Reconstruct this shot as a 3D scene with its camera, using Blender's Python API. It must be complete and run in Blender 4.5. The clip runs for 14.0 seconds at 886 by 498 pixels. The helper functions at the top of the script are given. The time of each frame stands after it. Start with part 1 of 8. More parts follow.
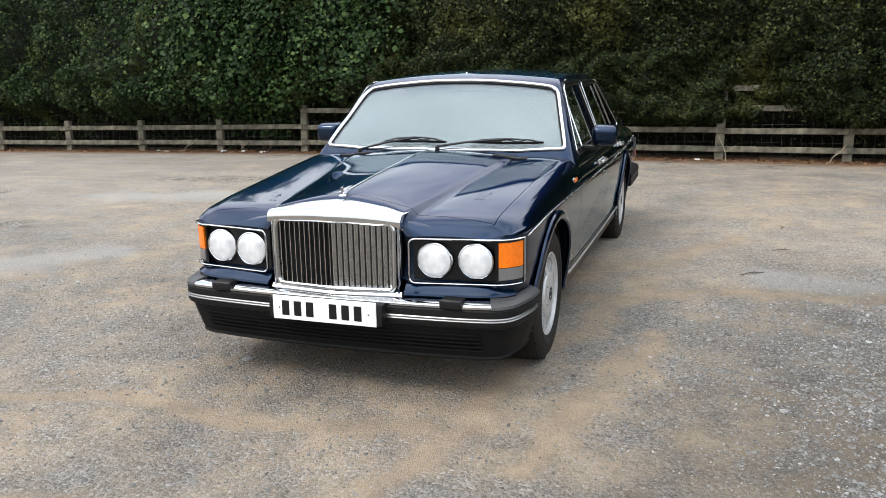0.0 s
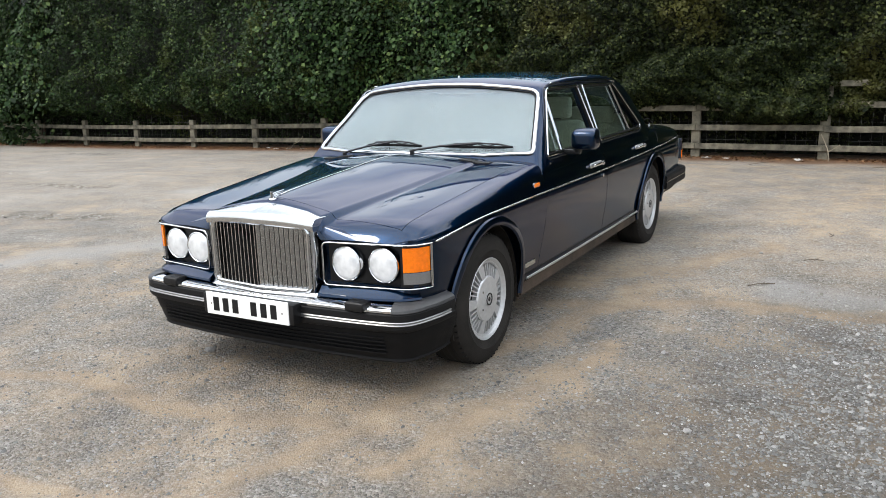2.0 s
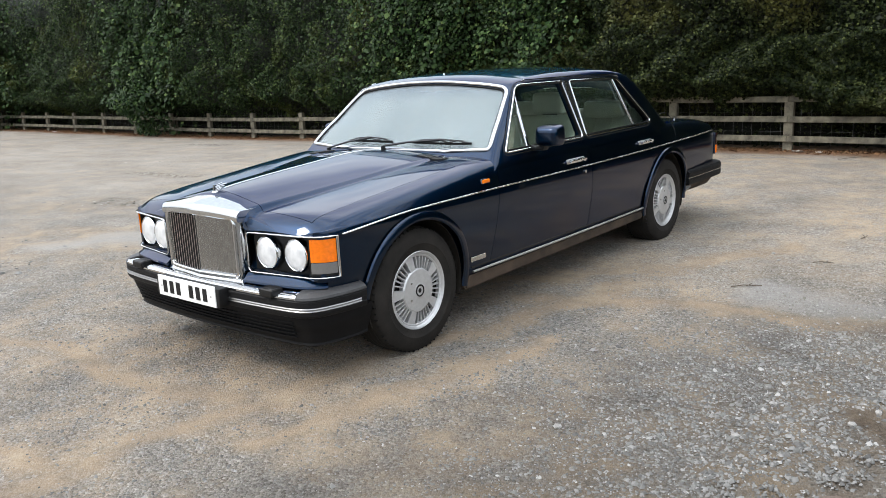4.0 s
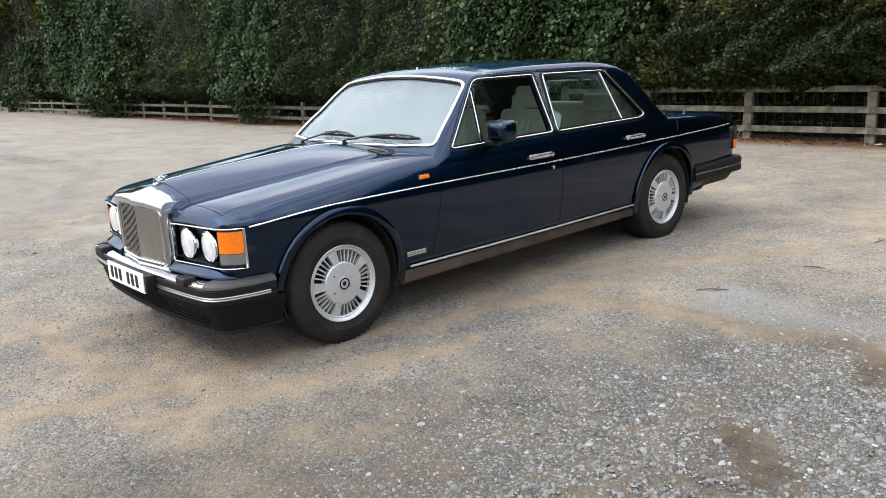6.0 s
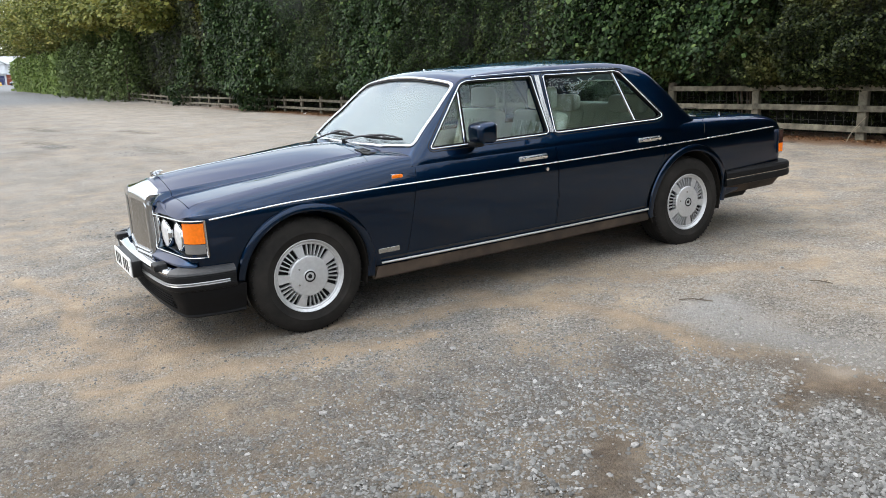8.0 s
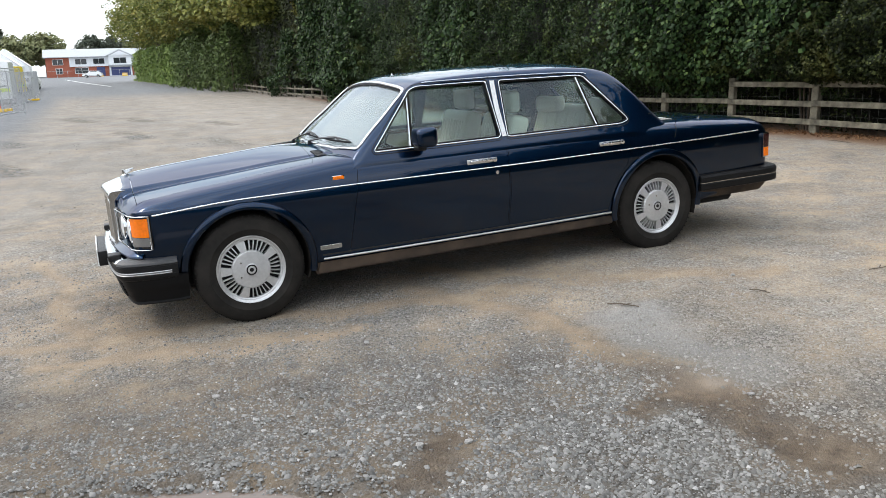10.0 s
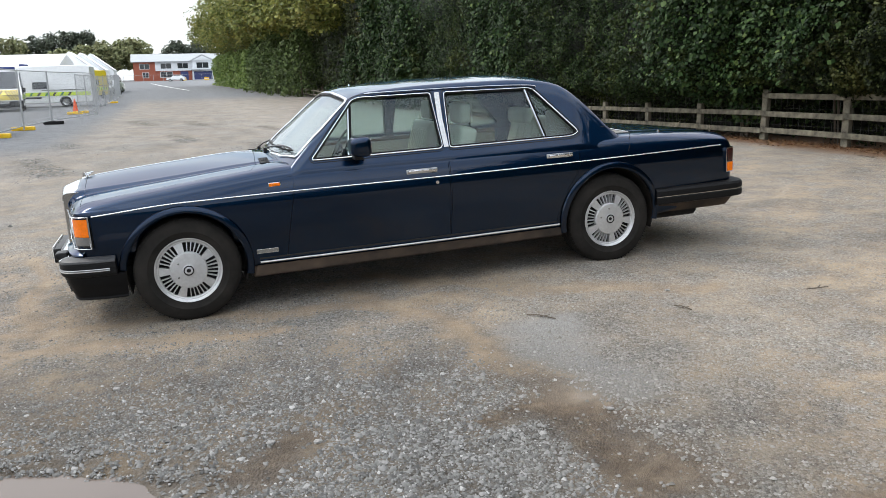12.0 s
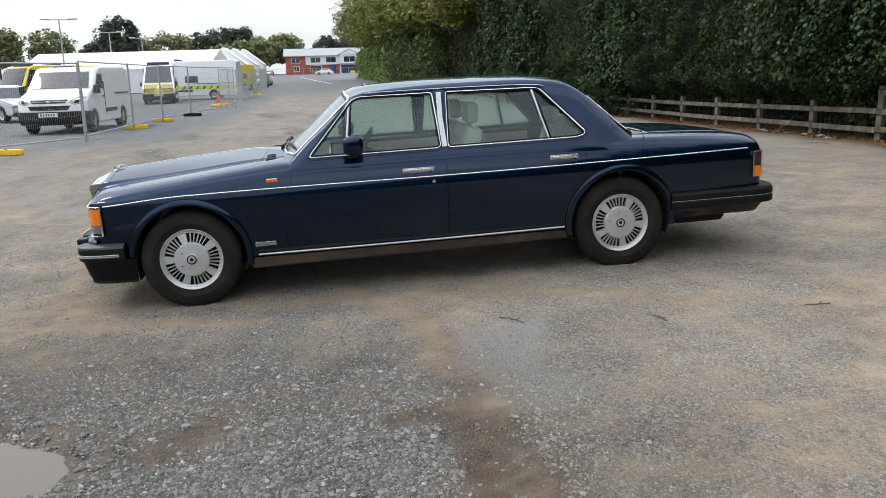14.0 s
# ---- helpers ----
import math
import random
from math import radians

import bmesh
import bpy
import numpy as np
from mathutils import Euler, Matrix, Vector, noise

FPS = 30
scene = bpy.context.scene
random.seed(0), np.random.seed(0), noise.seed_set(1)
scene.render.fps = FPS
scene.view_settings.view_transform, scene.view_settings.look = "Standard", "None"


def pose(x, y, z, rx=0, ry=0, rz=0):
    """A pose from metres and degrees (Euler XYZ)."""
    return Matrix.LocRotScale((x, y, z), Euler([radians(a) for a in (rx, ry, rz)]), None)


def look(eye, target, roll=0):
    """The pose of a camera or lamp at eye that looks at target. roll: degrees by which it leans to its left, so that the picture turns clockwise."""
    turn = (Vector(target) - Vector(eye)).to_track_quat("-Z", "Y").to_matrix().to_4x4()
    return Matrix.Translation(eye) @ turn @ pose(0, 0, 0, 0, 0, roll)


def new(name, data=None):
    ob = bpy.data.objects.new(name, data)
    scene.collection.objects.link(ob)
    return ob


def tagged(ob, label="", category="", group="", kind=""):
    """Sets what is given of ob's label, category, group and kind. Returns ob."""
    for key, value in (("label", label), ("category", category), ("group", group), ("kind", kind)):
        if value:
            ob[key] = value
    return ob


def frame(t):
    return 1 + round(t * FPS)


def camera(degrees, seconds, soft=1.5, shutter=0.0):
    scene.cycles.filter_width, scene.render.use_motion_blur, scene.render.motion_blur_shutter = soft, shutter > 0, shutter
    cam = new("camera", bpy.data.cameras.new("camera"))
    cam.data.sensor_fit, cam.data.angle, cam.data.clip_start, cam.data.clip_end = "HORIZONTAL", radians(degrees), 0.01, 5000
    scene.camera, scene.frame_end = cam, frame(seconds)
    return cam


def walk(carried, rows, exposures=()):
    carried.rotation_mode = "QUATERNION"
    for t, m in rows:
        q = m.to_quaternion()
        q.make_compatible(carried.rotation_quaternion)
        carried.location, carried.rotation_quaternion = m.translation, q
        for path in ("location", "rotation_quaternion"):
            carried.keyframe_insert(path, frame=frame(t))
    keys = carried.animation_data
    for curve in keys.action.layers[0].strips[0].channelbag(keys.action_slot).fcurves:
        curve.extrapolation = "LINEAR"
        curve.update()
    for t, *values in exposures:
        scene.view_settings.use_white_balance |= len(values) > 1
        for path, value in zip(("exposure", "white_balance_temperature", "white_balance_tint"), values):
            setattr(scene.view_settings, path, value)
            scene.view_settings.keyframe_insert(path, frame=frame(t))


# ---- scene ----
cam = camera(57.7, 14.0, soft=0.6)
PATH = [
    (0, (1.662, -4.076, 1.376), (1.027, -2.218, 0.996), -0.3),
    (0.5, (1.899, -3.966, 1.397), (1.202, -2.131, 1.015), -0.5),
    (1, (2.183, -3.884, 1.4), (1.397, -2.085, 1.019), -0.7),
    (1.5, (2.454, -3.842, 1.418), (1.574, -2.087, 1.036), -0.7),
    (2, (2.671, -3.706, 1.422), (1.709, -1.995, 1.035), -0.9),
    (2.5, (2.885, -3.544, 1.412), (1.844, -1.882, 1.024), -1.2),
    (3, (3.186, -3.429, 1.421), (2.065, -1.819, 1.031), -1.4),
    (3.2, (3.302, -3.397, 1.432), (2.155, -1.806, 1.04), -1.4),
    (5.3, (4.238, -2.77, 1.453), (2.845, -1.397, 1.036), -1.7),
    (5.5, (4.324, -2.688, 1.44), (2.913, -1.334, 1.022), -1.7),
    (6, (4.495, -2.482, 1.467), (3.032, -1.186, 1.042), -1.8),
    (6.5, (4.674, -2.326, 1.478), (3.154, -1.097, 1.053), -1.8),
    (7, (4.904, -2.152, 1.489), (3.317, -1.011, 1.066), -1.7),
    (7.5, (5.076, -1.955, 1.473), (3.432, -0.896, 1.052), -1.7),
    (8, (5.225, -1.684, 1.479), (3.545, -0.686, 1.054), -1.9),
    (8.5, (5.359, -1.486, 1.489), (3.663, -0.513, 1.066), -1.7),
    (8.7, (5.44, -1.402, 1.499), (3.734, -0.451, 1.073), -1.8),
    (10.8, (6.148, -0.525, 1.562), (4.309, 0.134, 1.133), -2.0),
    (11, (6.208, -0.451, 1.562), (4.361, 0.189, 1.137), -2.0),
    (11.5, (6.305, -0.251, 1.553), (4.454, 0.375, 1.126), -1.8),
    (12, (6.344, -0.007, 1.561), (4.484, 0.596, 1.141), -1.5),
    (12.5, (6.417, 0.224, 1.556), (4.539, 0.77, 1.136), -1.6),
    (13, (6.558, 0.469, 1.575), (4.658, 0.928, 1.156), -1.5),
    (13.5, (6.616, 0.712, 1.569), (4.696, 1.078, 1.148), -1.5),
    (14, (6.613, 0.989, 1.582), (4.678, 1.257, 1.155), -1.6),
]
walk(cam, [(t, look(eye, target, roll)) for t, eye, target, roll in PATH],
     exposures=[(0, -0.09), (3, -0.06), (6, 0.04), (6.5, 0.10), (7, 0.08), (8.5, -0.07), (11, -0.17), (12, -0.25), (13, -0.36), (13.5, -0.34), (14, -0.53)])

# ---- light ----
SUN_EL, SUN_AZ = 48, 215
world = bpy.data.worlds.new("world")
scene.world = world
world.use_nodes = True
wn, wl = world.node_tree.nodes, world.node_tree.links
wn.clear()
sky = wn.new("ShaderNodeTexSky")
sky.sky_type = "NISHITA"
sky.sun_disc = False
sky.sun_elevation, sky.sun_rotation = radians(SUN_EL), radians(SUN_AZ)
sky.air_density, sky.dust_density, sky.ozone_density = 1.0, 2.0, 1.0
wtc = wn.new("ShaderNodeTexCoord")
wmap = wn.new("ShaderNodeMapping")
wmap.inputs["Scale"].default_value = (1.0, 1.0, 3.2)
wnoise = wn.new("ShaderNodeTexNoise")
wnoise.inputs["Scale"].default_value = 2.2
wnoise.inputs["Detail"].default_value = 6
wnoise.inputs["Roughness"].default_value = 0.55
wramp = wn.new("ShaderNodeValToRGB")
wramp.color_ramp.elements[0].position, wramp.color_ramp.elements[0].color = 0.38, (0.40, 0.40, 0.40, 1)
wramp.color_ramp.elements[1].position, wramp.color_ramp.elements[1].color = 0.60, (1, 1, 1, 1)
wmix = wn.new("ShaderNodeMix")
wmix.data_type = "RGBA"
wmix.inputs["B"].default_value = (8.4, 8.8, 9.2, 1)
wbg = wn.new("ShaderNodeBackground")
wbg.inputs["Strength"].default_value = 0.120
wout = wn.new("ShaderNodeOutputWorld")
wl.new(wtc.outputs["Generated"], wmap.inputs["Vector"])
wl.new(wmap.outputs["Vector"], wnoise.inputs["Vector"])
wl.new(wnoise.outputs["Fac"], wramp.inputs["Fac"])
wl.new(wramp.outputs["Color"], wmix.inputs["Factor"])
wl.new(sky.outputs["Color"], wmix.inputs["A"])
wsep = wn.new("ShaderNodeSeparateXYZ")
wl.new(wtc.outputs["Generated"], wsep.inputs["Vector"])
wclimb = wn.new("ShaderNodeMapRange")
wclimb.inputs["From Min"].default_value, wclimb.inputs["From Max"].default_value = 0.0, 1.0
wclimb.inputs["To Min"].default_value, wclimb.inputs["To Max"].default_value = 1.36, 3.5
wl.new(wsep.outputs["Z"], wclimb.inputs["Value"])
wmul = wn.new("ShaderNodeVectorMath")
wmul.operation = "SCALE"
wl.new(wmix.outputs["Result"], wmul.inputs[0])
wl.new(wclimb.outputs["Result"], wmul.inputs["Scale"])
wl.new(wmul.outputs["Vector"], wbg.inputs["Color"])
wl.new(wbg.outputs["Background"], wout.inputs["Surface"])

sun_data = bpy.data.lights.new("sun", "SUN")
sun_data.energy, sun_data.angle, sun_data.color = 1.5, radians(14), (1.0, 0.95, 0.88)
sun = new("sun", sun_data)
saz = radians(SUN_AZ)
sun.matrix_world = look((0, 0, 30), (-30 * math.cos(radians(SUN_EL)) * math.sin(saz) / math.sin(radians(SUN_EL)),
                                     -30 * math.cos(radians(SUN_EL)) * math.cos(saz) / math.sin(radians(SUN_EL)), 0))
scene.view_settings.exposure = 0.0


# ---- materials ----
def shader(name):
    m = bpy.data.materials.new(name)
    m.use_nodes = True
    n = m.node_tree.nodes
    return m, n, m.node_tree.links, n["Principled BSDF"]


def setp(b, **kw):
    names = {"color": "Base Color", "rough": "Roughness", "metal": "Metallic", "ior": "IOR", "coat": "Coat Weight",
             "coat_rough": "Coat Roughness", "trans": "Transmission Weight", "spec": "Specular IOR Level", "subs": "Subsurface Weight"}
    for k, v in kw.items():
        if k == "color" and len(v) == 3:
            v = (*v, 1)
        b.inputs[names[k]].default_value = v


def noise_node(n, l, scale, detail=4, rough=0.55, space="Object", stretch=None):
    tc = n.new("ShaderNodeTexCoord")
    tx = n.new("ShaderNodeTexNoise")
    tx.inputs["Scale"].default_value = scale
    tx.inputs["Detail"].default_value = detail
    tx.inputs["Roughness"].default_value = rough
    if stretch:
        mp = n.new("ShaderNodeMapping")
        mp.inputs["Scale"].default_value = stretch
        l.new(tc.outputs[space], mp.inputs["Vector"])
        l.new(mp.outputs["Vector"], tx.inputs["Vector"])
    else:
        l.new(tc.outputs[space], tx.inputs["Vector"])
    return tx


def ramp_node(n, l, source, stops):
    r = n.new("ShaderNodeValToRGB")
    while len(r.color_ramp.elements) < len(stops):
        r.color_ramp.elements.new(0.5)
    for e, (p, c) in zip(r.color_ramp.elements, stops):
        e.position, e.color = p, (*c, 1) if len(c) == 3 else c
    l.new(source, r.inputs["Fac"])
    return r


def simple(name, color, rough=0.5, metal=0.0, vary=0.12, scale=30.0, bump=0.0, bump_scale=200.0, space="Object", **kw):
    """A surface with a little variation in colour and roughness at two scales, and fine relief."""
    m, n, l, b = shader(name)
    setp(b, rough=rough, metal=metal, **kw)
    t1 = noise_node(n, l, scale, 5, 0.6, space)
    lo, hi = [c * (1 - vary) for c in color], [min(1, c * (1 + vary)) for c in color]
    r = ramp_node(n, l, t1.outputs["Fac"], [(0.3, lo), (0.7, hi)])
    l.new(r.outputs["Color"], b.inputs["Base Color"])
    mr = n.new("ShaderNodeMapRange")
    mr.inputs["To Min"].default_value, mr.inputs["To Max"].default_value = max(0.0, rough * 0.85), min(1.0, rough * 1.2)
    l.new(t1.outputs["Fac"], mr.inputs["Value"])
    l.new(mr.outputs["Result"], b.inputs["Roughness"])
    if bump:
        t2 = noise_node(n, l, bump_scale, 3, 0.6, space)
        bp = n.new("ShaderNodeBump")
        bp.inputs["Strength"].default_value, bp.inputs["Distance"].default_value = bump, 0.004
        l.new(t2.outputs["Fac"], bp.inputs["Height"])
        l.new(bp.outputs["Normal"], b.inputs["Normal"])
    return m


def glass_material(name, color, rough=0.0, ior=1.45):
    m, n, l, b = shader(name)
    setp(b, color=color, rough=rough, trans=1.0, ior=ior)
    return m


def paint_material():
    """Deep blue metallic paint under clear coat, with fine flake and road dust low down the sides as stains."""
    m, n, l, b = shader("blue_paint")
    setp(b, rough=0.31, metal=1.0, coat=1.0, coat_rough=0.02)
    b.inputs["Coat IOR"].default_value = 1.43
    b.inputs["Specular Tint"].default_value = (0.14, 0.42, 0.54, 1)
    t1 = noise_node(n, l, 900, 2, 0.5)
    r = ramp_node(n, l, t1.outputs["Fac"], [(0.35, (0.0010, 0.0104, 0.0315)), (0.65, (0.0024, 0.0190, 0.0550))])
    t2 = noise_node(n, l, 6, 8, 0.7)
    r2 = ramp_node(n, l, t2.outputs["Fac"], [(0.45, (0, 0, 0)), (0.75, (0.015, 0.015, 0.015))])
    mx = n.new("ShaderNodeMix")
    mx.data_type = "RGBA"
    mx.inputs["B"].default_value = (0.12, 0.11, 0.1, 1)
    l.new(r2.outputs["Color"], mx.inputs["Factor"])
    l.new(r.outputs["Color"], mx.inputs["A"])
    l.new(mx.outputs["Result"], b.inputs["Base Color"])
    return m


PAINT = paint_material()
CHROME = simple("chrome", (0.58, 0.59, 0.60), 0.08, 1.0, 0.05, 40)
DULL_CHROME = simple("dull_chrome", (0.5, 0.5, 0.49), 0.22, 1.0, 0.1, 60)
RUBBER = simple("black_rubber", (0.008, 0.008, 0.0085), 0.55, 0, 0.25, 60, 0.15, 400, spec=0.18)
SKIRT = simple("matt_black_plastic", (0.006, 0.006, 0.0065), 0.6, 0, 0.25, 40, 0.1, 500, spec=0.14)
CAP_RUBBER = simple("grey_rubber", (0.045, 0.045, 0.046), 0.42, 0, 0.2, 50, 0.1, 400, spec=0.4)
STRIP = simple("bumper_trim", (0.30, 0.30, 0.30), 0.32, 1.0, 0.12, 50)
SATIN = simple("satin_trim", (0.62, 0.62, 0.61), 0.45, 1.0, 0.06, 40)
BRIGHT = simple("bright_trim", (0.86, 0.86, 0.86), 0.26, 1.0, 0.05, 40)
PLASTIC = simple("black_plastic", (0.007, 0.007, 0.0075), 0.4, 0, 0.2, 40, 0.1, 500, spec=0.3)
# near-black for joints and dark parts, and shade painted behind vanes and wheel trim
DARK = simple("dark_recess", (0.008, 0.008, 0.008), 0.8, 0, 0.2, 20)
TYRE = simple("tyre_rubber", (0.0165, 0.0145, 0.0125), 0.8, 0, 0.6, 7, 0.3, 150, spec=0.25)
SILVER = simple("silver_wheel_paint", (0.54, 0.54, 0.54), 0.36, 0.5, 0.08, 50)
GLASS = glass_material("window_glass", (0.62, 0.76, 0.73))


def sheen_glass():
    """Windscreen glass, thin and faintly tinted, with a pale film standing in for the sky's sheen."""
    m, n, l, b = shader("dusty_windscreen_glass")
    clear = n.new("ShaderNodeBsdfTransparent")
    clear.inputs["Color"].default_value = (0.62, 0.72, 0.70, 1)
    # the tint deepens in a band along the top edge
    tc = n.new("ShaderNodeTexCoord")
    sx = n.new("ShaderNodeSeparateXYZ")
    l.new(tc.outputs["Object"], sx.inputs["Vector"])
    band = n.new("ShaderNodeMapRange")
    band.inputs["From Min"].default_value, band.inputs["From Max"].default_value = 1.30, 1.40
    l.new(sx.outputs["Z"], band.inputs["Value"])
    tint = n.new("ShaderNodeMix")
    tint.data_type = "RGBA"
    tint.inputs["A"].default_value, tint.inputs["B"].default_value = (0.62, 0.72, 0.70, 1), (0.16, 0.27, 0.36, 1)
    l.new(band.outputs["Result"], tint.inputs["Factor"])
    l.new(tint.outputs["Result"], clear.inputs["Color"])
    gloss = n.new("ShaderNodeBsdfGlossy")
    gloss.inputs["Roughness"].default_value = 0.02
    fres = n.new("ShaderNodeFresnel")
    fres.inputs["IOR"].default_value = 1.52
    pane = n.new("ShaderNodeMixShader")
    l.new(fres.outputs["Fac"], pane.inputs["Fac"])
    l.new(clear.outputs["BSDF"], pane.inputs[1])
    l.new(gloss.outputs["BSDF"], pane.inputs[2])
    # pale diffuse mix: the sky's reflection on the pane put into colour
    d = n.new("ShaderNodeBsdfDiffuse")
    d.inputs["Color"].default_value = (0.60, 0.67, 0.71, 1)
    mx = n.new("ShaderNodeMixShader")
    t = noise_node(n, l, 3.0, 6, 0.6)
    r = ramp_node(n, l, t.outputs["Fac"], [(0.3, (0.16, 0.16, 0.16)), (0.7, (0.21, 0.21, 0.21))])
    l.new(r.outputs["Color"], mx.inputs["Fac"])
    l.new(pane.outputs["Shader"], mx.inputs[1])
    l.new(d.outputs["BSDF"], mx.inputs[2])
    l.new(mx.outputs["Shader"], n["Material Output"].inputs["Surface"])
    return m


SCREEN_GLASS = sheen_glass()
AMBER = simple("amber_lens", (0.90, 0.185, 0.002), 0.2, 0, 0.12, 60, 0.3, 260, coat=0.35)
CLEAR_LENS = simple("smoky_lens", (0.15, 0.145, 0.14), 0.12, 0, 0.1, 150, 0.25, 260, coat=1.0)
RED_LENS = simple("red_lens", (0.028, 0.003, 0.003), 0.12, 0, 0.1, 120, 0.2, 260, coat=1.0)
LEATHER = simple("cream_leather", (0.60, 0.56, 0.47), 0.45, 0, 0.1, 12, 0.3, 300)
CARPET = simple("grey_carpet", (0.17, 0.165, 0.15), 0.95, 0, 0.2, 80, 0.4, 600)
WOODTRIM = simple("dark_wood_trim", (0.10, 0.055, 0.03), 0.2, 0, 0.4, 25, coat=1.0)
PLATE = simple("white_plate", (0.82, 0.82, 0.80), 0.3, 0, 0.03, 30)
DIRTY = simple("dirty_underbody", (0.050, 0.034, 0.023), 0.9, 0, 0.7, 4, 0.4, 120)
LINER = simple("dark_arch_liner", (0.020, 0.017, 0.014), 0.9, 0, 0.4, 12, 0.3, 120, spec=0.2)
MIRROR = simple("mirror_glass", (0.8, 0.8, 0.8), 0.02, 1.0, 0.02, 10)


# ---- mesh helpers ----
def finish(me, material, smooth=35):
    me.materials.clear()
    me.materials.append(material)
    if smooth:
        me.polygons.foreach_set("use_smooth", [True] * len(me.polygons))
        me.set_sharp_from_angle(angle=radians(smooth))
    me.update()
    return me


def part(name, me, material, parent, label="", smooth=35, m=None):
    """Links a mesh (or a bmesh) as one object under a thing or under a part."""
    if isinstance(me, bmesh.types.BMesh):
        bm, me = me, bpy.data.meshes.new(name)
        bmesh.ops.recalc_face_normals(bm, faces=bm.faces)
        bm.to_mesh(me)
        bm.free()
    finish(me, material, smooth)
    ob = new(name, me)
    ob.parent = parent
    if m is not None:
        ob.matrix_local = m
    return tagged(ob, label)


def thing(name, label, category, group="", kind="", m=None):
    ob = new(name)
    ob.empty_display_size = 0.3
    if m is not None:
        ob.matrix_world = m
    return tagged(ob, label, category, group, kind)


def box(x0, x1, y0, y1, z0, z1, bevel=0.0, seg=2):
    bm = bmesh.new()
    bmesh.ops.create_cube(bm, size=1)
    bmesh.ops.scale(bm, vec=(x1 - x0, y1 - y0, z1 - z0), verts=bm.verts)
    bmesh.ops.translate(bm, vec=((x0 + x1) / 2, (y0 + y1) / 2, (z0 + z1) / 2), verts=bm.verts)
    if bevel:
        bmesh.ops.bevel(bm, geom=bm.edges[:], offset=bevel, segments=seg, affect="EDGES", profile=0.6)
    return bm


def cylinder(r, h, seg=32, m=None, r2=None, bevel=0.0):
    """A cylinder along z from 0 to h, then laid by m."""
    bm = bmesh.new()
    bmesh.ops.create_cone(bm, cap_ends=True, segments=seg, radius1=r, radius2=r if r2 is None else r2, depth=h)
    bmesh.ops.translate(bm, vec=(0, 0, h / 2), verts=bm.verts)
    if bevel:
        bmesh.ops.bevel(bm, geom=[e for e in bm.edges if len([f for f in e.link_faces if len(f.verts) > 4]) == 1], offset=bevel, segments=2, affect="EDGES")
    if m is not None:
        bmesh.ops.transform(bm, matrix=m, verts=bm.verts)
    return bm


def joined(*bms):
    out = bmesh.new()
    for b in bms:
        me = bpy.data.meshes.new("tmp")
        b.to_mesh(me)
        out.from_mesh(me)
        bpy.data.meshes.remove(me)
        b.free()
    return out


def lathe(profile, seg=48, axis="x", close=False):
    """Turns a profile of (radius, along) about an axis."""
    verts, faces, k = [], [], len(profile)
    for i in range(seg):
        a = 2 * math.pi * i / seg
        for r, h in profile:
            c, s = r * math.cos(a), r * math.sin(a)
            verts.append((h, c, s) if axis == "x" else (c, s, h))
    for i in range(seg):
        j = (i + 1) % seg
        for p in range(k - (0 if close else 1)):
            q = (p + 1) % k
            faces.append((i * k + p, j * k + p, j * k + q, i * k + q))
    bm = bmesh.new()
    vs = [bm.verts.new(v) for v in verts]
    for f in faces:
        bm.faces.new([vs[i] for i in f])
    bmesh.ops.remove_doubles(bm, verts=bm.verts, dist=1e-5)
    return bm


def sweep(points, normal, a, b, closed=False, seg=8, square=False):
    """A strip along points: half-width a across, half-height b along the normal (one vector, or one a point)."""
    pts = [Vector(p) for p in points]
    n = len(pts)
    ring = [(-1, -1), (1, -1), (1, 1), (-1, 1)] if square else [(math.cos(2 * math.pi * i / seg), math.sin(2 * math.pi * i / seg)) for i in range(seg)]
    bm = bmesh.new()
    rings = []
    for i, p in enumerate(pts):
        q0, q1 = (pts[i - 1], pts[(i + 1) % n]) if closed else (pts[max(i - 1, 0)], pts[min(i + 1, n - 1)])
        t = (q1 - q0).normalized()
        nv = Vector(normal[i]) if isinstance(normal, list) else Vector(normal)
        side = t.cross(nv).normalized()
        up = side.cross(t).normalized()
        turn = 1.0
        if 0 < i < n - 1 or closed:
            d0, d1 = (p - q0).normalized(), (q1 - p).normalized()
            turn = 1 / max(0.5, math.sqrt(max(0.0, (1 + d0.dot(d1)) / 2)))
        rings.append([bm.verts.new(p + side * (u * a * turn) + up * (v * b)) for u, v in ring])
    k = len(ring)
    for i in range(n if closed else n - 1):
        r0, r1 = rings[i], rings[(i + 1) % n]
        for j in range(k):
            bm.faces.new((r0[j], r0[(j + 1) % k], r1[(j + 1) % k], r1[j]))
    if not closed:
        bm.faces.new(rings[0][::-1])
        bm.faces.new(rings[-1])
    return bm


def pchip(xs, ys):
    """A smooth curve through points that never overshoots."""
    xs, ys = np.array(xs, float), np.array(ys, float)
    h, d = np.diff(xs), np.diff(ys) / np.diff(xs)
    m = np.zeros(len(xs))
    for i in range(1, len(xs) - 1):
        if d[i - 1] * d[i] > 0:
            w1, w2 = 2 * h[i] + h[i - 1], h[i] + 2 * h[i - 1]
            m[i] = (w1 + w2) / (w1 / d[i - 1] + w2 / d[i])
    m[0], m[-1] = d[0], d[-1]

    def at(x):
        x = min(max(x, xs[0]), xs[-1])
        i = int(min(max(np.searchsorted(xs, x) - 1, 0), len(h) - 1))
        t = (x - xs[i]) / h[i]
        return float((1 + 2 * t) * (1 - t) ** 2 * ys[i] + t * (1 - t) ** 2 * h[i] * m[i] + t * t * (3 - 2 * t) * ys[i + 1] + t * t * (t - 1) * h[i] * m[i + 1])
    return at


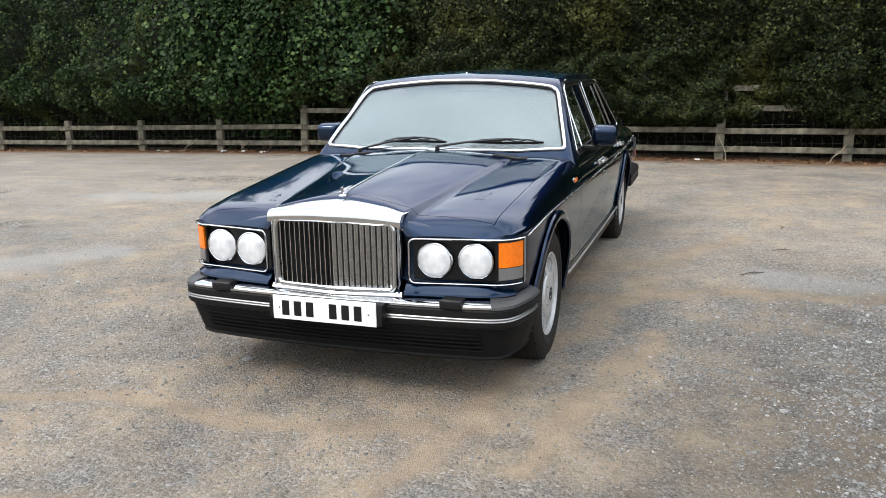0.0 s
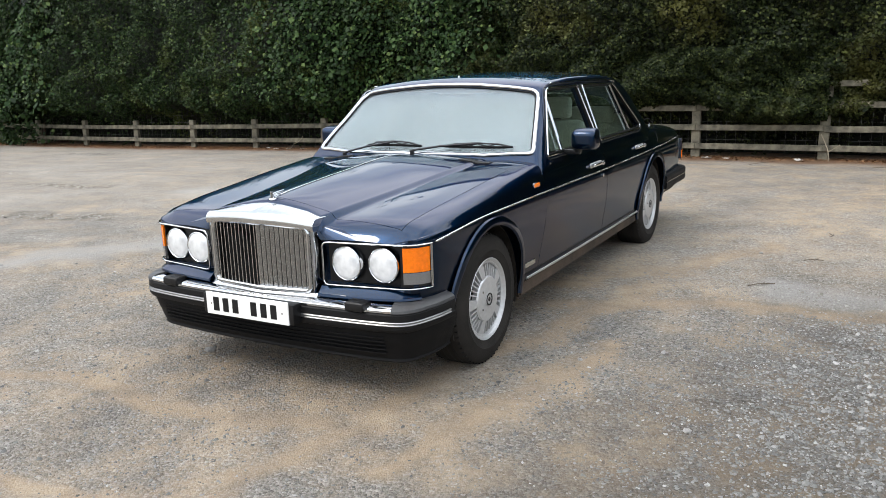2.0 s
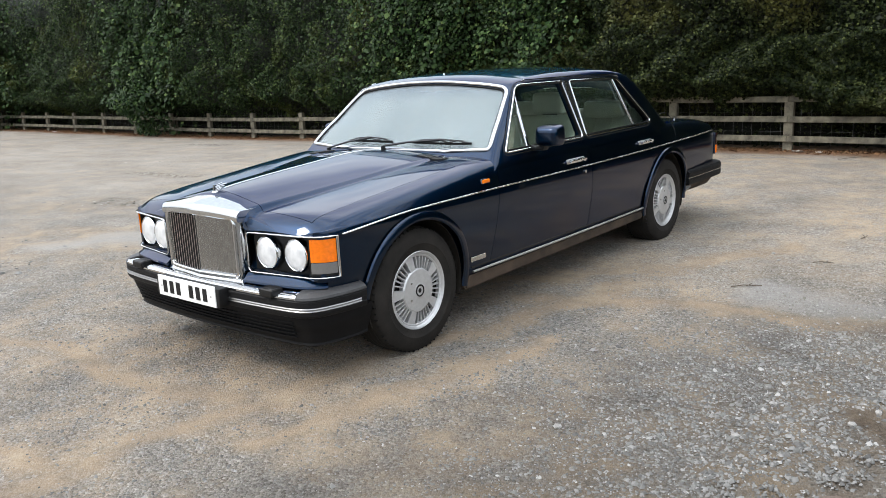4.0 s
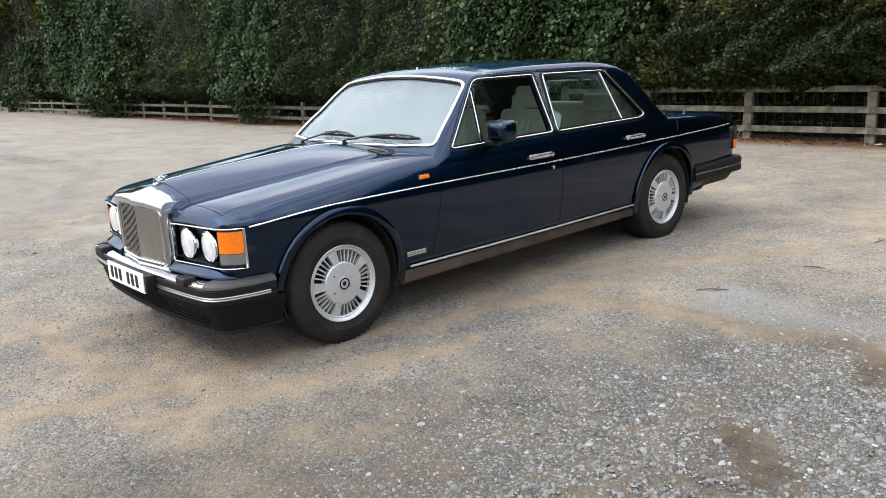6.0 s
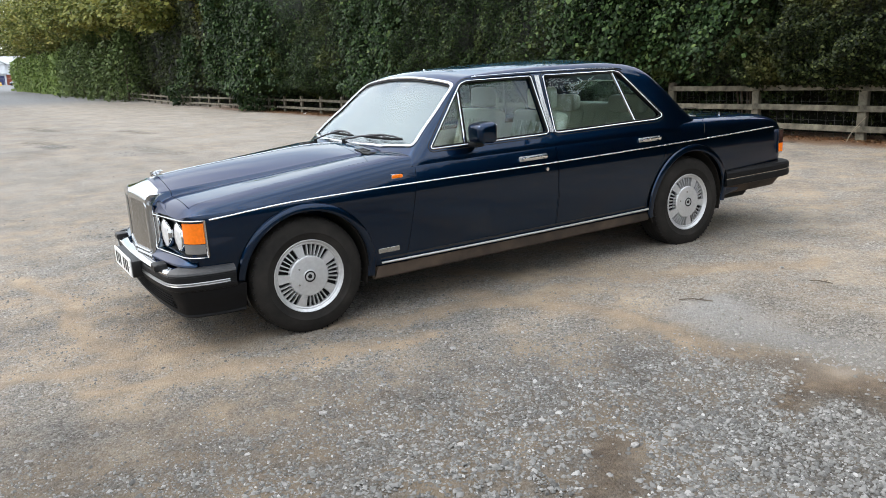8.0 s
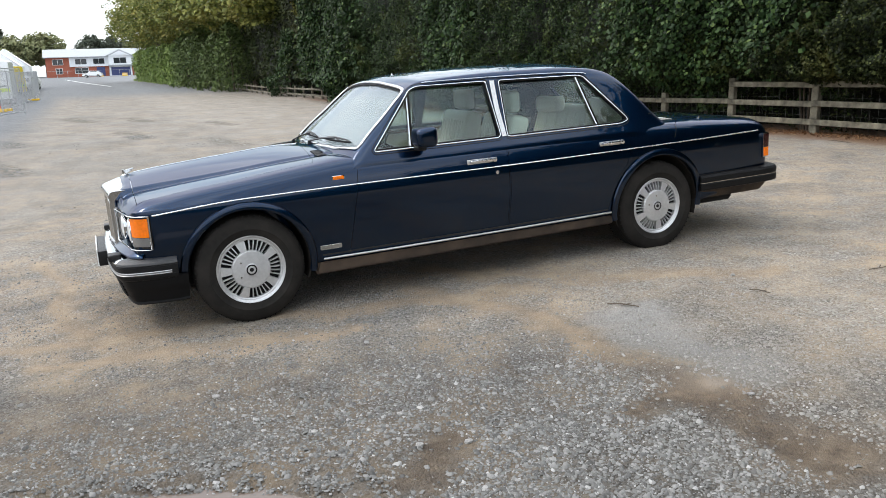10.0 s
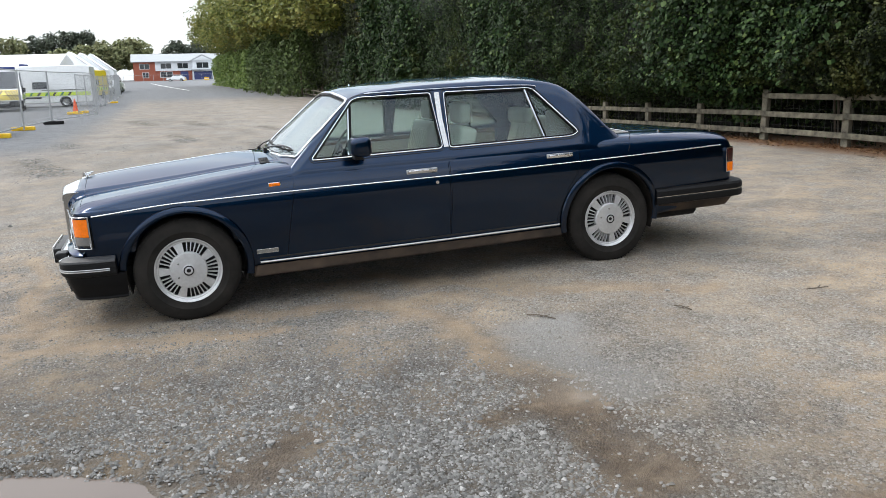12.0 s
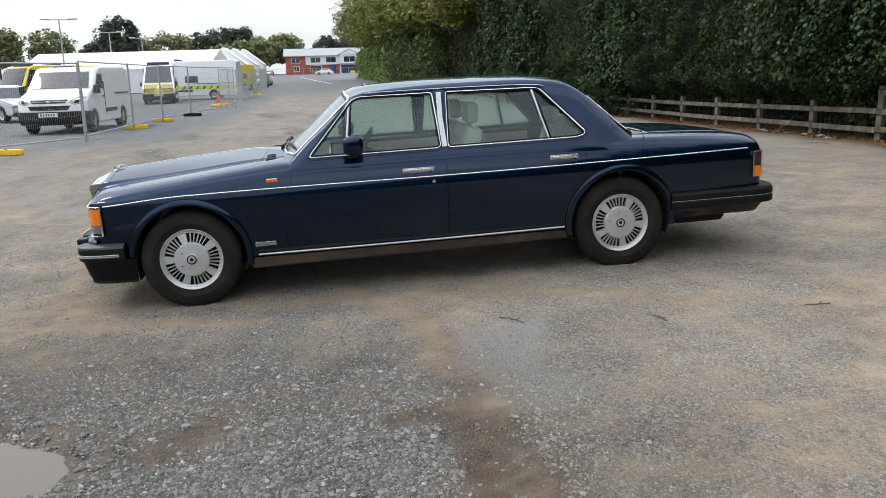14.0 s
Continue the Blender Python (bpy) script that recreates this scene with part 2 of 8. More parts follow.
def rounded(poly, r, seg=5):
    """A 2D polygon with its corners rounded; r is one radius, or one a corner."""
    out, n = [], len(poly)
    for i, p in enumerate(poly):
        p, a, b = Vector(p), Vector(poly[i - 1]), Vector(poly[(i + 1) % n])
        ri = r[i] if isinstance(r, (list, tuple)) else r
        if ri <= 0:
            out.append(tuple(p))
            continue
        u, v = (a - p), (b - p)
        ri = min(ri, u.length * 0.45, v.length * 0.45)
        p0, p1 = p + u.normalized() * ri, p + v.normalized() * ri
        for k in range(seg + 1):
            t = k / seg
            out.append(tuple(p0 * (1 - t) ** 2 + p * 2 * t * (1 - t) + p1 * t * t))
    return out


def prism(poly, lo, hi, axis="x"):
    """A 2D polygon drawn out along an axis: (y, z) along x, (x, z) along y, (x, y) along z."""
    put = {"x": lambda p, h: (h, p[0], p[1]), "y": lambda p, h: (p[0], h, p[1]), "z": lambda p, h: (p[0], p[1], h)}[axis]
    bm = bmesh.new()
    a, b = [bm.verts.new(put(p, lo)) for p in poly], [bm.verts.new(put(p, hi)) for p in poly]
    n = len(poly)
    bm.faces.new(a)
    bm.faces.new(b[::-1])
    for i in range(n):
        bm.faces.new((a[i], b[i], b[(i + 1) % n], a[(i + 1) % n]))
    bmesh.ops.recalc_face_normals(bm, faces=bm.faces)
    return bm


def boolean(me, cutters, op="DIFFERENCE"):
    """The mesh less (or common with) some solids, as a new mesh."""
    base = new("tmp_base", me.copy())
    made = []
    for c in cutters:
        cm = bpy.data.meshes.new("tmp_cut")
        c.to_mesh(cm)
        c.free()
        cu = new("tmp_cut", cm)
        made.append(cu)
        mod = base.modifiers.new("b", "BOOLEAN")
        mod.operation, mod.solver, mod.object = op, "EXACT", cu
    bpy.context.view_layer.update()
    out = bpy.data.meshes.new_from_object(base.evaluated_get(bpy.context.evaluated_depsgraph_get()))
    for o in (base, *made):
        data = o.data
        bpy.data.objects.remove(o)
        bpy.data.meshes.remove(data)
    return out


def offset_poly(poly, d):
    """A convex-ish 2D polygon moved inwards by d (outwards if negative)."""
    n = len(poly)
    area = sum(poly[i][0] * poly[(i + 1) % n][1] - poly[(i + 1) % n][0] * poly[i][1] for i in range(n))
    sgn = 1 if area > 0 else -1
    out = []
    for i in range(n):
        p, a, b = Vector(poly[i]), Vector(poly[i - 1]), Vector(poly[(i + 1) % n])
        e0, e1 = (p - a).normalized(), (b - p).normalized()
        n0, n1 = Vector((-e0.y, e0.x)) * sgn, Vector((-e1.y, e1.x)) * sgn
        bis = (n0 + n1)
        bis = bis / max(bis.length, 1e-6)
        out.append(tuple(p + bis * (d / max(0.35, bis.dot(n0)))))
    return out


# ---- ground ----
def smoothstep(a, b, x):
    t = np.clip((np.asarray(x, float) - a) / (b - a), 0, 1)
    return t * t * (3 - 2 * t)


def ground_z(x, y):
    """The lie of the land: it climbs gently behind the car, and the lot runs level, then slowly up, towards the far buildings."""
    x, y = np.asarray(x, float), np.asarray(y, float)
    yc = np.clip(y, -9, 12)
    near = 0.034 * yc - 0.0028 * np.maximum(0, yc - 4) ** 2
    s = smoothstep(4, 16, -x)
    return (1 - s) * near + s * 0.13 + 0.0125 * np.maximum(0, -np.maximum(x, -260) - 50)


def gz(x, y):
    return float(ground_z(x, y))


def seg_dist(n, l, vec, a, b):
    """Node: distance of a place in plan from the line between two places."""
    ax, ay, bx, by = *a, *b
    ln = math.hypot(bx - ax, by - ay)
    ux, uy = (bx - ax) / ln, (by - ay) / ln
    sub = n.new("ShaderNodeVectorMath")
    sub.operation = "SUBTRACT"
    l.new(vec, sub.inputs[0])
    sub.inputs[1].default_value = (ax, ay, 0)
    dot = n.new("ShaderNodeVectorMath")
    dot.operation = "DOT_PRODUCT"
    l.new(sub.outputs["Vector"], dot.inputs[0])
    dot.inputs[1].default_value = (ux, uy, 0)
    cl = n.new("ShaderNodeClamp")
    cl.inputs["Max"].default_value = ln
    l.new(dot.outputs["Value"], cl.inputs["Value"])
    sc = n.new("ShaderNodeVectorMath")
    sc.operation = "SCALE"
    sc.inputs[0].default_value = (ux, uy, 0)
    l.new(cl.outputs["Result"], sc.inputs["Scale"])
    ds = n.new("ShaderNodeVectorMath")
    ds.operation = "DISTANCE"
    l.new(sub.outputs["Vector"], ds.inputs[0])
    l.new(sc.outputs["Vector"], ds.inputs[1])
    return ds.outputs["Value"]


def fade(n, l, value, near, far):
    mr = n.new("ShaderNodeMapRange")
    mr.interpolation_type = "SMOOTHSTEP"
    mr.inputs["From Min"].default_value, mr.inputs["From Max"].default_value = near, far
    mr.inputs["To Min"].default_value, mr.inputs["To Max"].default_value = 1, 0
    l.new(value, mr.inputs["Value"])
    return mr.outputs["Result"]


def math_node(n, l, op, a, b):
    m = n.new("ShaderNodeMath")
    m.operation = op
    for i, v in enumerate((a, b)):
        if isinstance(v, (int, float)):
            m.inputs[i].default_value = v
        else:
            l.new(v, m.inputs[i])
    return m.outputs["Value"]


def mix_color(n, l, fac, a, b):
    m = n.new("ShaderNodeMix")
    m.data_type = "RGBA"
    for key, v in (("Factor", fac), ("A", a), ("B", b)):
        if isinstance(v, tuple):
            m.inputs[key].default_value = (*v, 1)
        elif isinstance(v, (int, float)):
            m.inputs[key].default_value = v
        else:
            l.new(v, m.inputs[key])
    return m.outputs["Result"]


TRACKS = [((0.75, 1.12), (1.73, 1.48), 0.20), ((1.73, 1.48), (3.15, 1.64), 0.20), ((1.25, 1.75), (0.86, 0.1), 0.17), ((0.86, 0.1), (0.5, -2.2), 0.17), ((1.35, 0.45), (1.0, -1.2), 0.14),
          ((0.3, 1.4), (0.9, 1.75), 0.2), ((0.9, 1.75), (1.85, 3.35), 0.17), ((-1.9, -1.35), (0.5, -1.05), 0.15), ((-1.4, -2.2), (0.4, -1.9), 0.12)]
MUD = [((3.2, 1.58), (3.95, 1.62), 0.20), ((3.16, 1.5), (3.2, 1.25), 0.12), ((3.05, 0.38), (3.27, 0.16), 0.13), ((2.92, -1.4), (3.23, -0.36), 0.25), ((4.35, 2.0), (4.5, 2.6), 0.12)]
PALE = [((2.1, 1.95), (3.0, 1.85), 0.25), ((-4.0, 0.3), (-3.3, 1.5), 0.3), ((-5.5, 4.0), (-4.0, 4.4), 0.4)]

STAINS = [((-13.6, 8.1), (-12.4, 8.3), 0.30), ((-8.6, 3.8), (-7.3, 3.95), 0.22), ((-6.1, 2.0), (-5.0, 2.2), 0.20), ((-5.7, 5.6), (-4.5, 5.95), 0.30), ((-12.2, -2.9), (-9.4, -2.2), 0.30),
          ((-26.0, 0.4), (-22.5, 0.9), 0.35), ((-17.6, -0.1), (-14.8, 0.3), 0.28), ((-13.6, 1.7), (-11.2, 2.0), 0.25), ((-28.0, -1.5), (-24.0, -0.9), 0.4), ((-17.0, -3.0), (-14.5, -2.5), 0.3), ((-20.5, 2.6), (-18.0, 2.9), 0.3)]


def gravel_material():
    """Crushed grey stone trodden into tan earth, with wheel tracks, sodden mud and a strip of leaf litter along the
    fence, darkening away from the car.
    """
    m, n, l, b = shader("gravel_and_earth")
    tc = n.new("ShaderNodeTexCoord")
    pos = tc.outputs["Object"]
    warp = n.new("ShaderNodeTexNoise")
    warp.inputs["Scale"].default_value, warp.inputs["Detail"].default_value = 1.7, 5
    l.new(pos, warp.inputs["Vector"])
    ws = n.new("ShaderNodeVectorMath")
    ws.operation = "SUBTRACT"
    l.new(warp.outputs["Color"], ws.inputs[0])
    ws.inputs[1].default_value = (0.5, 0.5, 0.5)
    wsc = n.new("ShaderNodeVectorMath")
    wsc.operation = "SCALE"
    l.new(ws.outputs["Vector"], wsc.inputs[0])
    wsc.inputs["Scale"].default_value = 0.75
    wa = n.new("ShaderNodeVectorMath")
    wa.operation = "ADD"
    l.new(pos, wa.inputs[0])
    l.new(wsc.outputs["Vector"], wa.inputs[1])
    flat = n.new("ShaderNodeVectorMath")
    flat.operation = "MULTIPLY"
    l.new(wa.outputs["Vector"], flat.inputs[0])
    flat.inputs[1].default_value = (1, 1, 0)
    pv = flat.outputs["Vector"]

    def bands(rows):
        out = None
        for a, c, w in rows:
            v = fade(n, l, seg_dist(n, l, pv, a, c), w * 0.15, w * 1.45)
            out = v if out is None else math_node(n, l, "MAXIMUM", out, v)
        return out
    big = noise_node(n, l, 0.55, 7, 0.62)
    mid = noise_node(n, l, 3.0, 7, 0.65)
    fine = noise_node(n, l, 38, 6, 0.7)
    cells = n.new("ShaderNodeTexVoronoi")
    cells.inputs["Scale"].default_value = 75
    l.new(pos, cells.inputs["Vector"])
    cells2 = n.new("ShaderNodeTexVoronoi")
    cells2.inputs["Scale"].default_value = 190
    l.new(pos, cells2.inputs["Vector"])
    sep = n.new("ShaderNodeSeparateColor")
    l.new(cells.outputs["Color"], sep.inputs["Color"])
    sep2 = n.new("ShaderNodeSeparateColor")
    l.new(cells2.outputs["Color"], sep2.inputs["Color"])
    stone = ramp_node(n, l, sep.outputs["Red"], [(0.0, (0.075, 0.073, 0.068)), (0.30, (0.172, 0.167, 0.157)), (0.62, (0.262, 0.255, 0.240)), (0.90, (0.360, 0.350, 0.330)), (1.0, (0.53, 0.52, 0.495))])
    grit = ramp_node(n, l, sep2.outputs["Red"], [(0.0, (0.095, 0.089, 0.079)), (0.6, (0.230, 0.219, 0.198)), (1.0, (0.45, 0.435, 0.405))])
    grey0 = mix_color(n, l, 0.36, stone.outputs["Color"], grit.outputs["Color"])
    tone_n = noise_node(n, l, 1.15, 5, 0.6, stretch=(1.0, 1.25, 1.0))
    tone = ramp_node(n, l, tone_n.outputs["Fac"], [(0.36, (0.70, 0.695, 0.69)), (0.66, (1.18, 1.165, 1.13))])
    gm = n.new("ShaderNodeMix")
    gm.data_type, gm.blend_type = "RGBA", "MULTIPLY"
    gm.inputs["Factor"].default_value = 1.0
    l.new(grey0, gm.inputs["A"])
    l.new(tone.outputs["Color"], gm.inputs["B"])
    grey = gm.outputs["Result"]
    earth_r = ramp_node(n, l, mid.outputs["Fac"], [(0.3, (0.215, 0.146, 0.087)), (0.55, (0.355, 0.260, 0.163)), (0.75, (0.465, 0.372, 0.262))])
    earth = mix_color(n, l, 0.22, earth_r.outputs["Color"], grit.outputs["Color"])
    far_tone = ramp_node(n, l, big.outputs["Fac"], [(0.38, (0.20, 0.20, 0.20)), (0.58, (1.0, 1.0, 1.0))])
    m1 = math_node(n, l, "MULTIPLY", far_tone.outputs["Color"], 1.0)
    midm = ramp_node(n, l, mid.outputs["Fac"], [(0.40, (0, 0, 0)), (0.62, (1, 1, 1))])
    m2 = math_node(n, l, "MULTIPLY", m1, math_node(n, l, "ADD", math_node(n, l, "MULTIPLY", midm.outputs["Color"], 0.75), 0.3))
    bands_tr = bands(TRACKS)
    tr = math_node(n, l, "MULTIPLY", bands_tr, math_node(n, l, "ADD", math_node(n, l, "MULTIPLY", midm.outputs["Color"], 0.30), 0.74))
    # single chips pressed into the earth, thick in some places and thin in others
    chips = ramp_node(n, l, sep.outputs["Green"], [(0.66, (0, 0, 0)), (0.72, (1, 1, 1))])
    thick = ramp_node(n, l, noise_node(n, l, 5.5, 5, 0.65).outputs["Fac"], [(0.38, (0.04, 0.04, 0.04)), (0.66, (0.62, 0.62, 0.62))])
    earth = mix_color(n, l, math_node(n, l, "MULTIPLY", math_node(n, l, "MULTIPLY", chips.outputs["Color"], thick.outputs["Color"]), math_node(n, l, "SUBTRACT", 1.0, math_node(n, l, "MULTIPLY", bands_tr, 0.65))), earth, stone.outputs["Color"])
    sp0 = n.new("ShaderNodeSeparateXYZ")
    l.new(pv, sp0.inputs["Vector"])
    back = math_node(n, l, "SUBTRACT", 1.0, fade(n, l, sp0.outputs["Y"], 1.3, 3.1))
    back = math_node(n, l, "MULTIPLY", back, math_node(n, l, "ADD", math_node(n, l, "MULTIPLY", midm.outputs["Color"], 0.42), 0.26))
    tan = math_node(n, l, "MINIMUM", math_node(n, l, "MAXIMUM", math_node(n, l, "MAXIMUM", m2, tr), back), 1.0)
    col = mix_color(n, l, tan, grey, earth)
    pale = math_node(n, l, "MULTIPLY", bands(PALE), 0.6)
    col = mix_color(n, l, pale, col, (0.36, 0.35, 0.33))
    sp = n.new("ShaderNodeSeparateXYZ")
    l.new(pv, sp.inputs["Vector"])
    # towards the back of the lot the stone is worn to smooth, dusty hardstanding
    worn = math_node(n, l, "SUBTRACT", 1.0, fade(n, l, sp.outputs["X"], -9.0, -1.5))
    worn = math_node(n, l, "MULTIPLY", math_node(n, l, "SUBTRACT", 1.0, worn), 0.52)
    dust = ramp_node(n, l, noise_node(n, l, 1.3, 7, 0.68, stretch=(0.45, 1.0, 1.0)).outputs["Fac"], [(0.32, (0.195, 0.176, 0.152)), (0.5, (0.275, 0.252, 0.222)), (0.70, (0.36, 0.335, 0.298))])
    col = mix_color(n, l, worn, col, dust.outputs["Color"])
    broken = ramp_node(n, l, noise_node(n, l, 6.5, 6, 0.72).outputs["Fac"], [(0.40, (0, 0, 0)), (0.56, (1, 1, 1))])
    stain = math_node(n, l, "MULTIPLY", math_node(n, l, "MULTIPLY", bands(STAINS), broken.outputs["Color"]), 0.85)
    col = mix_color(n, l, stain, col, (0.105, 0.092, 0.076))
    litter = math_node(n, l, "SUBTRACT", 1.0, fade(n, l, sp.outputs["Y"], 9.35, 10.1))
    near_x = math_node(n, l, "SUBTRACT", 1.0, fade(n, l, sp.outputs["X"], -45, -30))
    lit_r = ramp_node(n, l, fine.outputs["Fac"], [(0.35, (0.10, 0.055, 0.030)), (0.6, (0.24, 0.135, 0.075))])
    col = mix_color(n, l, math_node(n, l, "MULTIPLY", math_node(n, l, "MULTIPLY", litter, near_x), 0.9), col, lit_r.outputs["Color"])
    ragged = ramp_node(n, l, noise_node(n, l, 14, 6, 0.75).outputs["Fac"], [(0.30, (0.50, 0.50, 0.50)), (0.52, (1, 1, 1))])
    mud = math_node(n, l, "MULTIPLY", bands(MUD), ragged.outputs["Color"])
    mud_n = noise_node(n, l, 9, 6, 0.7)
    mud_r = ramp_node(n, l, mud_n.outputs["Fac"], [(0.30, (0.080, 0.053, 0.032)), (0.50, (0.190, 0.134, 0.084)), (0.70, (0.33, 0.25, 0.17))])
    col = mix_color(n, l, math_node(n, l, "MULTIPLY", mud, 0.95), col, mud_r.outputs["Color"])
    # tarmac where the lot runs off to the far buildings
    tarmac = math_node(n, l, "MULTIPLY", fade(n, l, sp.outputs["Y"], -3.6, -1.8), fade(n, l, sp.outputs["X"], -16, -11))
    tarmac2 = fade(n, l, sp.outputs["X"], -70, -50)
    tm = math_node(n, l, "MAXIMUM", tarmac, tarmac2)
    tar_r = ramp_node(n, l, mid.outputs["Fac"], [(0.3, (0.155, 0.16, 0.165)), (0.7, (0.215, 0.22, 0.225))])
    col = mix_color(n, l, tm, col, tar_r.outputs["Color"])
    # the ground colour is scaled darker away from the car, paler beside and behind it
    outer_tone = n.new("ShaderNodeMapRange")
    outer_tone.interpolation_type = "SMOOTHSTEP"
    outer_tone.inputs["From Min"].default_value, outer_tone.inputs["From Max"].default_value = 0.95, 2.6
    outer_tone.inputs["To Min"].default_value, outer_tone.inputs["To Max"].default_value = 0.86, 0.40
    l.new(math_node(n, l, "SUBTRACT", sp.outputs["X"], math_node(n, l, "MULTIPLY", sp.outputs["Y"], 0.32)), outer_tone.inputs["Value"])
    rear_mask = math_node(n, l, "SUBTRACT", 1.0, fade(n, l, sp.outputs["Y"], 1.0, 3.4))
    ground_scale = math_node(n, l, "ADD", math_node(n, l, "MULTIPLY", rear_mask, 0.97), math_node(n, l, "MULTIPLY", math_node(n, l, "SUBTRACT", 1.0, rear_mask), outer_tone.outputs["Result"]))
    ground_scale = math_node(n, l, "MAXIMUM", ground_scale, math_node(n, l, "MULTIPLY", tr, 0.66))
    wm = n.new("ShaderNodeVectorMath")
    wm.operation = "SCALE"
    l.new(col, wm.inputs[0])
    l.new(ground_scale, wm.inputs["Scale"])
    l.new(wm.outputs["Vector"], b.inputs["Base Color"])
    rg = n.new("ShaderNodeMapRange")
    rg.inputs["To Min"].default_value, rg.inputs["To Max"].default_value = 0.92, 0.42
    l.new(mud, rg.inputs["Value"])
    l.new(rg.outputs["Result"], b.inputs["Roughness"])
    setp(b, spec=0.3)
    h1 = math_node(n, l, "MULTIPLY", cells.outputs["Distance"], math_node(n, l, "SUBTRACT", 1.15, tan))
    h2 = math_node(n, l, "ADD", math_node(n, l, "MULTIPLY", h1, -1.1), math_node(n, l, "MULTIPLY", fine.outputs["Fac"], 0.9))
    h3 = math_node(n, l, "ADD", h2, math_node(n, l, "MULTIPLY", cells2.outputs["Distance"], -0.35))
    bp = n.new("ShaderNodeBump")
    bp.inputs["Strength"].default_value, bp.inputs["Distance"].default_value = 0.85, 0.014
    l.new(h3, bp.inputs["Height"])
    l.new(bp.outputs["Normal"], b.inputs["Normal"])
    return m


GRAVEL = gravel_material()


def capsule(x, y, a, c):
    ax, ay, bx, by = *a, *c
    ln2 = (bx - ax) ** 2 + (by - ay) ** 2
    t = np.clip(((x - ax) * (bx - ax) + (y - ay) * (by - ay)) / ln2, 0, 1)
    return np.hypot(x - ax - t * (bx - ax), y - ay - t * (by - ay))


def lumps(x, y):
    """Small unevenness of the trodden surface."""
    v = 0.006 * np.sin(3.1 * x + 1.7 * np.sin(1.3 * y)) * np.sin(2.7 * y + 1.1 * np.sin(2.1 * x)) + 0.004 * np.sin(7.3 * x + 2 * np.sin(3.7 * y) + 1) * np.sin(6.1 * y - 1.3 * x)
    v = v + 0.005 * np.sin(17 * x + 3 * np.sin(9 * y)) * np.sin(15 * y + 2 * np.sin(13 * x))
    v = v + 0.014 * np.sin(23 * x + 4 * np.sin(11 * y)) * np.sin(19 * y + 3 * np.sin(17 * x)) * (1 - smoothstep(0.3, 0.6, capsule(x, y, (2.95, -1.4), (3.22, -0.42)))) * 0.85
    v = v - 0.075 * (1 - smoothstep(0.08, 0.45, capsule(x, y, (2.95, -1.4), (3.22, -0.42)))) - 0.012 * (1 - smoothstep(0.02, 0.25, capsule(x, y, (3.2, 1.58), (3.95, 1.62))))
    return v


def build_ground():
    xs = np.concatenate([[-700, -450, -320, -260], np.arange(-240, -60, 15), np.arange(-60, -16, 3), np.arange(-16, -4, 0.6), np.arange(-4, 7.6, 0.07), np.arange(7.6, 16, 0.8), [18, 24, 34, 60, 120, 300, 700]])
    ys = np.concatenate([[-700, -300, -140, -80, -50, -35], np.arange(-26, -9, 1.5), np.arange(-9, -5, 0.4), np.arange(-5, 7.5, 0.07), np.arange(7.5, 13, 0.5), [14, 16, 20, 30, 60, 140, 300, 700]])
    gx, gy = np.meshgrid(xs, ys)
    z = ground_z(gx, gy) + lumps(gx, gy) * (1 - smoothstep(9, 14, np.hypot(gx - 2, gy)))
    nx, ny = len(xs), len(ys)
    verts = np.stack([gx, gy, z], -1).reshape(-1, 3)
    i = np.arange(ny - 1)[:, None] * nx + np.arange(nx - 1)[None]
    faces = np.stack([i, i + 1, i + nx + 1, i + nx], -1).reshape(-1, 4)
    me = bpy.data.meshes.new("ground")
    me.from_pydata(verts.tolist(), [], faces.tolist())
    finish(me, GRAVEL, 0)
    me.polygons.foreach_set("use_smooth", [True] * len(me.polygons))
    return tagged(new("ground", me), "grey gravel and tan earth car park with wheel tracks", "ground", kind="structure")


build_ground()


def scatter_mesh(name, base_v, base_f, place, rot, size, material):
    """Many small loose pieces in one mesh: base shape turned, scaled and moved."""
    bv, bf = np.array(base_v, float), np.array(base_f)
    k, nb = len(place), len(bv)
    v = np.einsum("kij,knj->kni", rot, bv[None] * size[:, None, :]) + place[:, None, :]
    f = bf[None] + (np.arange(k) * nb)[:, None, None]
    me = bpy.data.meshes.new(name)
    me.vertices.add(k * nb)
    me.vertices.foreach_set("co", v.reshape(-1))
    nf, fs = k * len(bf), bf.shape[1]
    me.loops.add(nf * fs)
    me.loops.foreach_set("vertex_index", f.reshape(-1))
    me.polygons.add(nf)
    me.polygons.foreach_set("loop_start", np.arange(nf) * fs)
    me.polygons.foreach_set("loop_total", np.full(nf, fs))
    me.update(calc_edges=True)
    me.materials.append(material)
    return me


def turns(k, rng, tilt):
    """Random turns about z, then leaning by up to tilt."""
    a, t, p = rng.uniform(0, 2 * np.pi, k), rng.normal(0, tilt, k), rng.uniform(0, 2 * np.pi, k)
    ca, sa, ct, st, cp, sp = np.cos(a), np.sin(a), np.cos(t), np.sin(t), np.cos(p), np.sin(p)
    z = np.zeros(k)
    o = np.ones(k)
    rz = np.stack([np.stack([ca, -sa, z], -1), np.stack([sa, ca, z], -1), np.stack([z, z, o], -1)], -2)
    rx = np.stack([np.stack([o, z, z], -1), np.stack([z, ct, -st], -1), np.stack([z, st, ct], -1)], -2)
    rp = np.stack([np.stack([cp, -sp, z], -1), np.stack([sp, cp, z], -1), np.stack([z, z, o], -1)], -2)
    return rp @ rx @ rz


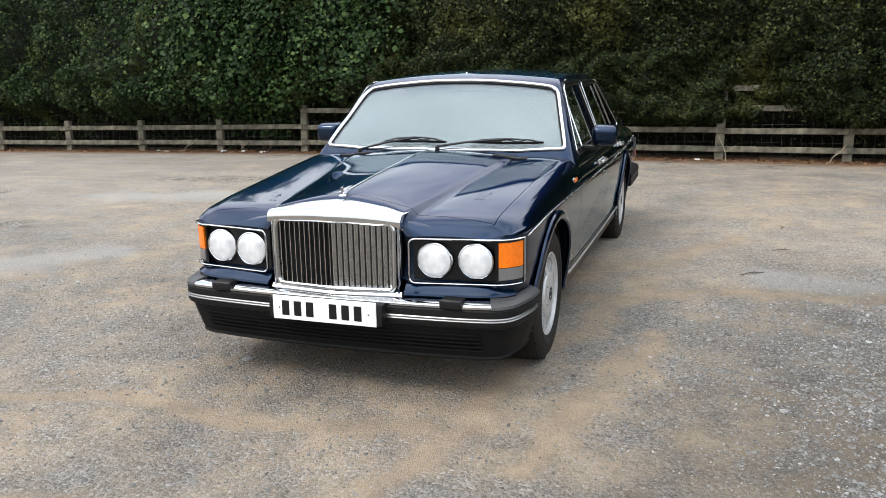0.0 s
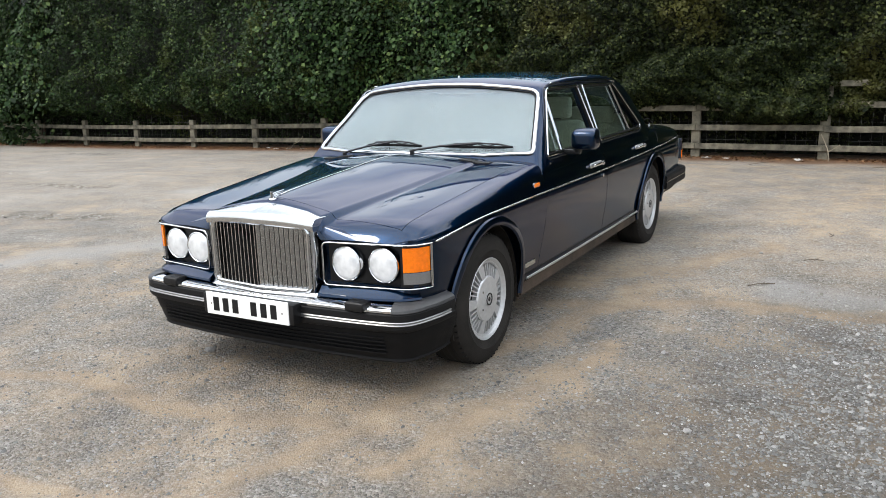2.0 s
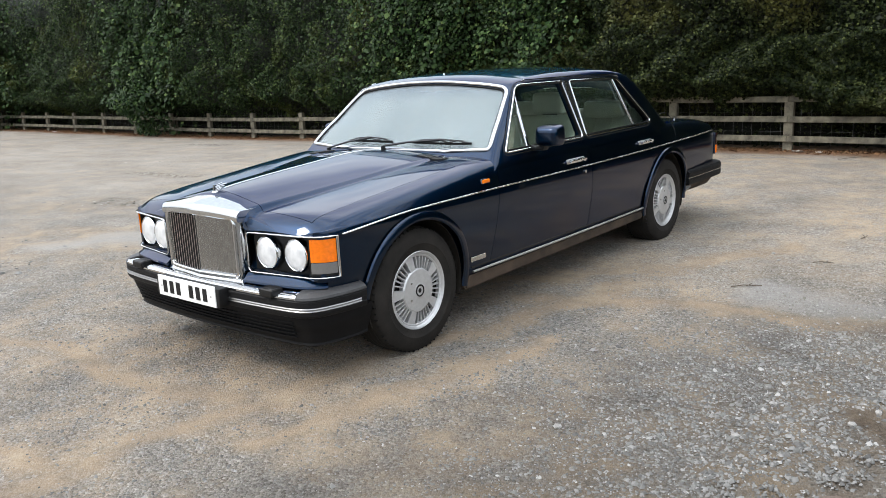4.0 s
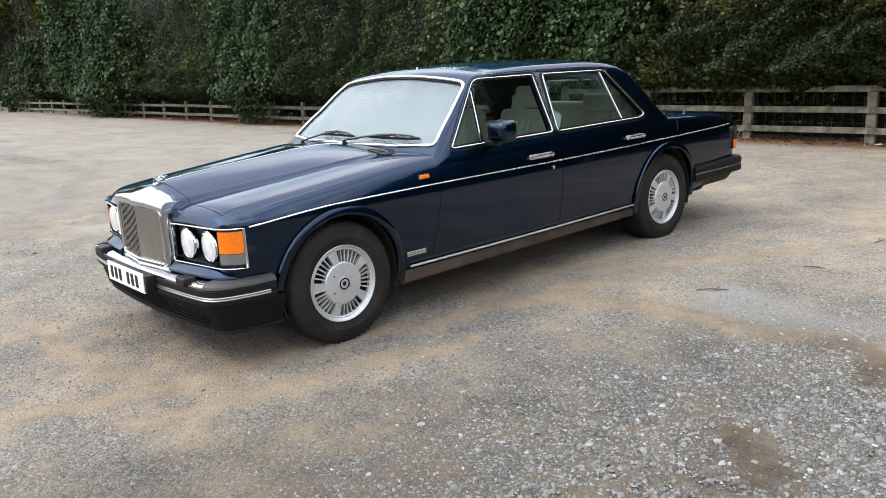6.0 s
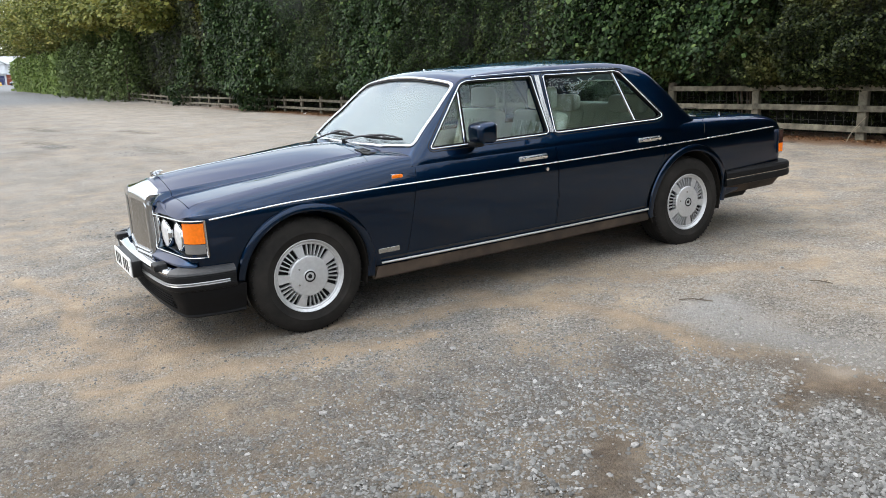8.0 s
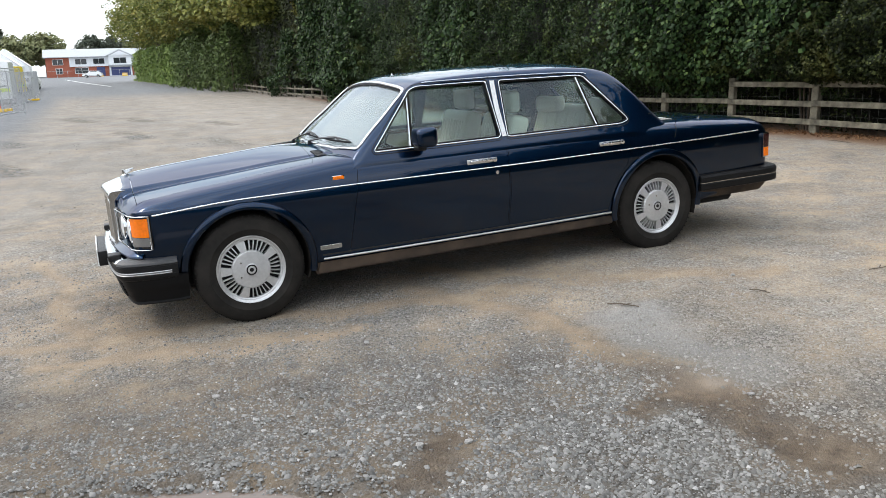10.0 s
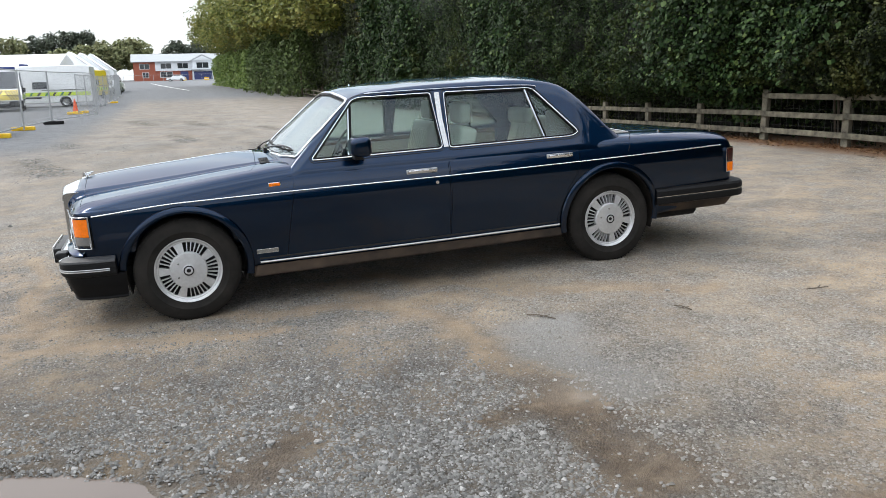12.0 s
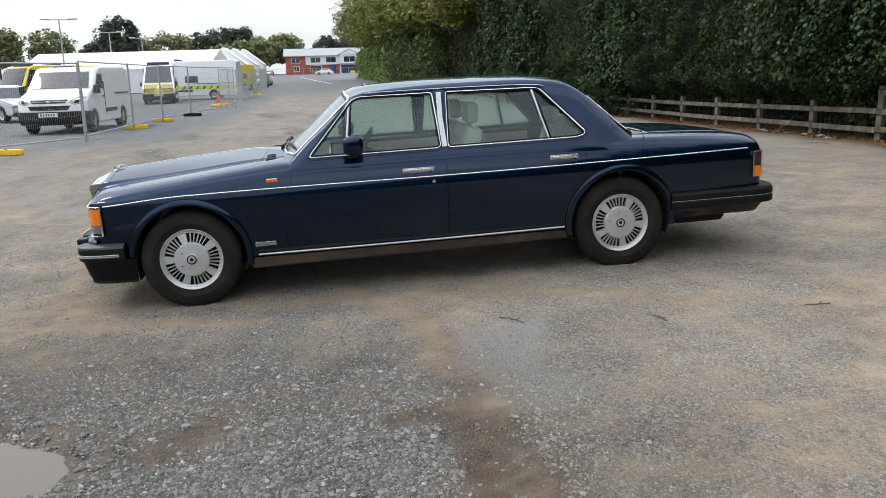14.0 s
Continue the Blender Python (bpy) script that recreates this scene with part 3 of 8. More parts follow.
def stone_material():
    m, n, l, b = shader("crushed_stone")
    g = n.new("ShaderNodeNewGeometry")
    r = ramp_node(n, l, g.outputs["Random Per Island"], [(0.0, (0.040, 0.039, 0.037)), (0.35, (0.098, 0.097, 0.092)), (0.70, (0.158, 0.156, 0.149)), (0.95, (0.225, 0.222, 0.213)), (1.0, (0.38, 0.375, 0.36))])
    t = noise_node(n, l, 90, 4)
    c = mix_color(n, l, 0.18, r.outputs["Color"], ramp_node(n, l, t.outputs["Fac"], [(0.3, (0.14, 0.135, 0.125)), (0.7, (0.40, 0.39, 0.37))]).outputs["Color"])
    # stones on the paler ground behind wear a film of dust
    tc = n.new("ShaderNodeTexCoord")
    sy = n.new("ShaderNodeSeparateXYZ")
    l.new(tc.outputs["Object"], sy.inputs["Vector"])
    film = math_node(n, l, "MULTIPLY", math_node(n, l, "SUBTRACT", 1.0, fade(n, l, sy.outputs["Y"], 0.8, 3.0)), 0.62)
    c = mix_color(n, l, film, c, (0.33, 0.295, 0.245))
    l.new(c, b.inputs["Base Color"])
    setp(b, rough=0.85, spec=0.3)
    return m


STONE = stone_material()


def build_gravel():
    rng = np.random.default_rng(4)
    k = 670000
    x, y = rng.uniform(-3.2, 4.9, k), rng.uniform(-3.4, 6.0, k)
    dens = 0.13 + 0.14 * smoothstep(0.6, 1.4, x) * (1 - smoothstep(0.6, 2.4, y)) + 0.5 * smoothstep(0.5, 3.2, x) * (1 - smoothstep(1.0, 3.2, y)) + 0.25 * smoothstep(1.5, 3.5, x) * (1 - smoothstep(1.6, 3.4, y))
    patch = np.sin(1.9 * x + 1.4 * np.sin(1.1 * y)) * np.sin(1.6 * y + 1.2 * np.sin(1.7 * x + 0.5))
    fleck = np.sin(5.3 * x + 2.1 * np.sin(3.9 * y)) * np.sin(4.7 * y + 1.8 * np.sin(4.4 * x))
    dens = dens * np.clip(0.80 + 0.55 * patch + 0.35 * fleck, 0.10, 1.5)
    for a, c, w in TRACKS:
        dens = dens * (1 - 0.86 * (1 - smoothstep(w * 0.3, w * 1.2, capsule(x, y, a, c))))
    for a, c, w in MUD:
        dens = dens * (1 - 0.93 * (1 - smoothstep(w * 0.6, w * 1.1, capsule(x, y, a, c))))
    # the loose stone thins out raggedly towards the edges of the patch
    wob = 0.25 * patch + 0.15 * fleck
    dens = dens * (1 - smoothstep(4.0, 4.85, x + wob)) * smoothstep(-3.35, -2.3, y + wob) * smoothstep(-3.2, -2.0, x + wob) * (1 - smoothstep(4.6, 5.95, y + wob))
    keep = rng.uniform(0, 1, k) < dens
    x, y = x[keep], y[keep]
    k = len(x)
    coarse = smoothstep(1.6, 3.6, x) * (1 - smoothstep(0.6, 3.2, y))
    s = np.exp(rng.normal(0, 0.42, k)) * (0.0043 + 0.0020 * coarse)
    s = np.minimum(s, 0.0180)
    size = np.stack([s * rng.uniform(0.8, 1.4, k), s * rng.uniform(0.7, 1.2, k), s * rng.uniform(0.55, 1.0, k)], -1)
    z = ground_z(x, y) + lumps(x, y) + size[:, 2] * 0.1
    base = [(1, 0.25, -0.35), (-0.15, 1, -0.3), (-1, -0.1, -0.35), (0.2, -0.95, -0.3), (0.55, 0.42, 0.62), (-0.60, -0.28, 0.74)]
    faces = [(0, 1, 4), (1, 5, 4), (1, 2, 5), (2, 3, 5), (3, 0, 4), (3, 4, 5)]
    me = scatter_mesh("loose_gravel", base, faces, np.stack([x, y, z], -1), turns(k, rng, 0.3), size, STONE)
    tagged(new("loose_gravel", me), "loose angular grey gravel chippings scattered over the earth", "gravel", kind="stuff")


build_gravel()


def build_rubble():
    """Streaks of larger broken stone lying on the worn ground beyond the car."""
    rng = np.random.default_rng(14)
    k = 110000
    x, y = rng.uniform(-16, -1.5, k), rng.uniform(-4.5, 9.3, k)
    streak = np.sin(0.55 * x + 0.9 * np.sin(0.8 * y) + 1) * np.sin(1.9 * y + 1.1 * np.sin(0.7 * x)) + 0.5 * np.sin(2.3 * x + 1) * np.sin(3.1 * y)
    heap = np.zeros(k)
    for a, c, w in STAINS:
        heap = np.maximum(heap, 1 - smoothstep(w * 0.5, w * 1.5, capsule(x, y, a, c)))
    keep = rng.uniform(0, 1, k) < 0.010 + 0.25 * smoothstep(0.75, 1.3, streak) + 0.55 * heap
    keep &= ~((np.abs(x) < 1.0) & (y > -1) & (y < 4.6))
    x, y = x[keep], y[keep]
    k = len(x)
    s = np.exp(rng.normal(0, 0.4, k)) * 0.011
    size = np.stack([s * rng.uniform(0.9, 1.5, k), s * rng.uniform(0.8, 1.3, k), s * rng.uniform(0.5, 0.9, k)], -1)
    z = ground_z(x, y) + size[:, 2] * 0.1
    base = [(1, 0.25, -0.35), (-0.15, 1, -0.3), (-1, -0.1, -0.35), (0.2, -0.95, -0.3), (0.42, 0.30, 0.72), (-0.42, -0.22, 0.62)]
    faces = [(0, 1, 4), (1, 5, 4), (1, 2, 5), (2, 3, 5), (3, 0, 4), (3, 4, 5)]
    me = scatter_mesh("stone_rubble", base, faces, np.stack([x, y, z], -1), turns(k, rng, 0.3), size, STONE)
    tagged(new("stone_rubble", me), "streaks of broken grey stone on the worn hardstanding", "rubble", kind="stuff")


build_rubble()


# ---- hedge and fence ----
def leaf_material(name, stops, patch_color, patch_scale, patch_lo, patch_hi):
    m, n, l, b = shader(name)
    g = n.new("ShaderNodeNewGeometry")
    r = ramp_node(n, l, g.outputs["Random Per Island"], stops)
    t = noise_node(n, l, patch_scale, 4, 0.55)
    pm = ramp_node(n, l, t.outputs["Fac"], [(patch_lo, (0, 0, 0)), (patch_hi, (1, 1, 1))])
    c = mix_color(n, l, math_node(n, l, "MULTIPLY", pm.outputs["Color"], 0.75), r.outputs["Color"], patch_color)
    l.new(c, b.inputs["Base Color"])
    setp(b, rough=0.55, spec=0.14)
    return m


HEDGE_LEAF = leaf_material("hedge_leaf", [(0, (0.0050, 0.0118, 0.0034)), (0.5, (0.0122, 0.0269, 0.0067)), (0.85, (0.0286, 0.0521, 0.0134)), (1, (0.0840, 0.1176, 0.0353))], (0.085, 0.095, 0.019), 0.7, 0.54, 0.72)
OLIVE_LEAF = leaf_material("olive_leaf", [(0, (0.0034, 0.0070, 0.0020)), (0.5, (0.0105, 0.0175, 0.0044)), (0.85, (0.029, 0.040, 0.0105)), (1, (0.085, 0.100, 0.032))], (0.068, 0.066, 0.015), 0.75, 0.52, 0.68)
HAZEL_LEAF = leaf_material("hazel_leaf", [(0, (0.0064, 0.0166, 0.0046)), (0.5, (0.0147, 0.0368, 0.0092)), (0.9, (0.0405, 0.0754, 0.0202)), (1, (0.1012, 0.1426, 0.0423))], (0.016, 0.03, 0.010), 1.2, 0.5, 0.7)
TREE_LEAF = leaf_material("tree_leaf", [(0, (0.060, 0.082, 0.018)), (0.5, (0.140, 0.158, 0.036)), (1, (0.25, 0.245, 0.060))], (0.27, 0.22, 0.045), 0.35, 0.5, 0.7)
PALE_LEAF = leaf_material("trimmed_leaf", [(0, (0.085, 0.135, 0.032)), (0.5, (0.155, 0.22, 0.055)), (1, (0.23, 0.30, 0.085))], (0.13, 0.17, 0.042), 0.4, 0.5, 0.75)
DARK_LEAF = leaf_material("conifer_leaf", [(0, (0.022, 0.032, 0.020)), (0.6, (0.036, 0.05, 0.028)), (1, (0.055, 0.07, 0.038))], (0.045, 0.055, 0.028), 0.3, 0.5, 0.75)
# toned for the shaded far stretch of hedge; shade is in the leaf colour
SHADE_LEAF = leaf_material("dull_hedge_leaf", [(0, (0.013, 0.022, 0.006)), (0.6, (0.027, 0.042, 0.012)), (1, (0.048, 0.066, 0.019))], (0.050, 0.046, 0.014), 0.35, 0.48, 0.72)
SHRUB_LEAF = leaf_material("shrub_leaf", [(0, (0.034, 0.060, 0.016)), (0.5, (0.072, 0.108, 0.031)), (1, (0.125, 0.165, 0.052))], (0.075, 0.085, 0.024), 0.5, 0.5, 0.75)
LITTER_LEAF = leaf_material("fallen_leaf", [(0, (0.09, 0.045, 0.020)), (0.5, (0.18, 0.090, 0.044)), (1, (0.32, 0.20, 0.11))], (0.17, 0.075, 0.032), 2.0, 0.5, 0.7)
# near-black for the hedge cores: inner shade put into the colour
CORE_SHADE = simple("thicket_shade", (0.005, 0.007, 0.0035), 0.95, 0, 0.5, 3)
BARK = simple("bark", (0.09, 0.07, 0.05), 0.9, 0, 0.4, 14, 0.6, 60)
WOOD = simple("weathered_fence_wood", (0.132, 0.120, 0.088), 0.88, 0, 0.75, 6, 0.5, 90)

LEAF_V = [(-0.5, 0, 0), (-0.05, 0.36, 0.10), (0.5, 0, 0.02), (-0.05, -0.36, 0.10)]
LEAF_F = [(0, 1, 2, 3)]


def leaf_turns(k, rng, face, spread):
    """Turns that lay a leaf's plane square to a direction, give or take."""
    nrm = np.array(face, float)[None] + rng.normal(0, spread, (k, 3))
    nrm /= np.linalg.norm(nrm, axis=1, keepdims=True)
    u = np.cross(nrm, rng.normal(0, 1, (k, 3)))
    u /= np.linalg.norm(u, axis=1, keepdims=True)
    return np.stack([u, np.cross(nrm, u), nrm], -1)


def hedge_y(x, z):
    """Where the hedge's clipped face stands."""
    x, z = np.asarray(x, float), np.asarray(z, float)
    v = 10.85 + 0.16 * np.sin(0.9 * x + 0.7 * np.sin(1.3 * z)) + 0.12 * np.sin(2.3 * x + 1.9 * z + 1) + 0.08 * np.sin(4.7 * x - 2.9 * z) - 0.10 * np.sin(1.4 * z - 0.6)
    g = smoothstep(-0.4, 0.6, x)
    amp = 0.80 - 0.14 * g * (1 - smoothstep(1.3, 1.9, z))
    v = v + 1.0 * (1 - smoothstep(-39.0, -36.5, x))
    return v - amp * smoothstep(0.60 - 0.22 * g, 1.2 - 0.40 * g, z) + 0.28 * (1 - smoothstep(0.2, 1.0, z))


def hedge_top(x):
    """Height of the hedge's ragged crest: low and bushy near the car, taller by the far trees; past x = -1 unseen
    height is added to darken window reflections.
    """
    return 5.2 + 3.4 * smoothstep(-1.0, 4.0, x) + 3.3 * (1 - smoothstep(-38, -31, x)) + 0.45 * np.sin(0.8 * x + 1) + 0.35 * np.sin(2.1 * x) + 0.35 * np.sin(5.3 * x + 2)


def build_hedge():
    # near-black core behind the leaves; the hedge's inner shade is its colour
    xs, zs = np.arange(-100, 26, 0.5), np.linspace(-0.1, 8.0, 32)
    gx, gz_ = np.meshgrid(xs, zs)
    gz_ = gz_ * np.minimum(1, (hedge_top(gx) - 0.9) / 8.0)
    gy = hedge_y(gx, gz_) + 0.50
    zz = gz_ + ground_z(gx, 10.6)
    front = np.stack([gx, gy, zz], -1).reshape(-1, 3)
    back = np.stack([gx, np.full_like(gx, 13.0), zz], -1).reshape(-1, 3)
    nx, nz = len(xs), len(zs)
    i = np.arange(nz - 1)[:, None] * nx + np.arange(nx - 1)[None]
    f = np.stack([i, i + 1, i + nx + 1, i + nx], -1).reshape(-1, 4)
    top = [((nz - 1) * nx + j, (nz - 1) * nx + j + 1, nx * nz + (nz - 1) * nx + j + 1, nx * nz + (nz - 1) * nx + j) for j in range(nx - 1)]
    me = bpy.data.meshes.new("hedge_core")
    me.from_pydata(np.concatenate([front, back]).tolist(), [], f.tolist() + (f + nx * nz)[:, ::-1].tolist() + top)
    finish(me, CORE_SHADE, 0)
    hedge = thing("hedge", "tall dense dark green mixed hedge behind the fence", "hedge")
    part("thicket", me, CORE_SHADE, hedge, smooth=0)
    rng = np.random.default_rng(7)

    def leaves(name, k, x0, x1, z0, z1, size, material, spread, depth, label, ahead=0.0):
        x, z = rng.uniform(x0, x1, k), rng.uniform(z0, z1, k)
        y = hedge_y(x, z) + rng.uniform(-0.05, 1, k) ** 2 * depth - 0.02
        clump = np.sin(3.3 * x + 2 * np.sin(2.1 * z)) * np.sin(3.9 * z + 2 * np.sin(1.7 * x))
        y = y - 0.22 * clump - 0.13 * np.sin(7.9 * x + 3 * np.sin(5.1 * z)) * np.sin(8.7 * z + 2 * np.sin(6.3 * x))
        y = y - ahead * (1 - smoothstep(z1 - 0.75, z1 - 0.05, z))
        low = smoothstep(0.25, 1.15 - 0.35 * smoothstep(-0.4, 0.6, x), z + 0.25 * np.sin(1.7 * x) + 0.2 * np.sin(4.1 * x))
        crest = hedge_top(x)
        keep = (rng.uniform(0, 1, k) < 0.10 + 0.90 * low) & (z < crest - 1.3 * rng.uniform(0, 1, k))
        x, y, z = x[keep], y[keep], z[keep]
        kk = len(x)
        s = size * np.exp(rng.normal(0, 0.28, kk))
        me = scatter_mesh(name, LEAF_V, LEAF_F, np.stack([x, y, z + ground_z(x, 10.6)], -1), leaf_turns(kk, rng, (0, -0.75, 0.55), spread), np.repeat(s[:, None], 3, 1), material)
        ob = part(name, me, material, hedge, label, smooth=0)
        ob["kind"] = "stuff"
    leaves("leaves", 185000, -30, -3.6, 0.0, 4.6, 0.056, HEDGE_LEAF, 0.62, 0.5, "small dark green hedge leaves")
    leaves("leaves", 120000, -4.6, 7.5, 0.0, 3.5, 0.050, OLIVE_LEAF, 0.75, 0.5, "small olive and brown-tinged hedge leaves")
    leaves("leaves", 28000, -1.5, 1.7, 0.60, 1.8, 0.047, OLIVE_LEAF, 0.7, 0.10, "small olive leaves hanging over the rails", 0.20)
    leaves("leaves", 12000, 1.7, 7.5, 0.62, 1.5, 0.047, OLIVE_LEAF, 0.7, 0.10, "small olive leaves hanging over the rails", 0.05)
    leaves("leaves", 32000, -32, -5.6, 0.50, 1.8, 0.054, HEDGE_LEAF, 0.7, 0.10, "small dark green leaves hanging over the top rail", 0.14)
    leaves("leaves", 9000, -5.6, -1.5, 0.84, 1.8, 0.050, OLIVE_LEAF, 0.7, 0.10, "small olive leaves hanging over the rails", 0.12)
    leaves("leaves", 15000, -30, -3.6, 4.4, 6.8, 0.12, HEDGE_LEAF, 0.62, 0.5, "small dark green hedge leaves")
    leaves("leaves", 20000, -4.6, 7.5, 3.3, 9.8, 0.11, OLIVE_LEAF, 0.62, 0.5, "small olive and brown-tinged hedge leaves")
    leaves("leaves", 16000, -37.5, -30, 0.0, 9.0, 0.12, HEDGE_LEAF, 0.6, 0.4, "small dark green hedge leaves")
    leaves("leaves", 46000, -100, -37.5, 0.0, 9.2, 0.15, SHADE_LEAF, 0.6, 0.3, "small brown-green hedge leaves with shade in their colour")
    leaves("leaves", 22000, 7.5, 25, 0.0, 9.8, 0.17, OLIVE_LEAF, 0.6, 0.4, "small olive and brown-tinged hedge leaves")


build_hedge()


def hazel(x0, width, low, high, k, size, fore=0.0):
    """A broad-leaved bush that has grown out through the hedge and hangs over the rails."""
    rng = np.random.default_rng(int(abs(x0) * 10))
    bush = thing("hazel_bush", "broad-leaved green bush growing out of the hedge over the rails", "bush", "bushes in the hedge", m=pose(x0, 10.7, gz(x0, 10.6)))
    z = low + (high - low) * rng.uniform(0, 1, k) ** 0.8
    spread = width * 0.5 * (0.55 + 0.45 * np.sin(np.clip((z - low) / (high - low), 0, 1) * np.pi) ** 0.5)
    x = rng.normal(0, 0.5, k) * spread
    y = hedge_y(x + x0, z) - 10.7 - 0.22 * np.exp(-(x / spread) ** 2) - 0.12 * np.sin(5 * x) * np.sin(4.3 * z) + rng.uniform(-0.25, 0.1, k)
    y = y - fore * (1 - smoothstep(0.7, 1.5, z)) * np.exp(-(x / spread) ** 2)
    s = size * np.exp(rng.normal(0, 0.25, k))
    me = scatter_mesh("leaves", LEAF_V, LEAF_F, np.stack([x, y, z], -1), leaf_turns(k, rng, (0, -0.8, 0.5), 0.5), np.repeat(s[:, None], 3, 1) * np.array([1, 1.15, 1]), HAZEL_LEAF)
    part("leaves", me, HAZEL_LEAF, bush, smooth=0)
    stems = joined(*[sweep([(dx * 0.2, 0.25, 0), (dx * 0.5, 0.15, high * 0.4), (dx, 0.05, high * 0.8)], (0, 1, 0), 0.02, 0.02, seg=6) for dx in (-0.4, -0.1, 0.3, 0.5)])
    part("stem", stems, BARK, bush)


hazel(-7.4, 4.4, 0.25, 4.8, 7000, 0.085)
hazel(-4.9, 2.2, 1.3, 4.4, 2200, 0.08)
hazel(-18.6, 4.6, 0.0, 5.0, 7600, 0.10, 1.15)
hazel(-30.6, 7.0, 0.0, 5.4, 8500, 0.13, 1.2)
hazel(-35.2, 4.2, 0.0, 6.6, 5200, 0.13)
hazel(-45.0, 5.0, 0.0, 4.0, 3600, 0.15, 1.9)

FENCE_Y = 10.40


def rail_mesh(x0, x1, z, h=0.096):
    bm = box(x0, x1, -0.022, 0.022, z - h / 2, z + h / 2, 0.005, 1)
    return bm


def build_fence():
    xs = [3.64 - 1.975 * i for i in range(-2, 46)]
    rng = random.Random(3)
    fence = thing("post_and_rail_fence", "weathered grey wooden post and rail fence before the hedge", "fence")
    for i, x in enumerate(xs):
        tall = x > 0.9
        h = 1.32 if tall else 0.94 if x > -6.8 else 0.66
        z = gz(x, FENCE_Y)
        w = 0.074
        post = box(-w, w, -0.045, 0.045, -0.25, h, 0.008, 1)
        part("post", post, WOOD, fence, m=pose(x, FENCE_Y + 0.067, z, rng.uniform(-1.2, 1.2), rng.uniform(-1.2, 1.2), 0))
        if i:
            xa = xs[i - 1]
            za = gz(xa, FENCE_Y)
            for hz in ((0.19, 0.50, 0.86, 1.20) if x > 0.9 else (0.19, 0.50, 0.83) if xa > -4.5 else (0.19, 0.50)):
                tilt = math.degrees(math.atan2(za - z, xa - x)) + rng.uniform(-0.35, 0.35)
                bm = rail_mesh(-(xa - x) / 2 + 0.002, (xa - x) / 2 - 0.002, 0)
                part("rail", bm, WOOD, fence, m=pose((x + xa) / 2, FENCE_Y + rng.uniform(-0.004, 0.004), (z + za) / 2 + hz + rng.uniform(-0.008, 0.008), 0, -tilt, 0))
    return fence


build_fence()
WIRE = simple("galvanised_wire", (0.085, 0.085, 0.08), 0.6, 0.5, 0.2, 20)


def build_netting():
    """Stock netting stapled behind the rails."""
    bms = []
    for x in np.arange(-22, 7.5, 0.155):
        z = gz(x, FENCE_Y)
        bms.append(box(x - 0.0018, x + 0.0018, FENCE_Y + 0.116, FENCE_Y + 0.1196, z + 0.03, z + 0.78))
    for h in (0.04, 0.16, 0.30, 0.45, 0.60, 0.77):
        for x in np.arange(-22, 7.5, 1.0):
            bms.append(sweep([(x, FENCE_Y + 0.118, gz(x, FENCE_Y) + h), (x + 1, FENCE_Y + 0.118, gz(x + 1, FENCE_Y) + h)], (0, 1, 0), 0.0018, 0.0018, seg=3))
    net = tagged(new("stock_netting", bpy.data.meshes.new("stock_netting")), "grey square wire netting behind the rails", "netting", kind="stuff")
    bm = joined(*bms)
    bm.to_mesh(net.data)
    bm.free()
    finish(net.data, WIRE, 0)


build_netting()


def build_litter():
    rng = np.random.default_rng(11)
    k = 26000
    x = rng.uniform(-30, 7.5, k)
    y = 10.30 - np.abs(rng.normal(0, 0.34, k)) * (0.75 + 0.35 * np.sin(0.9 * x) * np.sin(2.3 * x + 1)) + rng.uniform(0, 0.6, k)
    z = ground_z(x, y) + 0.012
    s = 0.030 * np.exp(rng.normal(0, 0.35, k))
    me = scatter_mesh("fallen_leaves", LEAF_V, LEAF_F, np.stack([x, y, z], -1), leaf_turns(k, rng, (0, 0, 1), 0.35), np.repeat(s[:, None], 3, 1), LITTER_LEAF)
    tagged(new("fallen_leaves", me), "brown fallen leaves lying along the foot of the fence", "leaf litter", kind="stuff")


build_litter()
SCRAP = simple("white_paper", (0.50, 0.49, 0.46), 0.8, 0, 0.15, 20)


def scrap(x, y, r, seed):
    """A crumpled bit of paper blown against the fence."""
    rng = random.Random(seed)
    bm = bmesh.new()
    bmesh.ops.create_grid(bm, x_segments=4, y_segments=3, size=r)
    for v in bm.verts:
        v.co = Vector((v.co.x * 1.5 + rng.uniform(-0.25, 0.25) * r, v.co.y + rng.uniform(-0.25, 0.25) * r, 0.012 + rng.uniform(0, 0.7) * r))
    bmesh.ops.solidify(bm, geom=bm.faces[:], thickness=0.002)
    t = tagged(new("paper_scrap", bpy.data.meshes.new("paper_scrap")), "crumpled white paper scrap among the fallen leaves", "litter", "scraps of paper")
    bm.to_mesh(t.data)
    bm.free()
    finish(t.data, SCRAP, 10)
    t.matrix_world = pose(x, y, gz(x, y), 0, 0, rng.uniform(0, 360))


for i, (x, y, r) in enumerate(((-9.6, 10.2, 0.05), (-9.3, 10.1, 0.035), (-9.0, 10.2, 0.04), (-8.6, 10.15, 0.03), (-7.9, 10.1, 0.06), (-7.5, 10.2, 0.05), (-6.9, 10.0, 0.05), (1.35, 10.15, 0.04), (-0.05, 10.1, 0.05), (0.25, 10.15, 0.03), (-24.6, 10.0, 0.06))):
    scrap(x, y, r, i)


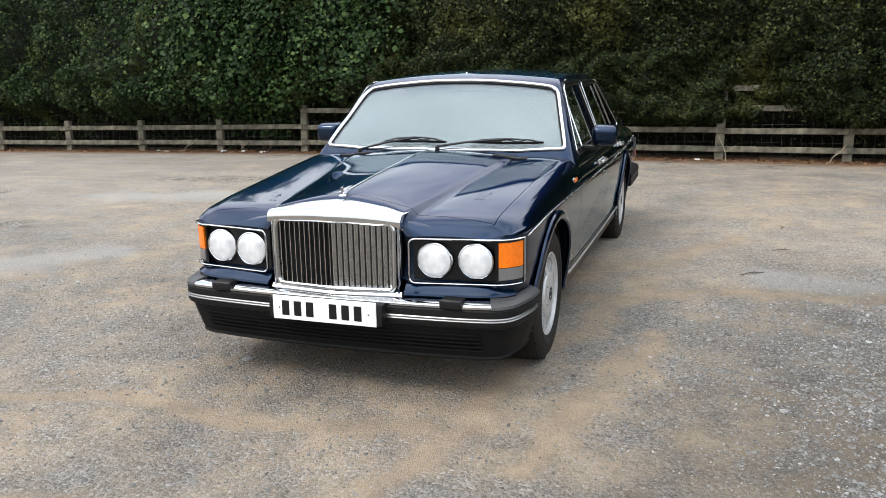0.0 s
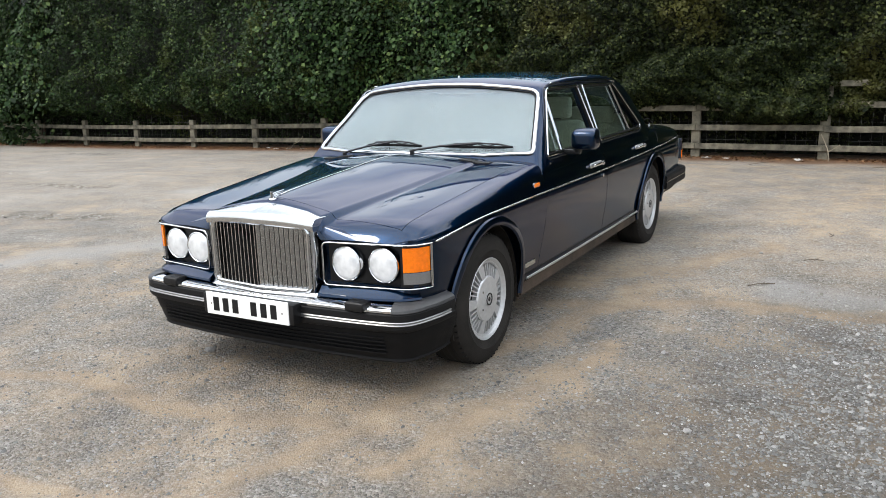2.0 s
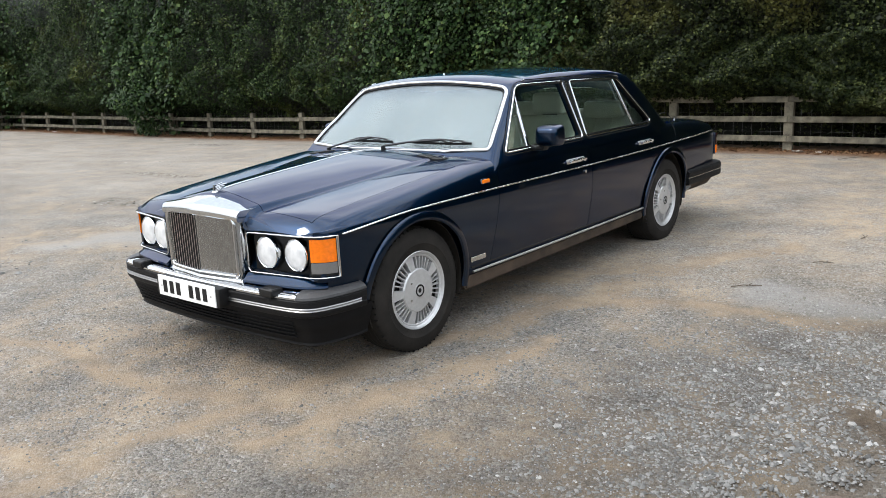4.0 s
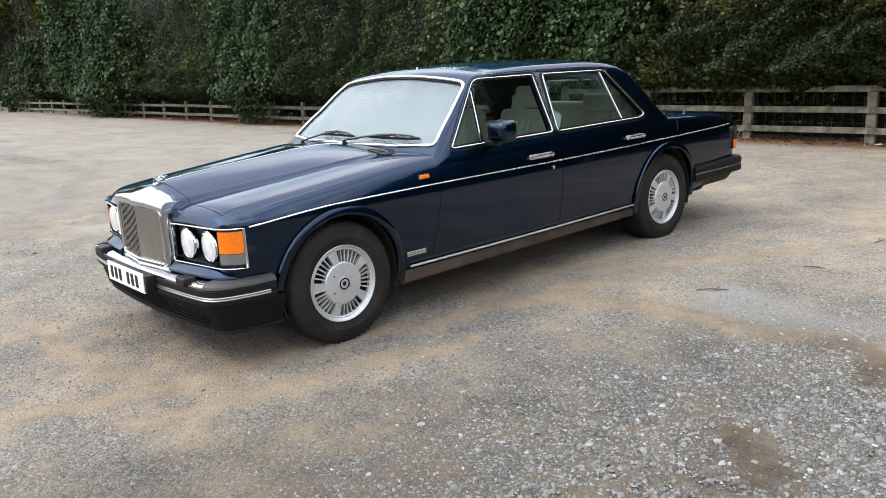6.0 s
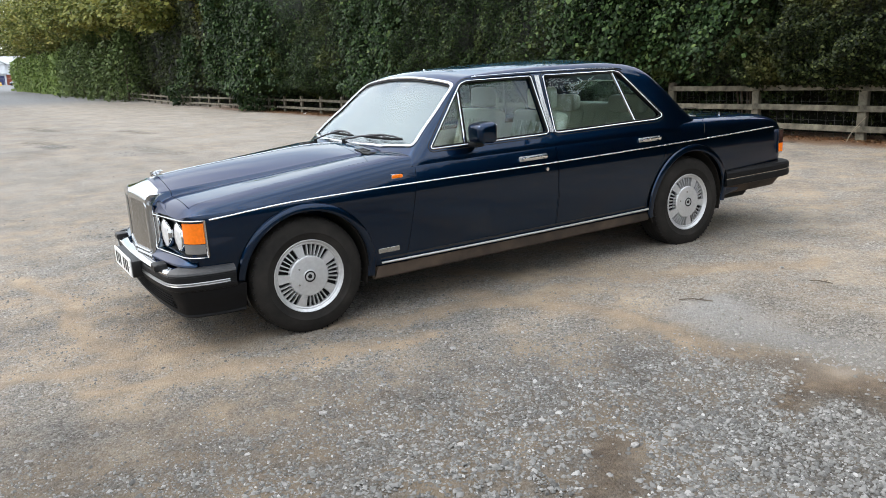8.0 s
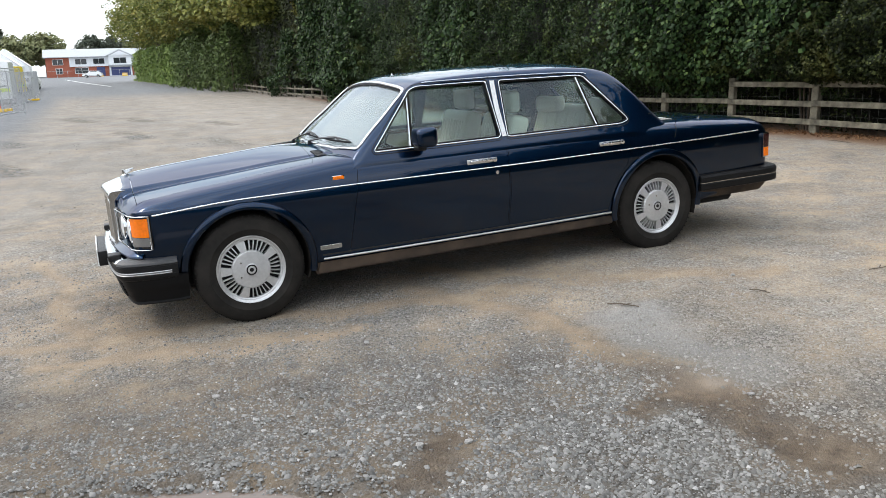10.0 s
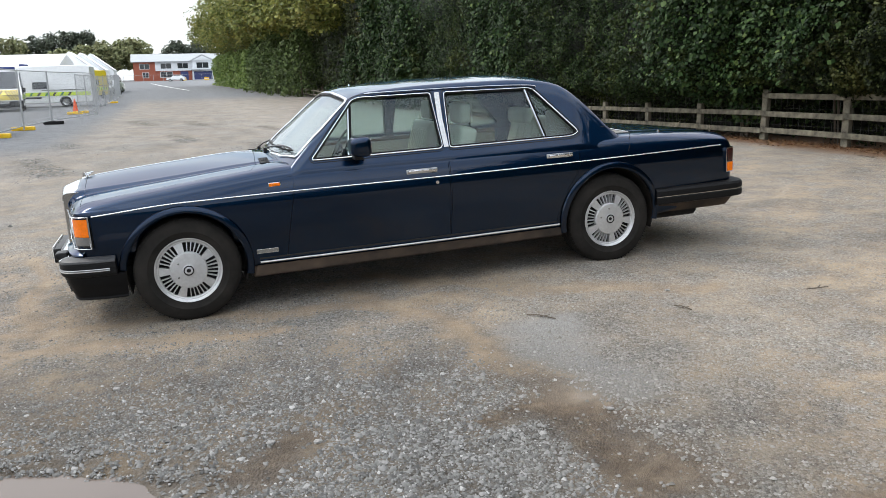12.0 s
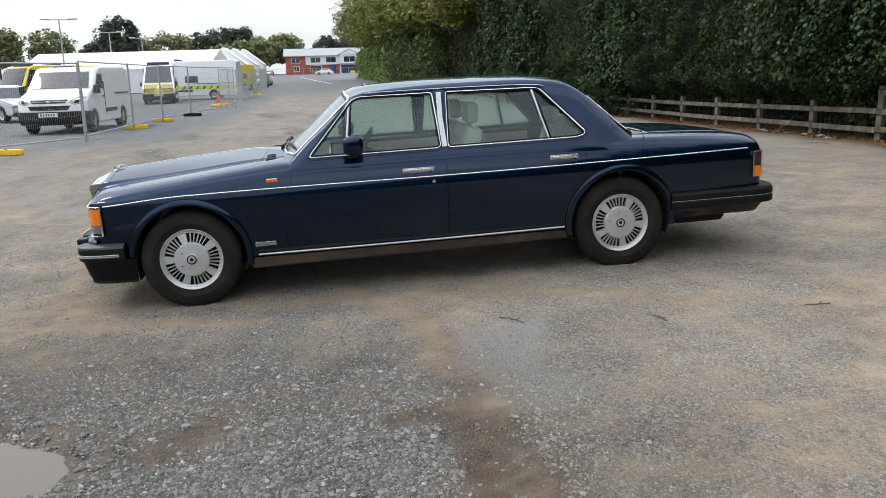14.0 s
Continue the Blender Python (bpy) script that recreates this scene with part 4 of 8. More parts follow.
def fallen_branch(x, lean, length, seed):
    """A pale dead branch that leans against the rails."""
    r = random.Random(seed)
    t = thing("dead_branch", "thin pale dead branch leaning against the rails", "branch", "dead branches at the fence", m=pose(x, 10.12, gz(x, 10.12)))
    pts = [(0, 0, 0.004), (lean * 0.3 + r.uniform(-0.04, 0.04), 0.05, length * 0.35), (lean * 0.7 + r.uniform(-0.04, 0.04), 0.12, length * 0.7), (lean, 0.17, length)]
    part("stick", sweep(smooth_path3(pts), (0, 1, 0), 0.0075, 0.007, seg=6), DEADWOOD, t)
    part("side_shoot", sweep([pts[1], (pts[1][0] + 0.16, 0.0, pts[1][2] + 0.12)], (0, 1, 0), 0.006, 0.005, seg=5), DEADWOOD, t)


def smooth_path3(pts):
    f = [pchip([0, 1, 2, 3], [p[i] for p in pts]) for i in range(3)]
    return [tuple(g(u) for g in f) for u in np.linspace(0, 3, 10)]


DEADWOOD = simple("dead_wood", (0.24, 0.205, 0.15), 0.85, 0, 0.3, 20)
for i, (x, lean, ln) in enumerate(((1.78, -0.14, 0.42), (-8.9, 0.22, 0.28), (-7.5, -0.16, 0.25), (3.35, 0.25, 0.30), (-2.3, 0.2, 0.4))):
    fallen_branch(x, lean, ln, i)


# ---- the saloon car ----
CAR = pose(0, 0, 0, 1.95)
WB = 3.161
car = thing("saloon_car", "dark blue four-door luxury saloon car with chrome grille, parked on gravel", "car", m=CAR)

y_ = [-0.70, -0.66, -0.60, -0.45, 0.0, 0.45, 0.70, 0.85, 3.0, 3.4, 3.6, 4.0, 4.19, 4.275, 4.31]
f_w = pchip([-0.70, -0.68, -0.64, -0.57, -0.3, 0.2, 1.0, 2.0, 3.0, 3.8, 4.18, 4.28, 4.31], [0.800, 0.826, 0.846, 0.864, 0.882, 0.897, 0.905, 0.905, 0.899, 0.882, 0.862, 0.845, 0.815])
f_zs = pchip(y_, [0.762, 0.800, 0.824, 0.845, 0.892, 0.938, 0.958, 0.963, 0.965, 0.950, 0.940, 0.912, 0.892, 0.872, 0.85])
f_ze = pchip(y_, [0.766, 0.812, 0.838, 0.858, 0.906, 0.952, 0.972, 0.972, 0.972, 0.962, 0.955, 0.930, 0.910, 0.89, 0.86])
f_zv = pchip(y_, [0.768, 0.817, 0.844, 0.866, 0.914, 0.962, 0.98, 0.975, 0.975, 0.968, 0.962, 0.94, 0.92, 0.898, 0.866])
f_zcr = pchip(y_, [0.835, 0.872, 0.880, 0.893, 0.933, 0.978, 0.99, 0.975, 0.975, 0.97, 0.966, 0.945, 0.925, 0.902, 0.87])
f_zc = pchip(y_, [0.88, 0.925, 0.938, 0.956, 0.994, 1.022, 1.01, 0.975, 0.975, 0.975, 0.972, 0.95, 0.93, 0.906, 0.872])
f_xcr = pchip([-0.7, 0.0, 0.7, 4.4], [0.315, 0.40, 0.49, 0.5])
f_zb = pchip([-0.70, -0.5, -0.3, 0.2, 3.4, 3.8, 4.31], [0.42, 0.36, 0.31, 0.30, 0.30, 0.34, 0.42])


def section(y):
    """Half of the lower body's cross-section, from the middle of the floor round to the middle of the top."""
    w, zs, zb = f_w(y), f_zs(y), f_zb(y)
    side = [(w - 0.062, zb), (w - 0.040, zb + 0.035), (w - 0.022, 0.46), (w - 0.006, 0.58), (w, 0.70), (w - 0.003, 0.78),
            (w - 0.017, 0.78 + (zs - 0.78) * 0.40), (w - 0.040, 0.78 + (zs - 0.78) * 0.78), (w - 0.075, zs), (w - 0.13, f_ze(y))]
    out = [(0, zb), (w * 0.5, zb), (w - 0.1, zb)]
    pts = [Vector(p) for p in side]
    for i in range(len(pts) - 1):
        p0, p1, p2, p3 = pts[max(i - 1, 0)], pts[i], pts[i + 1], pts[min(i + 2, len(pts) - 1)]
        for k in range(5):
            t = k / 5
            q = 0.5 * (2 * p1 + (p2 - p0) * t + (2 * p0 - 5 * p1 + 4 * p2 - p3) * t * t + (3 * p1 - p0 - 3 * p2 + p3) * t ** 3)
            out.append(tuple(q))
    xe, ze = w - 0.13, f_ze(y)
    xc, zcr, zv, zc = f_xcr(y), f_zcr(y), f_zv(y), f_zc(y)
    xv = xc + 0.045
    for k in range(12):
        t = k / 12
        out.append((xe + (xv - xe) * t, ze + (zv - ze) * t + 0.006 * 4 * t * (1 - t)))
    for k in range(8):
        t = k / 8
        s = t * t * (3 - 2 * t)
        out.append((xv + (xc - xv) * t, zv + (zcr - zv) * s))
    for k in range(17):
        t = k / 16
        out.append((xc * (1 - t), zcr + (zc - zcr) * (1 - (1 - t) ** 1.55)))
    return out


def side_x(y, z):
    """How far out the body's side stands at a place along it and a height."""
    best = [p for p in section(y)[3:52] if p[0] > 0.4]
    for a, b in zip(best, best[1:]):
        if min(a[1], b[1]) - 1e-6 <= z <= max(a[1], b[1]) + 1e-6 and b[1] > a[1]:
            return a[0] + (b[0] - a[0]) * (z - a[1]) / (b[1] - a[1])
    return best[0][0] if z < best[0][1] else best[-1][0]


def top_z(x, y):
    pts = section(y)[40:]
    for a, b in zip(pts, pts[1:]):
        if b[0] <= abs(x) <= a[0]:
            return a[1] + (b[1] - a[1]) * (a[0] - abs(x)) / max(a[0] - b[0], 1e-6)
    return pts[-1][1]


def nose_sweep(x, y):
    """How far the nose is drawn back towards its corners."""
    ax = abs(x)
    back = -0.032 * min(1.0, max(0.0, (ax - 0.25) / 0.095)) + 0.158 * max(0.0, ax - 0.345) + 0.25 * max(0.0, ax - 0.755)
    return back * (1 - float(smoothstep(-0.70, -0.25, y)))


def body_solid():
    ys = sorted(set([round(v, 4) for v in np.linspace(-0.70, -0.45, 14)] + [round(v, 4) for v in np.linspace(-0.45, 0.9, 40)]
                    + [round(v, 4) for v in np.linspace(0.9, 3.3, 40)] + [round(v, 4) for v in np.linspace(3.3, 4.15, 26)] + [round(v, 4) for v in np.linspace(4.15, 4.31, 9)]))
    verts, faces = [], []
    for y in ys:
        half = section(y)
        loop = half + [(-x, z) for x, z in half[-2:0:-1]]
        verts += [(x, y + nose_sweep(x, y), z) for x, z in loop]
    k = len(loop)
    for i in range(len(ys) - 1):
        for j in range(k):
            faces.append((i * k + j, i * k + (j + 1) % k, (i + 1) * k + (j + 1) % k, (i + 1) * k + j))
    n = len(ys) - 1
    bm = bmesh.new()
    vs = [bm.verts.new(v) for v in verts]
    for f in faces:
        bm.faces.new([vs[i] for i in f])
    bm.faces.new(vs[:k])
    bm.faces.new(vs[n * k:])
    bmesh.ops.triangulate(bm, faces=[f for f in bm.faces if len(f.verts) > 4])
    bmesh.ops.recalc_face_normals(bm, faces=bm.faces)
    me = bpy.data.meshes.new("body_solid")
    bm.to_mesh(me)
    bm.free()
    return me


def arch_cut(y, x0, x1, r=0.392, zc=0.352):
    pts = [(y + r * math.cos(a), zc + r * math.sin(a)) for a in np.linspace(-0.5, math.pi + 0.5, 40)]
    pts = [(y + 0.36, 0.1)] + [p for p in pts if p[1] > 0.22] + [(y - 0.36, 0.1)]
    return prism(pts, x0, x1, "x")


def lamp_pocket(s):
    plan = [(0.372, -0.85), (0.372, -0.66), (0.74, -0.600), (0.80, -0.575), (0.81, -0.85)]
    return prism([(s * x, y) for x, y in plan][::s], 0.562, 0.7575, "z")


DOOR_F = [(0.655, 0.365), (1.838, 0.365), (1.852, 0.60), (1.855, 1.10), (0.775, 1.10), (0.757, 0.96), (0.737, 0.80), (0.70, 0.62)]
DOOR_R = [(1.846, 0.365), (2.70, 0.365), (2.735, 0.47), (2.785, 0.60), (2.86, 0.70), (2.905, 0.80), (2.89, 0.93), (2.865, 1.10), (1.863, 1.10), (1.86, 0.60)]
BONNET = [(-0.735, -0.615), (0.735, -0.615), (0.765, 0.485), (0.60, 0.530), (0.0, 0.575), (-0.60, 0.530), (-0.765, 0.485)]
BOOT = [(-0.76, 3.56), (0.76, 3.56), (0.755, 4.15), (0.74, 4.5), (-0.74, 4.5), (-0.755, 4.15)]

solid = body_solid()
rough_cut = boolean(solid, [arch_cut(0, 0.52, 1.2), arch_cut(0, -1.2, -0.52), arch_cut(WB, 0.52, 1.2), arch_cut(WB, -1.2, -0.52),
                            box(-0.74, 0.74, 0.80, 3.28, 0.42, 1.3)])
body = boolean(rough_cut, [prism(DOOR_F, 0.76, 1.2), prism(DOOR_F, -1.2, -0.76), prism(DOOR_R, 0.76, 1.2), prism(DOOR_R, -1.2, -0.76),
                           prism(BONNET, 0.76, 1.3, "z"), prism(BOOT, 0.80, 1.3, "z"),
                           lamp_pocket(1), lamp_pocket(-1)])
part("body", body, PAINT, car)
part("bonnet", boolean(rough_cut, [prism(offset_poly(BONNET, 0.003), 0.763, 1.3, "z")], "INTERSECT"), PAINT, car)
part("boot_lid", boolean(rough_cut, [prism(offset_poly(BOOT, 0.003), 0.803, 1.3, "z")], "INTERSECT"), PAINT, car)
doors = {}
for nm, poly in (("front_door", DOOR_F), ("rear_door", DOOR_R)):
    for s in (1, -1):
        doors[nm, s] = part(nm, boolean(rough_cut, [prism(offset_poly(poly, 0.0028), min(s * 0.763, s * 1.2), max(s * 0.763, s * 1.2))], "INTERSECT"), PAINT, car)

# the cabin above the waist
f_zt = pchip([0.50, 0.60, 0.66, 0.90, 1.12, 1.21, 1.30, 1.5, 1.9, 2.4, 2.70, 2.86, 2.96, 3.06, 3.46, 3.56, 3.64],
             [0.80, 0.93, 0.99, 1.195, 1.375, 1.432, 1.458, 1.474, 1.484, 1.480, 1.460, 1.430, 1.385, 1.315, 0.99, 0.93, 0.80])


def cabin_z(x, y, inset=0.0):
    """Height of the cabin's outer skin (or of a skin inset from it)."""
    ax = abs(x)
    bow = 0.085 * (1 - min(1, max(0, (y - 1.0) / 1.0))) - 0.10 * min(1, max(0, (y - 2.4) / 0.8))
    t = f_zt(y - bow * (ax / 0.72) ** 2) - 0.045 * min(1, max(0, (y - 0.9) / 0.5)) * (ax / 0.66) ** 2 - inset
    tail_in = 0.024 * float(smoothstep(2.88, 3.25, y))
    s = 0.98 + (0.848 - tail_in - 1.25 * inset - ax) / 0.40
    k = 0.085
    h = min(1, max(0, 0.5 + 0.5 * (s - t) / k))
    return s * (1 - h) + t * h - k * h * (1 - h)


def cabin_solid(inset, base, y0, y1):
    xs = list(np.linspace(0, 0.56, 15)) + list(np.linspace(0.58, 0.872, 30))
    xs = [-v for v in xs[:0:-1]] + xs
    ys = list(np.linspace(y0, 1.4, 36)) + list(np.linspace(1.44, 2.6, 22)) + list(np.linspace(2.64, y1, 34))
    nx, ny = len(xs), len(ys)
    bm = bmesh.new()
    top = [[bm.verts.new((x, y, max(cabin_z(x, y, inset), base + 0.02))) for x in xs] for y in ys]
    bot = [[bm.verts.new((x, y, base)) for x in xs] for y in ys]
    for i in range(ny - 1):
        for j in range(nx - 1):
            bm.faces.new((top[i][j], top[i][j + 1], top[i + 1][j + 1], top[i + 1][j]))
            bm.faces.new((bot[i][j], bot[i + 1][j], bot[i + 1][j + 1], bot[i][j + 1]))
        for j in (0, nx - 1):
            bm.faces.new((top[i][j], top[i + 1][j], bot[i + 1][j], bot[i][j]))
    for i in (0, ny - 1):
        for j in range(nx - 1):
            bm.faces.new((top[i][j], top[i][j + 1], bot[i][j + 1], bot[i][j]))
    bmesh.ops.recalc_face_normals(bm, faces=bm.faces)
    return bm


# openings: side windows in (y, z), windscreen and rear window in (x, y)
WIN_F = [(0.893, 0.997), (1.826, 1.001), (1.797, 1.377), (1.275, 1.380), (1.222, 1.362)]
WIN_R = [(1.890, 1.001), (2.845, 1.006), (2.915, 1.025), (2.61, 1.352), (2.565, 1.366), (1.912, 1.376)]
SCREEN = [(-0.785, 0.792), (-0.5, 0.722), (-0.25, 0.695), (0, 0.685), (0.25, 0.695), (0.5, 0.722), (0.785, 0.792),
          (0.655, 1.199), (0.35, 1.182), (0, 1.177), (-0.35, 1.182), (-0.655, 1.199)]
BACKLIGHT = [(-0.50, 3.04), (0.50, 3.04), (0.58, 3.35), (0, 3.41), (-0.58, 3.35)]
cm = bpy.data.meshes.new("cabin_solid")
cb = cabin_solid(0, 0.80, 0.52, 3.64)
cb.to_mesh(cm)
cb.free()
cabin = boolean(cm, [cabin_solid(0.04, 0.5, 0.62, 3.5), prism(rounded(WIN_F, [0.015, 0.03, 0.015, 0.05, 0.02]), -1.2, 1.2), prism(rounded(WIN_R, [0.02, 0.03, 0.03, 0.06, 0.05, 0.015]), -1.2, 1.2),
                     prism(rounded(SCREEN, [0.03, 0, 0, 0, 0, 0, 0.03, 0.06, 0, 0, 0, 0.06]), 0.7, 1.8, "z"), prism(rounded(BACKLIGHT, 0.04), 0.7, 1.8, "z")])
part("roof", cabin, PAINT, car)


def both(fn):
    """Builds something on the near side and its mirror image on the far side."""
    for s in (1, -1):
        fn(s)


def mirrored(bm, s):
    if s < 0:
        bmesh.ops.scale(bm, vec=(-1, 1, 1), verts=bm.verts)
        bmesh.ops.reverse_faces(bm, faces=bm.faces)
    return bm


def plan_sweep(path, profile):
    """Sweeps a closed profile of (out, z) along a path in plan, outwards to the right of its run."""
    pts = [Vector(p) for p in path]
    bm = bmesh.new()
    rings = []
    for i, p in enumerate(pts):
        d = (pts[min(i + 1, len(pts) - 1)] - pts[max(i - 1, 0)]).normalized()
        nrm = Vector((d.y, -d.x))
        rings.append([bm.verts.new((p.x + nrm.x * o, p.y + nrm.y * o, z)) for o, z in profile])
    k = len(profile)
    for r0, r1 in zip(rings, rings[1:]):
        for j in range(k):
            bm.faces.new((r0[j], r0[(j + 1) % k], r1[(j + 1) % k], r1[j]))
    bm.faces.new(rings[0])
    bm.faces.new(rings[-1][::-1])
    return bm


def smooth_path(pts, n=8):
    v = [Vector(p) for p in pts]
    out = []
    for i in range(len(v) - 1):
        p0, p1, p2, p3 = v[max(i - 1, 0)], v[i], v[i + 1], v[min(i + 2, len(v) - 1)]
        for k in range(n):
            t = k / n
            out.append(tuple(0.5 * (2 * p1 + (p2 - p0) * t + (2 * p0 - 5 * p1 + 4 * p2 - p3) * t * t + (3 * p1 - p0 - 3 * p2 + p3) * t ** 3)))
    return out + [tuple(v[-1])]


# wheels
def make_wheel(s):
    wheel = new("wheel")
    wheel.parent = car
    tyre = lathe([(0.20, -0.10), (0.235, -0.112), (0.275, -0.117), (0.315, -0.112), (0.338, -0.097), (0.348, -0.078), (0.3515, -0.04), (0.352, 0), (0.3515, 0.04),
                  (0.348, 0.078), (0.338, 0.097), (0.315, 0.112), (0.275, 0.117), (0.262, 0.120), (0.258, 0.117), (0.235, 0.112), (0.205, 0.10), (0.2, 0.06), (0.2, -0.06)], 72, close=True)
    part("tyre", tyre, TYRE, wheel, "black rubber tyre with dusty sidewall")
    grooves = []
    for h in (-0.05, -0.017, 0.017, 0.05):
        grooves.append(lathe([(0.3522, h - 0.004), (0.3530, h), (0.3522, h + 0.004)], 48))
    for i in range(60):
        a = 2 * math.pi * i / 60
        for h in (-0.082, 0.082):
            b = box(h - 0.016, h + 0.016, -0.003, 0.003, 0.336, 0.3465)
            bmesh.ops.rotate(b, cent=(0, 0, 0), matrix=Matrix.Rotation(a, 3, "X"), verts=b.verts)
            grooves.append(b)
    part("tread", joined(*grooves), RUBBER, wheel)
    part("rim", lathe([(0.209, 0.02), (0.209, 0.085), (0.219, 0.095), (0.222, 0.103), (0.217, 0.108), (0.206, 0.103), (0.198, 0.090), (0.190, 0.083)], 64), SILVER, wheel, "silver painted steel wheel rim")
    # flat near-black disc; the shade in the trim's slots is its colour
    part("brake_shadow", lathe([(0.0, 0.050), (0.205, 0.050)], 48), DARK, wheel, "near-black disc painted as shade behind the wheel trim")
    # wheel trim: a dished disc with five broad spokes between groups of slots
    ribs = []

    def spoke(a0, a1, r0, r1, x0, x1):
        b = bmesh.new()
        n = 6 if a1 - a0 > 0.15 else 2
        rows = []
        for k in range(n + 1):
            a = a0 + (a1 - a0) * k / n
            rows.append([b.verts.new((x, r * math.cos(a), r * math.sin(a))) for r, x in ((r0, x0), (r0, x1), (r1, x1 - 0.012), (r1, x0))])
        for p, q in zip(rows, rows[1:]):
            for j in range(4):
                b.faces.new((p[j], p[(j + 1) % 4], q[(j + 1) % 4], q[j]))
        b.faces.new(rows[0][::-1])
        b.faces.new(rows[-1])
        return b
    for g in range(5):
        c = 2 * math.pi * g / 5 + 0.35
        ribs.append(spoke(c - 0.160, c + 0.160, 0.10, 0.196, 0.07, 0.103))
        for k in range(1, 6):
            a = c + 0.160 + (2 * math.pi / 5 - 0.32) * k / 6
            ribs.append(spoke(a - 0.0215, a + 0.0215, 0.105, 0.196, 0.07, 0.099))
    part("trim_spokes", joined(*ribs), SILVER, wheel, "silver wheel trim with radial slots")
    part("trim_disc", lathe([(0.0, 0.108), (0.045, 0.108), (0.06, 0.105), (0.100, 0.106), (0.116, 0.104), (0.123, 0.097), (0.123, 0.07)], 64), SILVER, wheel)
    part("trim_ring", lathe([(0.189, 0.07), (0.190, 0.092), (0.193, 0.095), (0.198, 0.096), (0.202, 0.094)], 64), SILVER, wheel)
    part("hub_badge", lathe([(0.0, 0.112), (0.034, 0.112), (0.040, 0.109), (0.040, 0.104)], 40), SILVER, wheel, "silver round hub badge with a dark ring")
    mark = [lathe([(0.026, 0.1125), (0.026, 0.1145), (0.034, 0.1145), (0.034, 0.1115)], 40), lathe([(0.0, 0.1140), (0.011, 0.1138), (0.013, 0.112)], 24)]
    part("badge_ring", joined(*mark), PLASTIC, wheel)
    for g in range(2):
        a = 2 * math.pi * g / 5 + 2.2
        part("wheel_nut", cylinder(0.006, 0.006, 8, Matrix.Translation((0.104, 0.08 * math.cos(a), 0.08 * math.sin(a))) @ Matrix.Rotation(radians(90), 4, "Y")), DULL_CHROME, wheel)
    return wheel


first = make_wheel(1)
first.matrix_local = pose(0.757, 0, 0.341) @ pose(0, 0, 0, 14)
for k, (s, y) in enumerate(((1, WB), (-1, 0), (-1, WB))):
    w2 = new("wheel")
    w2.parent = car
    for o in first.children:
        c = new(o.name.split(".")[0], o.data)
        c.parent = w2
        if "label" in o:
            tagged(c, o["label"])
    w2.matrix_local = pose(s * 0.757, y, 0.332 if y else 0.341, 0, 0, 0 if s > 0 else 180) @ pose(0, 0, 0, 37 * k - 30)


def arch_lip(y):
    def go(s):
        pts, nrm = [], []
        for a in np.linspace(-0.16 if y else -0.30, math.pi + (0.30 if y else -0.10), 36):
            py, pz = y + 0.406 * math.cos(a), 0.352 + 0.406 * math.sin(a)
            if pz < 0.25:
                continue
            pts.append((s * (side_x(py, max(pz, f_zb(py) + 0.02)) + 0.012), py, pz))
        part("wheel_arch_lip", sweep(pts, (s, 0, 0.25), 0.025, 0.013, seg=8), PAINT, car)
        liner = lathe([(0.391, -0.40), (0.391, 0.095)], 56)
        bmesh.ops.delete(liner, geom=[v for v in liner.verts if v.co.z < -0.13], context="VERTS")
        liner.normal_update()
        bmesh.ops.solidify(liner, geom=liner.faces[:], thickness=0.006)
        part("wheel_arch_liner", liner, LINER, car, m=pose(s * 0.757, y, 0.352, 0, 0, 0 if s > 0 else 180))
    both(go)


arch_lip(0)
arch_lip(WB)


def side_line(name, pts, half, proud, material, s, seg=8, n=14, out=0.0, square=False):
    """A strip laid along the body's side through places (y, z)."""
    f = pchip([p[0] for p in pts], [p[1] for p in pts])
    ys = np.linspace(pts[0][0], pts[-1][0], n)
    knots = np.linspace(pts[0][0], pts[-1][0], 9)
    fx = pchip(knots, [side_x(y, f(y)) for y in knots])
    line = [(s * (fx(y) + out), y, f(y)) for y in ys]
    return part(name, sweep(line, (s, 0, 0), half, proud, seg=seg, square=square), material, car)


